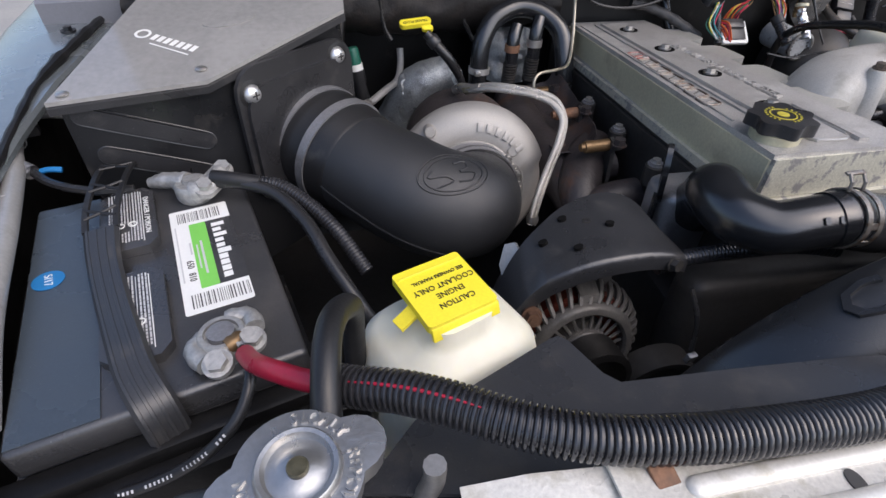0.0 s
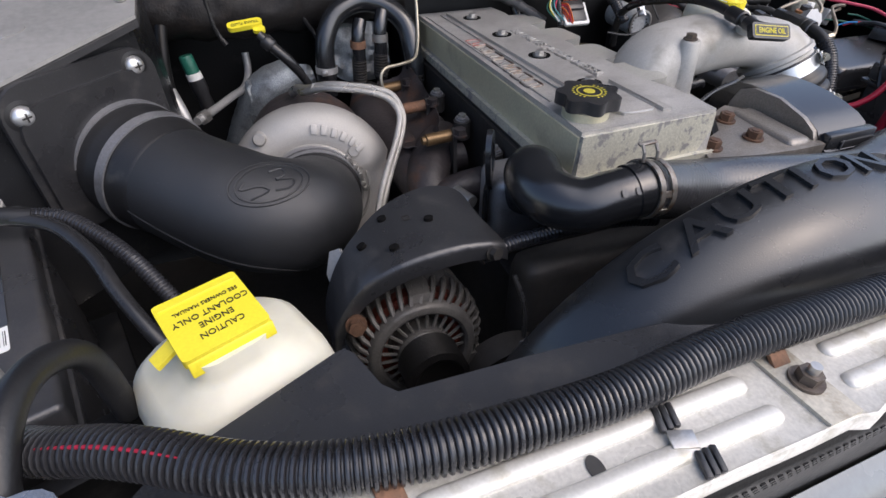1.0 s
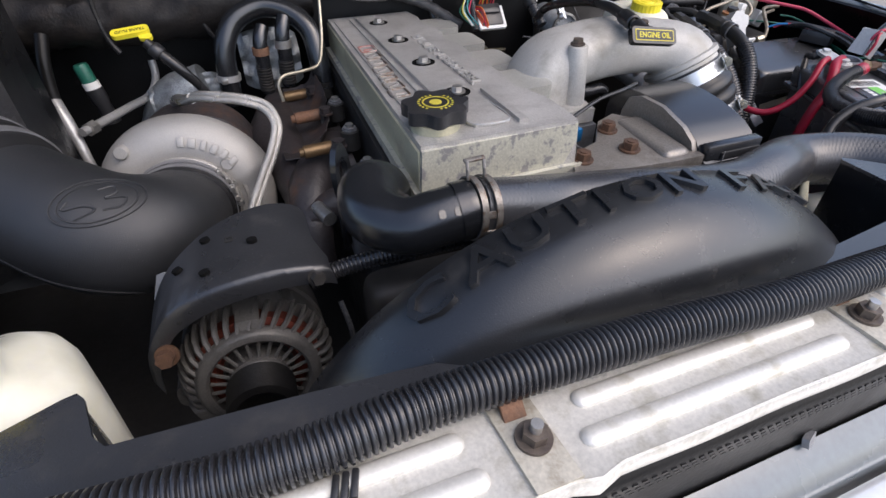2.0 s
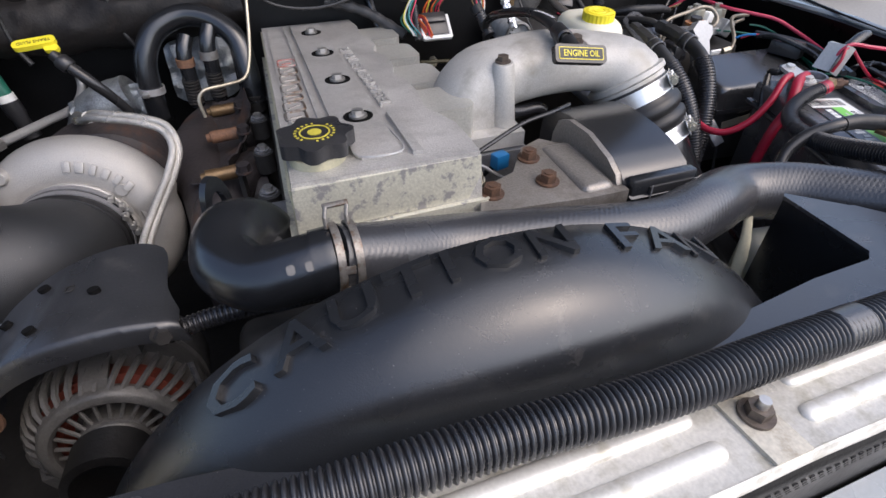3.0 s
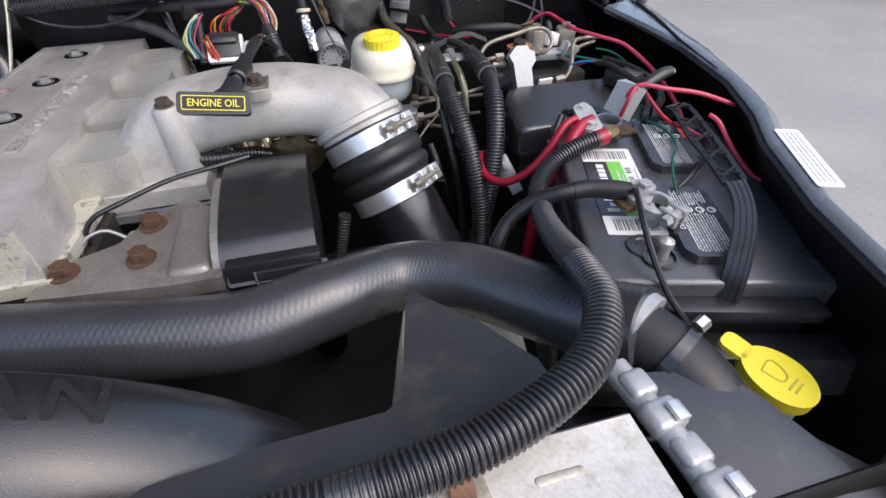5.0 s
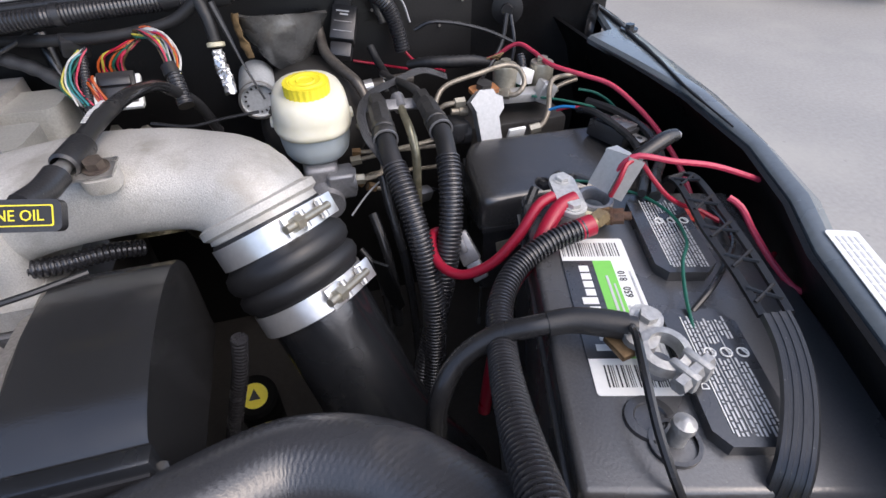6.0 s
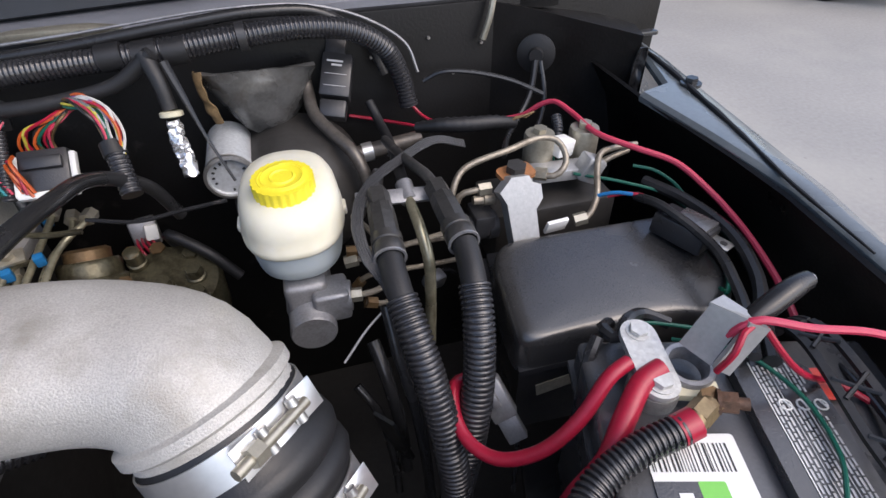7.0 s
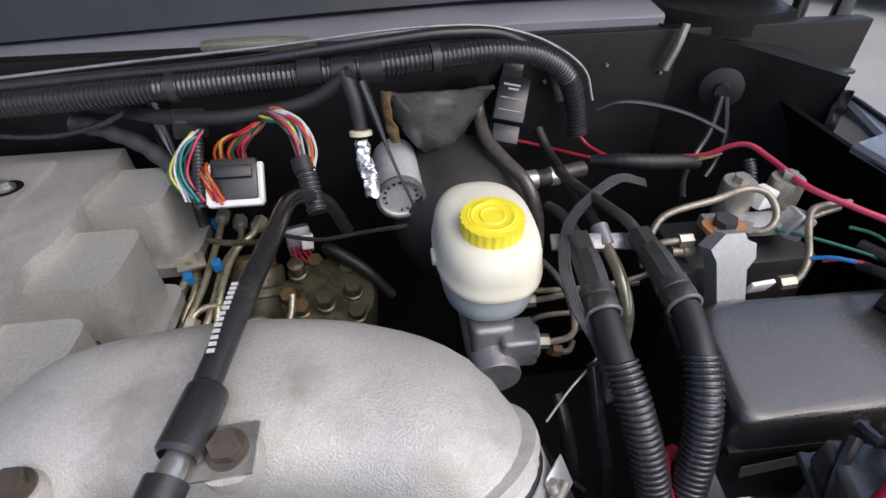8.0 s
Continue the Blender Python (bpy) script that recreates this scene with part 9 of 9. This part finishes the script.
for x, y, z in ((0.86, 0.868, 1.236), (0.622, 0.8645, 1.2235)):
    part("tie", lathe([(0.0114, -0.004), (0.0134, -0.004), (0.0134, 0.004), (0.0114, 0.004)], (x, y, z), (1, 0.06, 0.05), 20), M_PLASTIC, fw, "black cable tie")
part("wire", tube([(0.42, 0.885, 1.222), (0.55, 0.888, 1.228), (0.68, 0.886, 1.235), (0.80, 0.888, 1.246), (0.88, 0.894, 1.250), (0.94, 0.905, 1.240), (0.985, 0.908, 1.205), (1.0, 0.905, 1.17)], 0.0055, 10), M_WIREBLK, fw)
part("grey_tube", tube([(0.40, 0.895, 1.225), (0.56, 0.90, 1.235), (0.70, 0.902, 1.243), (0.85, 0.91, 1.252), (0.93, 0.918, 1.246), (0.99, 0.92, 1.225), (1.03, 0.918, 1.195), (1.04, 0.91, 1.165)], 0.0016, 8), M_GREYMETAL, fw, "thin grey vacuum tube")
part("branch", tube([(0.50, 0.925, 1.185), (0.55, 0.90, 1.190), (0.60, 0.862, 1.198), (0.66, 0.846, 1.200), (0.70, 0.846, 1.203), (0.745, 0.846, 1.212), (0.782, 0.845, 1.236)], 0.0068, 12), M_RUBBER, fw)
part("drop", tube([(0.775, 0.848, 1.235), (0.782, 0.835, 1.215), (0.785, 0.827, 1.190)], [0.0080, 0.0072, 0.0068], 12), M_RUBBER, fw)
ft2 = thing("taped_connector", "wire end wrapped in crumpled foil below a tan collar", "wire", (0.786, 0.80, 1.14))
part("collar", lathe([(0.0075, -0.003), (0.0105, -0.002), (0.0105, 0.002), (0.0075, 0.003)], (0.785, 0.826, 1.186), (0, -0.3, -0.95), 18), M_CREAM, ft2, "cream collar")
b = tube([(0.785, 0.823, 1.180), (0.786, 0.812, 1.165), (0.790, 0.800, 1.150), (0.791, 0.792, 1.138)], [0.0062, 0.0072, 0.0070, 0.0064], 18, 0.0018)
for w in b.verts:
    w.co += Vector((noise.noise(w.co * 210), noise.noise(w.co * 210 + Vector((7, 0, 0))), noise.noise(w.co * 210 + Vector((0, 9, 0))))) * 0.0030
part("foil", b, M_FOIL, ft2, angle=12)
solo("probe_rod", tube([(0.790, 0.842, 1.228), (0.800, 0.826, 1.200), (0.812, 0.808, 1.165), (0.828, 0.788, 1.128)], [0.0046, 0.0034, 0.0017, 0.0015, 0.0015], 8), M_WIREBLK, "slim black rod with a tapered grip", "rod")
solo("torn_paper", crumpled((0.694, 0.905, 1.247), (1, -0.06, 0.0), (0, 0.5, 0.8), 0.11, 0.014, 0.002, 12, 4), M_TINPLATE, "pale torn strip tucked under the cowl", "strip")
# multi-pin connectors with coloured wires
mcn = thing("ecu_connector", "black multi-pin connector in a white bracket with coloured wires", "connector", (0.665, 0.82, 1.13))
CM = basis((0.663, 0.826, 1.146), (1, -0.05, 0.05), (0.05, -0.70, 0.70))
part("shell", box((0.042, 0.040, 0.016), CM, 0.003), M_PLASTIC, mcn)
part("ridge", box((0.034, 0.012, 0.006), CM @ Matrix.Translation((0, 0.006, 0.010)), 0.0015), M_PLASTIC, mcn)
bm = box((0.050, 0.007, 0.008), CM @ Matrix.Translation((0, -0.0225, 0.002)), 0.002)
for s in (-1, 1):
    bm = box((0.006, 0.040, 0.008), CM @ Matrix.Translation((s * 0.0235, -0.004, 0.002)), 0.002, 2, bm)
part("bracket", bm, M_LABEL, mcn, "white plastic bracket")
random.seed(21)


def slack(pts, amount):
    """The same run of wire with a little disorder."""
    return [tuple(c + random.uniform(-amount, amount) for c in p) for p in pts]


cols = (M_ORANGE, M_RED, M_YELW, M_RED, M_WIREBLK, M_ORANGE, M_GREEN, M_BRASS, M_RED, M_WIREBLK, M_PINK, M_BRASS)
for i, m_ in enumerate(cols):
    x = 0.648 + 0.0025 * i
    part("wire", tube(slack([(x, 0.838, 1.158), (x + 0.001, 0.836, 1.171), (x + 0.008, 0.835, 1.183), (0.682 + 0.0009 * i, 0.838, 1.191), (0.694 + 0.0006 * i, 0.848, 1.195)], 0.0022), 0.0014, 6), m_, mcn)
wbn = thing("wire_bundle", "bundle of coloured wires entering black loom", "wires", (0.72, 0.81, 1.14))
cols2 = (M_YELW, M_GREEN, M_WHITEW, M_VIOLET, M_YELW, M_BRASS, M_PINK, M_GREYMETAL, M_RED, M_WHITEW, M_WIREBLK, M_YELW, M_VIOLET, M_ORANGE, M_WHITEW)
for i, m_ in enumerate(cols2):
    dx, dz = 0.0038 * (i % 5), 0.003 * (i // 5)
    part("wire", tube(slack([(0.690 + dx * 0.5, 0.850, 1.196 + dz), (0.702 + dx, 0.836, 1.203 + dz), (0.719 + dx, 0.826 - 0.002 * (i // 5), 1.198 + dz), (0.727 + dx, 0.813, 1.180 + dz * 0.5), (0.730 + dx * 0.6, 0.800, 1.160)], 0.0034), 0.0013, 6), m_, wbn)
part("sleeve", ribbed([(0.732, 0.808, 1.168), (0.737, 0.790, 1.150), (0.741, 0.776, 1.136)], 0.0094, 0.0045, 0.14, 14), M_LOOM, wbn, angle=60)
part("tape", tube([(0.730, 0.812, 1.172), (0.733, 0.803, 1.163)], 0.0102, 12), M_RUBBER, wbn)
wb2 = thing("wire_bundle", "second bundle of coloured wires beside the connector", "wires", (0.62, 0.82, 1.14))
for i, m_ in enumerate((M_GREEN, M_YELW, M_WHITEW, M_TEAL, M_GREYMETAL, M_GREEN, M_TEAL, M_PINK, M_WIREBLK)):
    part("wire", tube(slack([(0.634 + 0.001 * i, 0.846, 1.190), (0.620 + 0.0015 * i, 0.836, 1.180), (0.608 + 0.002 * i, 0.824, 1.158), (0.620 + 0.002 * i, 0.806, 1.138)], 0.004), 0.0012, 6), m_, wb2)
for i in range(5):
    part("wire", tube(slack([(0.630 + 0.002 * i, 0.832, 1.156 + 0.002 * i), (0.641, 0.818, 1.150 + 0.0025 * i), (0.648 + 0.001 * i, 0.805, 1.128 + 0.002 * i)], 0.003), 0.0017, 6), M_RED if i % 2 else M_ORANGE, wb2)
part("loom", ribbed([(0.634, 0.845, 1.182), (0.632, 0.825, 1.155), (0.630, 0.808, 1.130)], 0.0058, 0.0036, 0.16, 12), M_LOOM, wb2, angle=60)
part("connector", box((0.03, 0.02, 0.022), pose(0.628, 0.856, 1.192, 20, 10, 20), 0.003), M_PLASTIC, wb2)
# firewall grommet with two wires
gg = thing("grommet", "round black rubber grommet with two wires on the firewall", "grommet", (1.206, 0.93, 1.15))
part("disc", lathe([(0.023, 0.0), (0.023, 0.003), (0.017, 0.005), (0.009, 0.006), (0.008, 0.013), (0.0, 0.013)], (1.186, 0.9025, 1.173), (-0.42, -0.9, 0.05), 32), M_RUBBER, gg)
part("wire", tube([(1.180, 0.889, 1.170), (1.170, 0.875, 1.135), (1.150, 0.86, 1.112), (1.125, 0.83, 1.105), (1.11, 0.80, 1.10)], 0.0035, 8), M_WIREBLK, gg)
part("wire", tube([(1.186, 0.889, 1.168), (1.188, 0.872, 1.13), (1.178, 0.86, 1.10), (1.165, 0.85, 1.09)], 0.0030, 8), M_WIREBLK, gg)
solo("pale_strip", tube([(1.137, 0.925, 1.238), (1.132, 0.922, 1.215), (1.124, 0.922, 1.190)], 0.004, 8, 0.005), M_TINPLATE, "pale sealant strip down the firewall", "strip")
dots = thing("firewall_stud", "tiny pale studs on the black firewall", "stud", (1.10, 0.93, 1.18))
for x, z in ((1.126, 1.183), (1.06, 1.195), (1.165, 1.205), (1.09, 1.15), (0.99, 1.18)):
    part("stud", lathe([(0.002, 0.0), (0.002, 0.003), (0.0, 0.003)], (x, 0.9345, z), (0, -1, 0), 8), M_STEEL, dots)


# ---- loose wires on the driver side ----
def wire(pts, r, mtl, label, name="wire"):
    return solo(name, tube(pts, r, 8, 0.006), mtl, label, "wire")


wire([(1.115, 0.855, 1.118), (1.144, 0.834, 1.130), (1.160, 0.822, 1.146), (1.170, 0.812, 1.152), (1.178, 0.785, 1.150), (1.182, 0.735, 1.149), (1.206, 0.702, 1.146), (1.232, 0.674, 1.141), (1.246, 0.638, 1.129), (1.250, 0.605, 1.120), (1.248, 0.570, 1.112), (1.243, 0.530, 1.100), (1.238, 0.48, 1.07)], 0.0029, M_PINK, "faded red wire running along the inner fender", "red_wire")
wire([(1.205, 0.700, 1.128), (1.222, 0.690, 1.126), (1.234, 0.672, 1.120), (1.234, 0.640, 1.113), (1.232, 0.610, 1.103), (1.228, 0.585, 1.10), (1.215, 0.560, 1.10), (1.20, 0.545, 1.10)], 0.0016, M_GREEN, "thin green wire beside the fuse box", "green_wire")
wire([(1.150, 0.715, 1.12), (1.19, 0.69, 1.118), (1.225, 0.665, 1.112), (1.236, 0.63, 1.105), (1.222, 0.57, 1.095), (1.205, 0.548, 1.098), (1.195, 0.548, 1.105)], 0.0016, M_GREEN, "thin green wire lying on the fuse box", "green_wire")
wire([(1.120, 0.474, 1.150), (1.124, 0.470, 1.166), (1.131, 0.468, 1.172), (1.160, 0.456, 1.169), (1.195, 0.448, 1.163), (1.235, 0.435, 1.150)], 0.0025, M_PINK, "pale pink wire reaching to the fender", "pink_wire")
wire([(1.112, 0.462, 1.140), (1.116, 0.460, 1.158), (1.124, 0.466, 1.168), (1.134, 0.468, 1.168)], 0.0021, M_RED, "red wire hooked over the bracket", "red_wire")
wire([(1.138, 0.466, 1.166), (1.146, 0.458, 1.154), (1.158, 0.450, 1.140), (1.175, 0.447, 1.128), (1.190, 0.446, 1.122), (1.205, 0.43, 1.116)], 0.0021, M_RED, "thin red wire beside the battery post", "red_wire")
wire([(1.190, 0.418, 1.152), (1.196, 0.410, 1.148), (1.202, 0.393, 1.132), (1.206, 0.370, 1.118), (1.210, 0.348, 1.110), (1.216, 0.342, 1.108)], 0.0027, M_PINK, "pink wire drooping beside the battery", "pink_wire")
wire([(1.245, 0.50, 1.10), (1.238, 0.45, 1.105), (1.230, 0.42, 1.10), (1.216, 0.398, 1.088), (1.222, 0.37, 1.07)], 0.0022, M_RED, "dark red wire along the inner fender", "red_wire")
wire([(1.238, 0.395, 1.10), (1.222, 0.385, 1.098), (1.210, 0.376, 1.10)], 0.0022, M_RED, "short red wire end by the fender", "red_wire")
wire([(1.118, 0.505, 1.118), (1.135, 0.490, 1.124), (1.149, 0.477, 1.126), (1.159, 0.440, 1.127), (1.150, 0.405, 1.127), (1.128, 0.380, 1.130), (1.112, 0.352, 1.126), (1.100, 0.320, 1.118), (1.09, 0.30, 1.116)], 0.0014, M_GREEN, "thin green wire crossing the battery covers", "green_wire")
wire([(1.089, 0.515, 1.122), (1.105, 0.522, 1.120), (1.130, 0.512, 1.120), (1.150, 0.500, 1.12)], 0.0014, M_GREEN, "thin green wire behind the clamp", "green_wire")
tc_ = thing("cable_stub", "thick glossy black cable stub with a bare grey end", "cable", (1.15, 0.475, 1.16))
part("jacket", tube([(1.124, 0.470, 1.150), (1.134, 0.474, 1.162), (1.152, 0.478, 1.170), (1.170, 0.482, 1.176), (1.179, 0.484, 1.176)], [0.0058, 0.0064, 0.0070, 0.0072, 0.0058], 12), M_WIREBLK, tc_)
part("end", tube([(1.1785, 0.484, 1.176), (1.1825, 0.485, 1.175)], 0.0040, 10), M_GREYMETAL, tc_)
wire([(1.150, 0.470, 1.130), (1.165, 0.490, 1.128), (1.195, 0.535, 1.118), (1.205, 0.575, 1.122), (1.190, 0.63, 1.130), (1.185, 0.66, 1.122)], 0.0042, M_WIREBLK, "black cable from the relay to the battery", "black_cable")
wire([(1.160, 0.465, 1.128), (1.185, 0.50, 1.124), (1.222, 0.545, 1.115), (1.235, 0.59, 1.118), (1.230, 0.645, 1.118), (1.215, 0.69, 1.115)], 0.0055, M_WIREBLK, "black taped wire along the inner fender", "black_cable")
wire([(1.085, 0.530, 1.118), (1.075, 0.523, 1.124), (1.078, 0.510, 1.126), (1.092, 0.522, 1.128), (1.11, 0.528, 1.122), (1.125, 0.518, 1.118)], 0.0045, M_WIREBLK, "black wire curled round the rear clamp", "black_cable")
wire([(1.070, 0.520, 1.120), (1.058, 0.508, 1.105), (1.052, 0.495, 1.08)], 0.0045, M_WIREBLK, "black wire dropping behind the battery", "black_cable")
for x, y, m_ in ((1.176, 0.664, M_RED), (1.168, 0.668, M_BLUE)):
    wire([(x - 0.012, y + 0.008, 1.118), (x, y, 1.124), (x + 0.012, y - 0.010, 1.126)], 0.0018, m_, "short coloured wire with a crimped end", "coloured_wire")
# thin black wires on the driver battery
wire([(1.053, 0.330, 1.136), (1.042, 0.312, 1.150), (1.031, 0.285, 1.150), (1.026, 0.255, 1.134), (1.031, 0.225, 1.108), (1.042, 0.200, 1.087), (1.05, 0.185, 1.05)], 0.0028, M_WIREBLK, "thin black wire hanging over the battery's front", "black_wire")
wire([(1.232, 0.485, 1.095), (1.214, 0.455, 1.112), (1.204, 0.425, 1.118), (1.190, 0.398, 1.122), (1.160, 0.372, 1.126), (1.132, 0.352, 1.126), (1.112, 0.342, 1.120)], 0.0022, M_WIREBLK, "thin black wire looping over the vent covers", "black_wire")
wire([(1.205, 0.33, 1.105), (1.195, 0.29, 1.10), (1.180, 0.25, 1.09), (1.17, 0.2, 1.08)], 0.0024, M_WIREBLK, "thin black wire along the fender", "black_wire")
wire([(0.90, 0.575, 1.085), (0.92, 0.590, 1.098), (0.935, 0.600, 1.104), (0.95, 0.612, 1.108)], 0.0010, M_GREYMETAL, "thin bare wire beside the hoses", "bare_wire")
# wires before the firewall
wire([(0.955, 0.932, 1.112), (0.977, 0.929, 1.107), (1.005, 0.918, 1.103), (1.035, 0.898, 1.102), (1.058, 0.882, 1.103)], 0.0020, M_RED, "thin red wire on the firewall", "red_wire")
wire([(1.032, 0.915, 1.122), (1.042, 0.905, 1.112), (1.058, 0.888, 1.107), (1.080, 0.868, 1.105)], 0.0020, M_RED, "second thin red wire on the firewall", "red_wire")
hw_ = thing("taped_loom", "black taped loom with frayed ends across the firewall", "loom", (1.08, 0.82, 1.12))
part("loom", tube([(1.02, 0.84, 1.130), (1.045, 0.825, 1.136), (1.075, 0.818, 1.136), (1.105, 0.818, 1.134), (1.13, 0.822, 1.128)], [0.006, 0.008, 0.0085, 0.008, 0.006], 12, 0.004, lambda s: 1 + 0.08 * math.sin(s * 900)), M_RUBBER, hw_)
for k in range(4):
    part("strand", tube([(1.12, 0.820, 1.132), (1.135, 0.815 + 0.004 * k, 1.138 - 0.002 * k), (1.150, 0.818 + 0.006 * k, 1.140 - 0.005 * k)], 0.0012, 6), M_TAN, hw_, "bare tan strand")
wire([(1.045, 0.905, 1.155), (1.065, 0.90, 1.165), (1.10, 0.895, 1.163), (1.15, 0.885, 1.150), (1.185, 0.87, 1.135)], 0.003, M_WIREBLK, "black wire along the firewall", "black_wire")
rc_ = thing("reservoir_loom", "short black corrugated loom with green wires behind the solenoid", "loom", (1.165, 0.79, 1.12))
part("loom", ribbed([(1.168, 0.80, 1.140), (1.165, 0.785, 1.130), (1.158, 0.775, 1.115)], 0.0065, 0.0036, 0.16, 12), M_LOOM, rc_, angle=60)
for k in range(3):
    part("wire", tube([(1.160, 0.778, 1.118), (1.150 + 0.005 * k, 0.77, 1.112), (1.145 + 0.007 * k, 0.76, 1.10)], 0.0016, 6), M_GREEN, rc_)
# foil-taped hose and yellow-banded wire behind the valve cover
yb = thing("banded_wire", "black hose with a faded yellow band", "hose", (0.59, 0.88, 1.10))
part("hose", tube([(0.572, 0.925, 1.19), (0.580, 0.905, 1.150), (0.589, 0.889, 1.119), (0.598, 0.875, 1.085), (0.602, 0.868, 1.05)], 0.0085, 12), M_HOSE, yb)
part("band", tube([(0.5865, 0.8935, 1.128), (0.5915, 0.8845, 1.110)], 0.0089, 12), M_YELW, yb, "faded yellow band")
solo("braided_sleeve", tube([(0.50, 0.905, 1.178), (0.53, 0.898, 1.172), (0.565, 0.885, 1.160), (0.598, 0.862, 1.142), (0.618, 0.848, 1.128)], 0.0085, 12, 0.003, lambda s: 1 + 0.08 * math.sin(s * 1800)), M_BRAIDBLK, "grey woven sleeve behind the valve cover", "sleeve")
tg = thing("green_connector", "small green connector between cover and intake horn", "connector", (0.60, 0.62, 1.10))
part("plug", box((0.014, 0.020, 0.012), pose(0.585, 0.63, 1.105, 10, 0, 10), 0.0015), M_TEAL, tg)
part("plug", box((0.012, 0.014, 0.012), pose(0.590, 0.655, 1.11, 0, 0, 20), 0.0015), M_TEAL, tg)
wire([(0.70, 0.765, 1.125), (0.74, 0.76, 1.118), (0.78, 0.76, 1.122), (0.82, 0.76, 1.125)], 0.002, M_WIREBLK, "thin black wire across the pump well", "black_wire")
wire([(0.628, 0.800, 1.098), (0.65, 0.79, 1.100), (0.68, 0.79, 1.098)], 0.003, M_OLIVE, "short bent fuel return pipe", "fuel_pipe")
# yellow belt-guard sticker low in the bay
ws = thing("belt_tensioner", "belt tensioner blackened as in deep shade, with a round yellow warning sticker", "tensioner", (0.752, 0.571, 0.80))
TNM = basis((0.7547, 0.5485, 0.8730), (1, 0, 0), (0.1, -0.4, 0.9))
# housing coloured near-black in place of the deep shade low in the bay
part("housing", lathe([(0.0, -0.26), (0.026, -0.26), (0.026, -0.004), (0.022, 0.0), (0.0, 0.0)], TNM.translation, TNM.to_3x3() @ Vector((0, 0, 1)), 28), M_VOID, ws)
stk = part("sticker", prism(disc_outline(0.015), 0.001, TNM @ Matrix.Translation((0, 0, 0.0004)), 0), M_YELLOW, ws, "round yellow warning sticker")
part("symbol", prism([(0.0065, -0.005), (0.0, 0.008), (-0.0065, -0.005)], 0.0004, TNM @ Matrix.Translation((0, 0, 0.0014)), 0), M_INK, stk, "black warning symbol")
solo("small_loom", ribbed([(0.792, 0.45, 1.075), (0.784, 0.45, 1.040), (0.768, 0.45, 0.990), (0.750, 0.45, 0.935)], 0.007, 0.004, 0.15, 12), M_LOOM, "black corrugated loom dropping beside the cover", "loom", angle=60)

# ---- passenger fender corner ----
pl = thing("aluminium_line", "dull aluminium line along the passenger fender", "pipe", (-0.36, 0.45, 1.13))
part("pipe", tube([(-0.385, 0.672, 1.130), (-0.403, 0.652, 1.140), (-0.406, 0.611, 1.142), (-0.388, 0.55, 1.141), (-0.370, 0.509, 1.140), (-0.334, 0.405, 1.139), (-0.295, 0.28, 1.136), (-0.27, 0.2, 1.12)], 0.0095, 14), M_ALU, pl)
for p, d in (((-0.3905, 0.566, 1.1415), (0.2, -0.95, 0)), ((-0.348, 0.440, 1.140), (0.33, -0.95, 0))):
    part("bead", lathe([(0.0085, -0.0015), (0.0094, 0.0), (0.0085, 0.0015)], p, d, 16), M_ALU, pl)
part("clip", box((0.024, 0.014, 0.022), pose(-0.396, 0.603, 1.142, 0, 0, 20), 0.003), M_PLASTIC, pl, "black plastic clip")
wire([(-0.352, 0.505, 1.135), (-0.335, 0.490, 1.132), (-0.312, 0.478, 1.130), (-0.28, 0.470, 1.128), (-0.25, 0.475, 1.125)], 0.0045, M_WIREBLK, "black wire beside the battery", "black_wire")
wp = thing("wire_plug", "small grey plug with a blue wire by the fender", "plug", (-0.35, 0.51, 1.13))
part("plug", lathe([(0.008, 0.0), (0.008, 0.012), (0.006, 0.014), (0.0, 0.014)], (-0.358, 0.512, 1.132), (-0.8, 0.5, 0.2), 14), M_GREYMETAL, wp)
part("blue_wire", tube([(-0.345, 0.506, 1.136), (-0.335, 0.505, 1.138), (-0.325, 0.506, 1.136)], 0.003, 8), M_BLUE, wp)
solo("fender_seal", tube([(-0.412, 1.02, 1.166), (-0.412, 0.90, 1.166), (-0.411, 0.80, 1.165), (-0.405, 0.68, 1.164), (-0.390, 0.60, 1.163), (-0.37, 0.50, 1.160), (-0.345, 0.40, 1.158)], [0.007, 0.006, 0.007, 0.004, 0.005, 0.004], 8, 0.01, lambda s: 1 + 0.3 * math.sin(s * 80) * math.sin(s * 33)), M_RUBBER, "ragged black rubber seal along the passenger fender", "seal", kind="structure")
solo("bay_hose", tube([(-0.40, 0.90, 1.12), (-0.36, 0.86, 1.15), (-0.32, 0.85, 1.14), (-0.29, 0.86, 1.10)], 0.02, 16), M_HOSE, "black hose behind the air filter box", "hose")
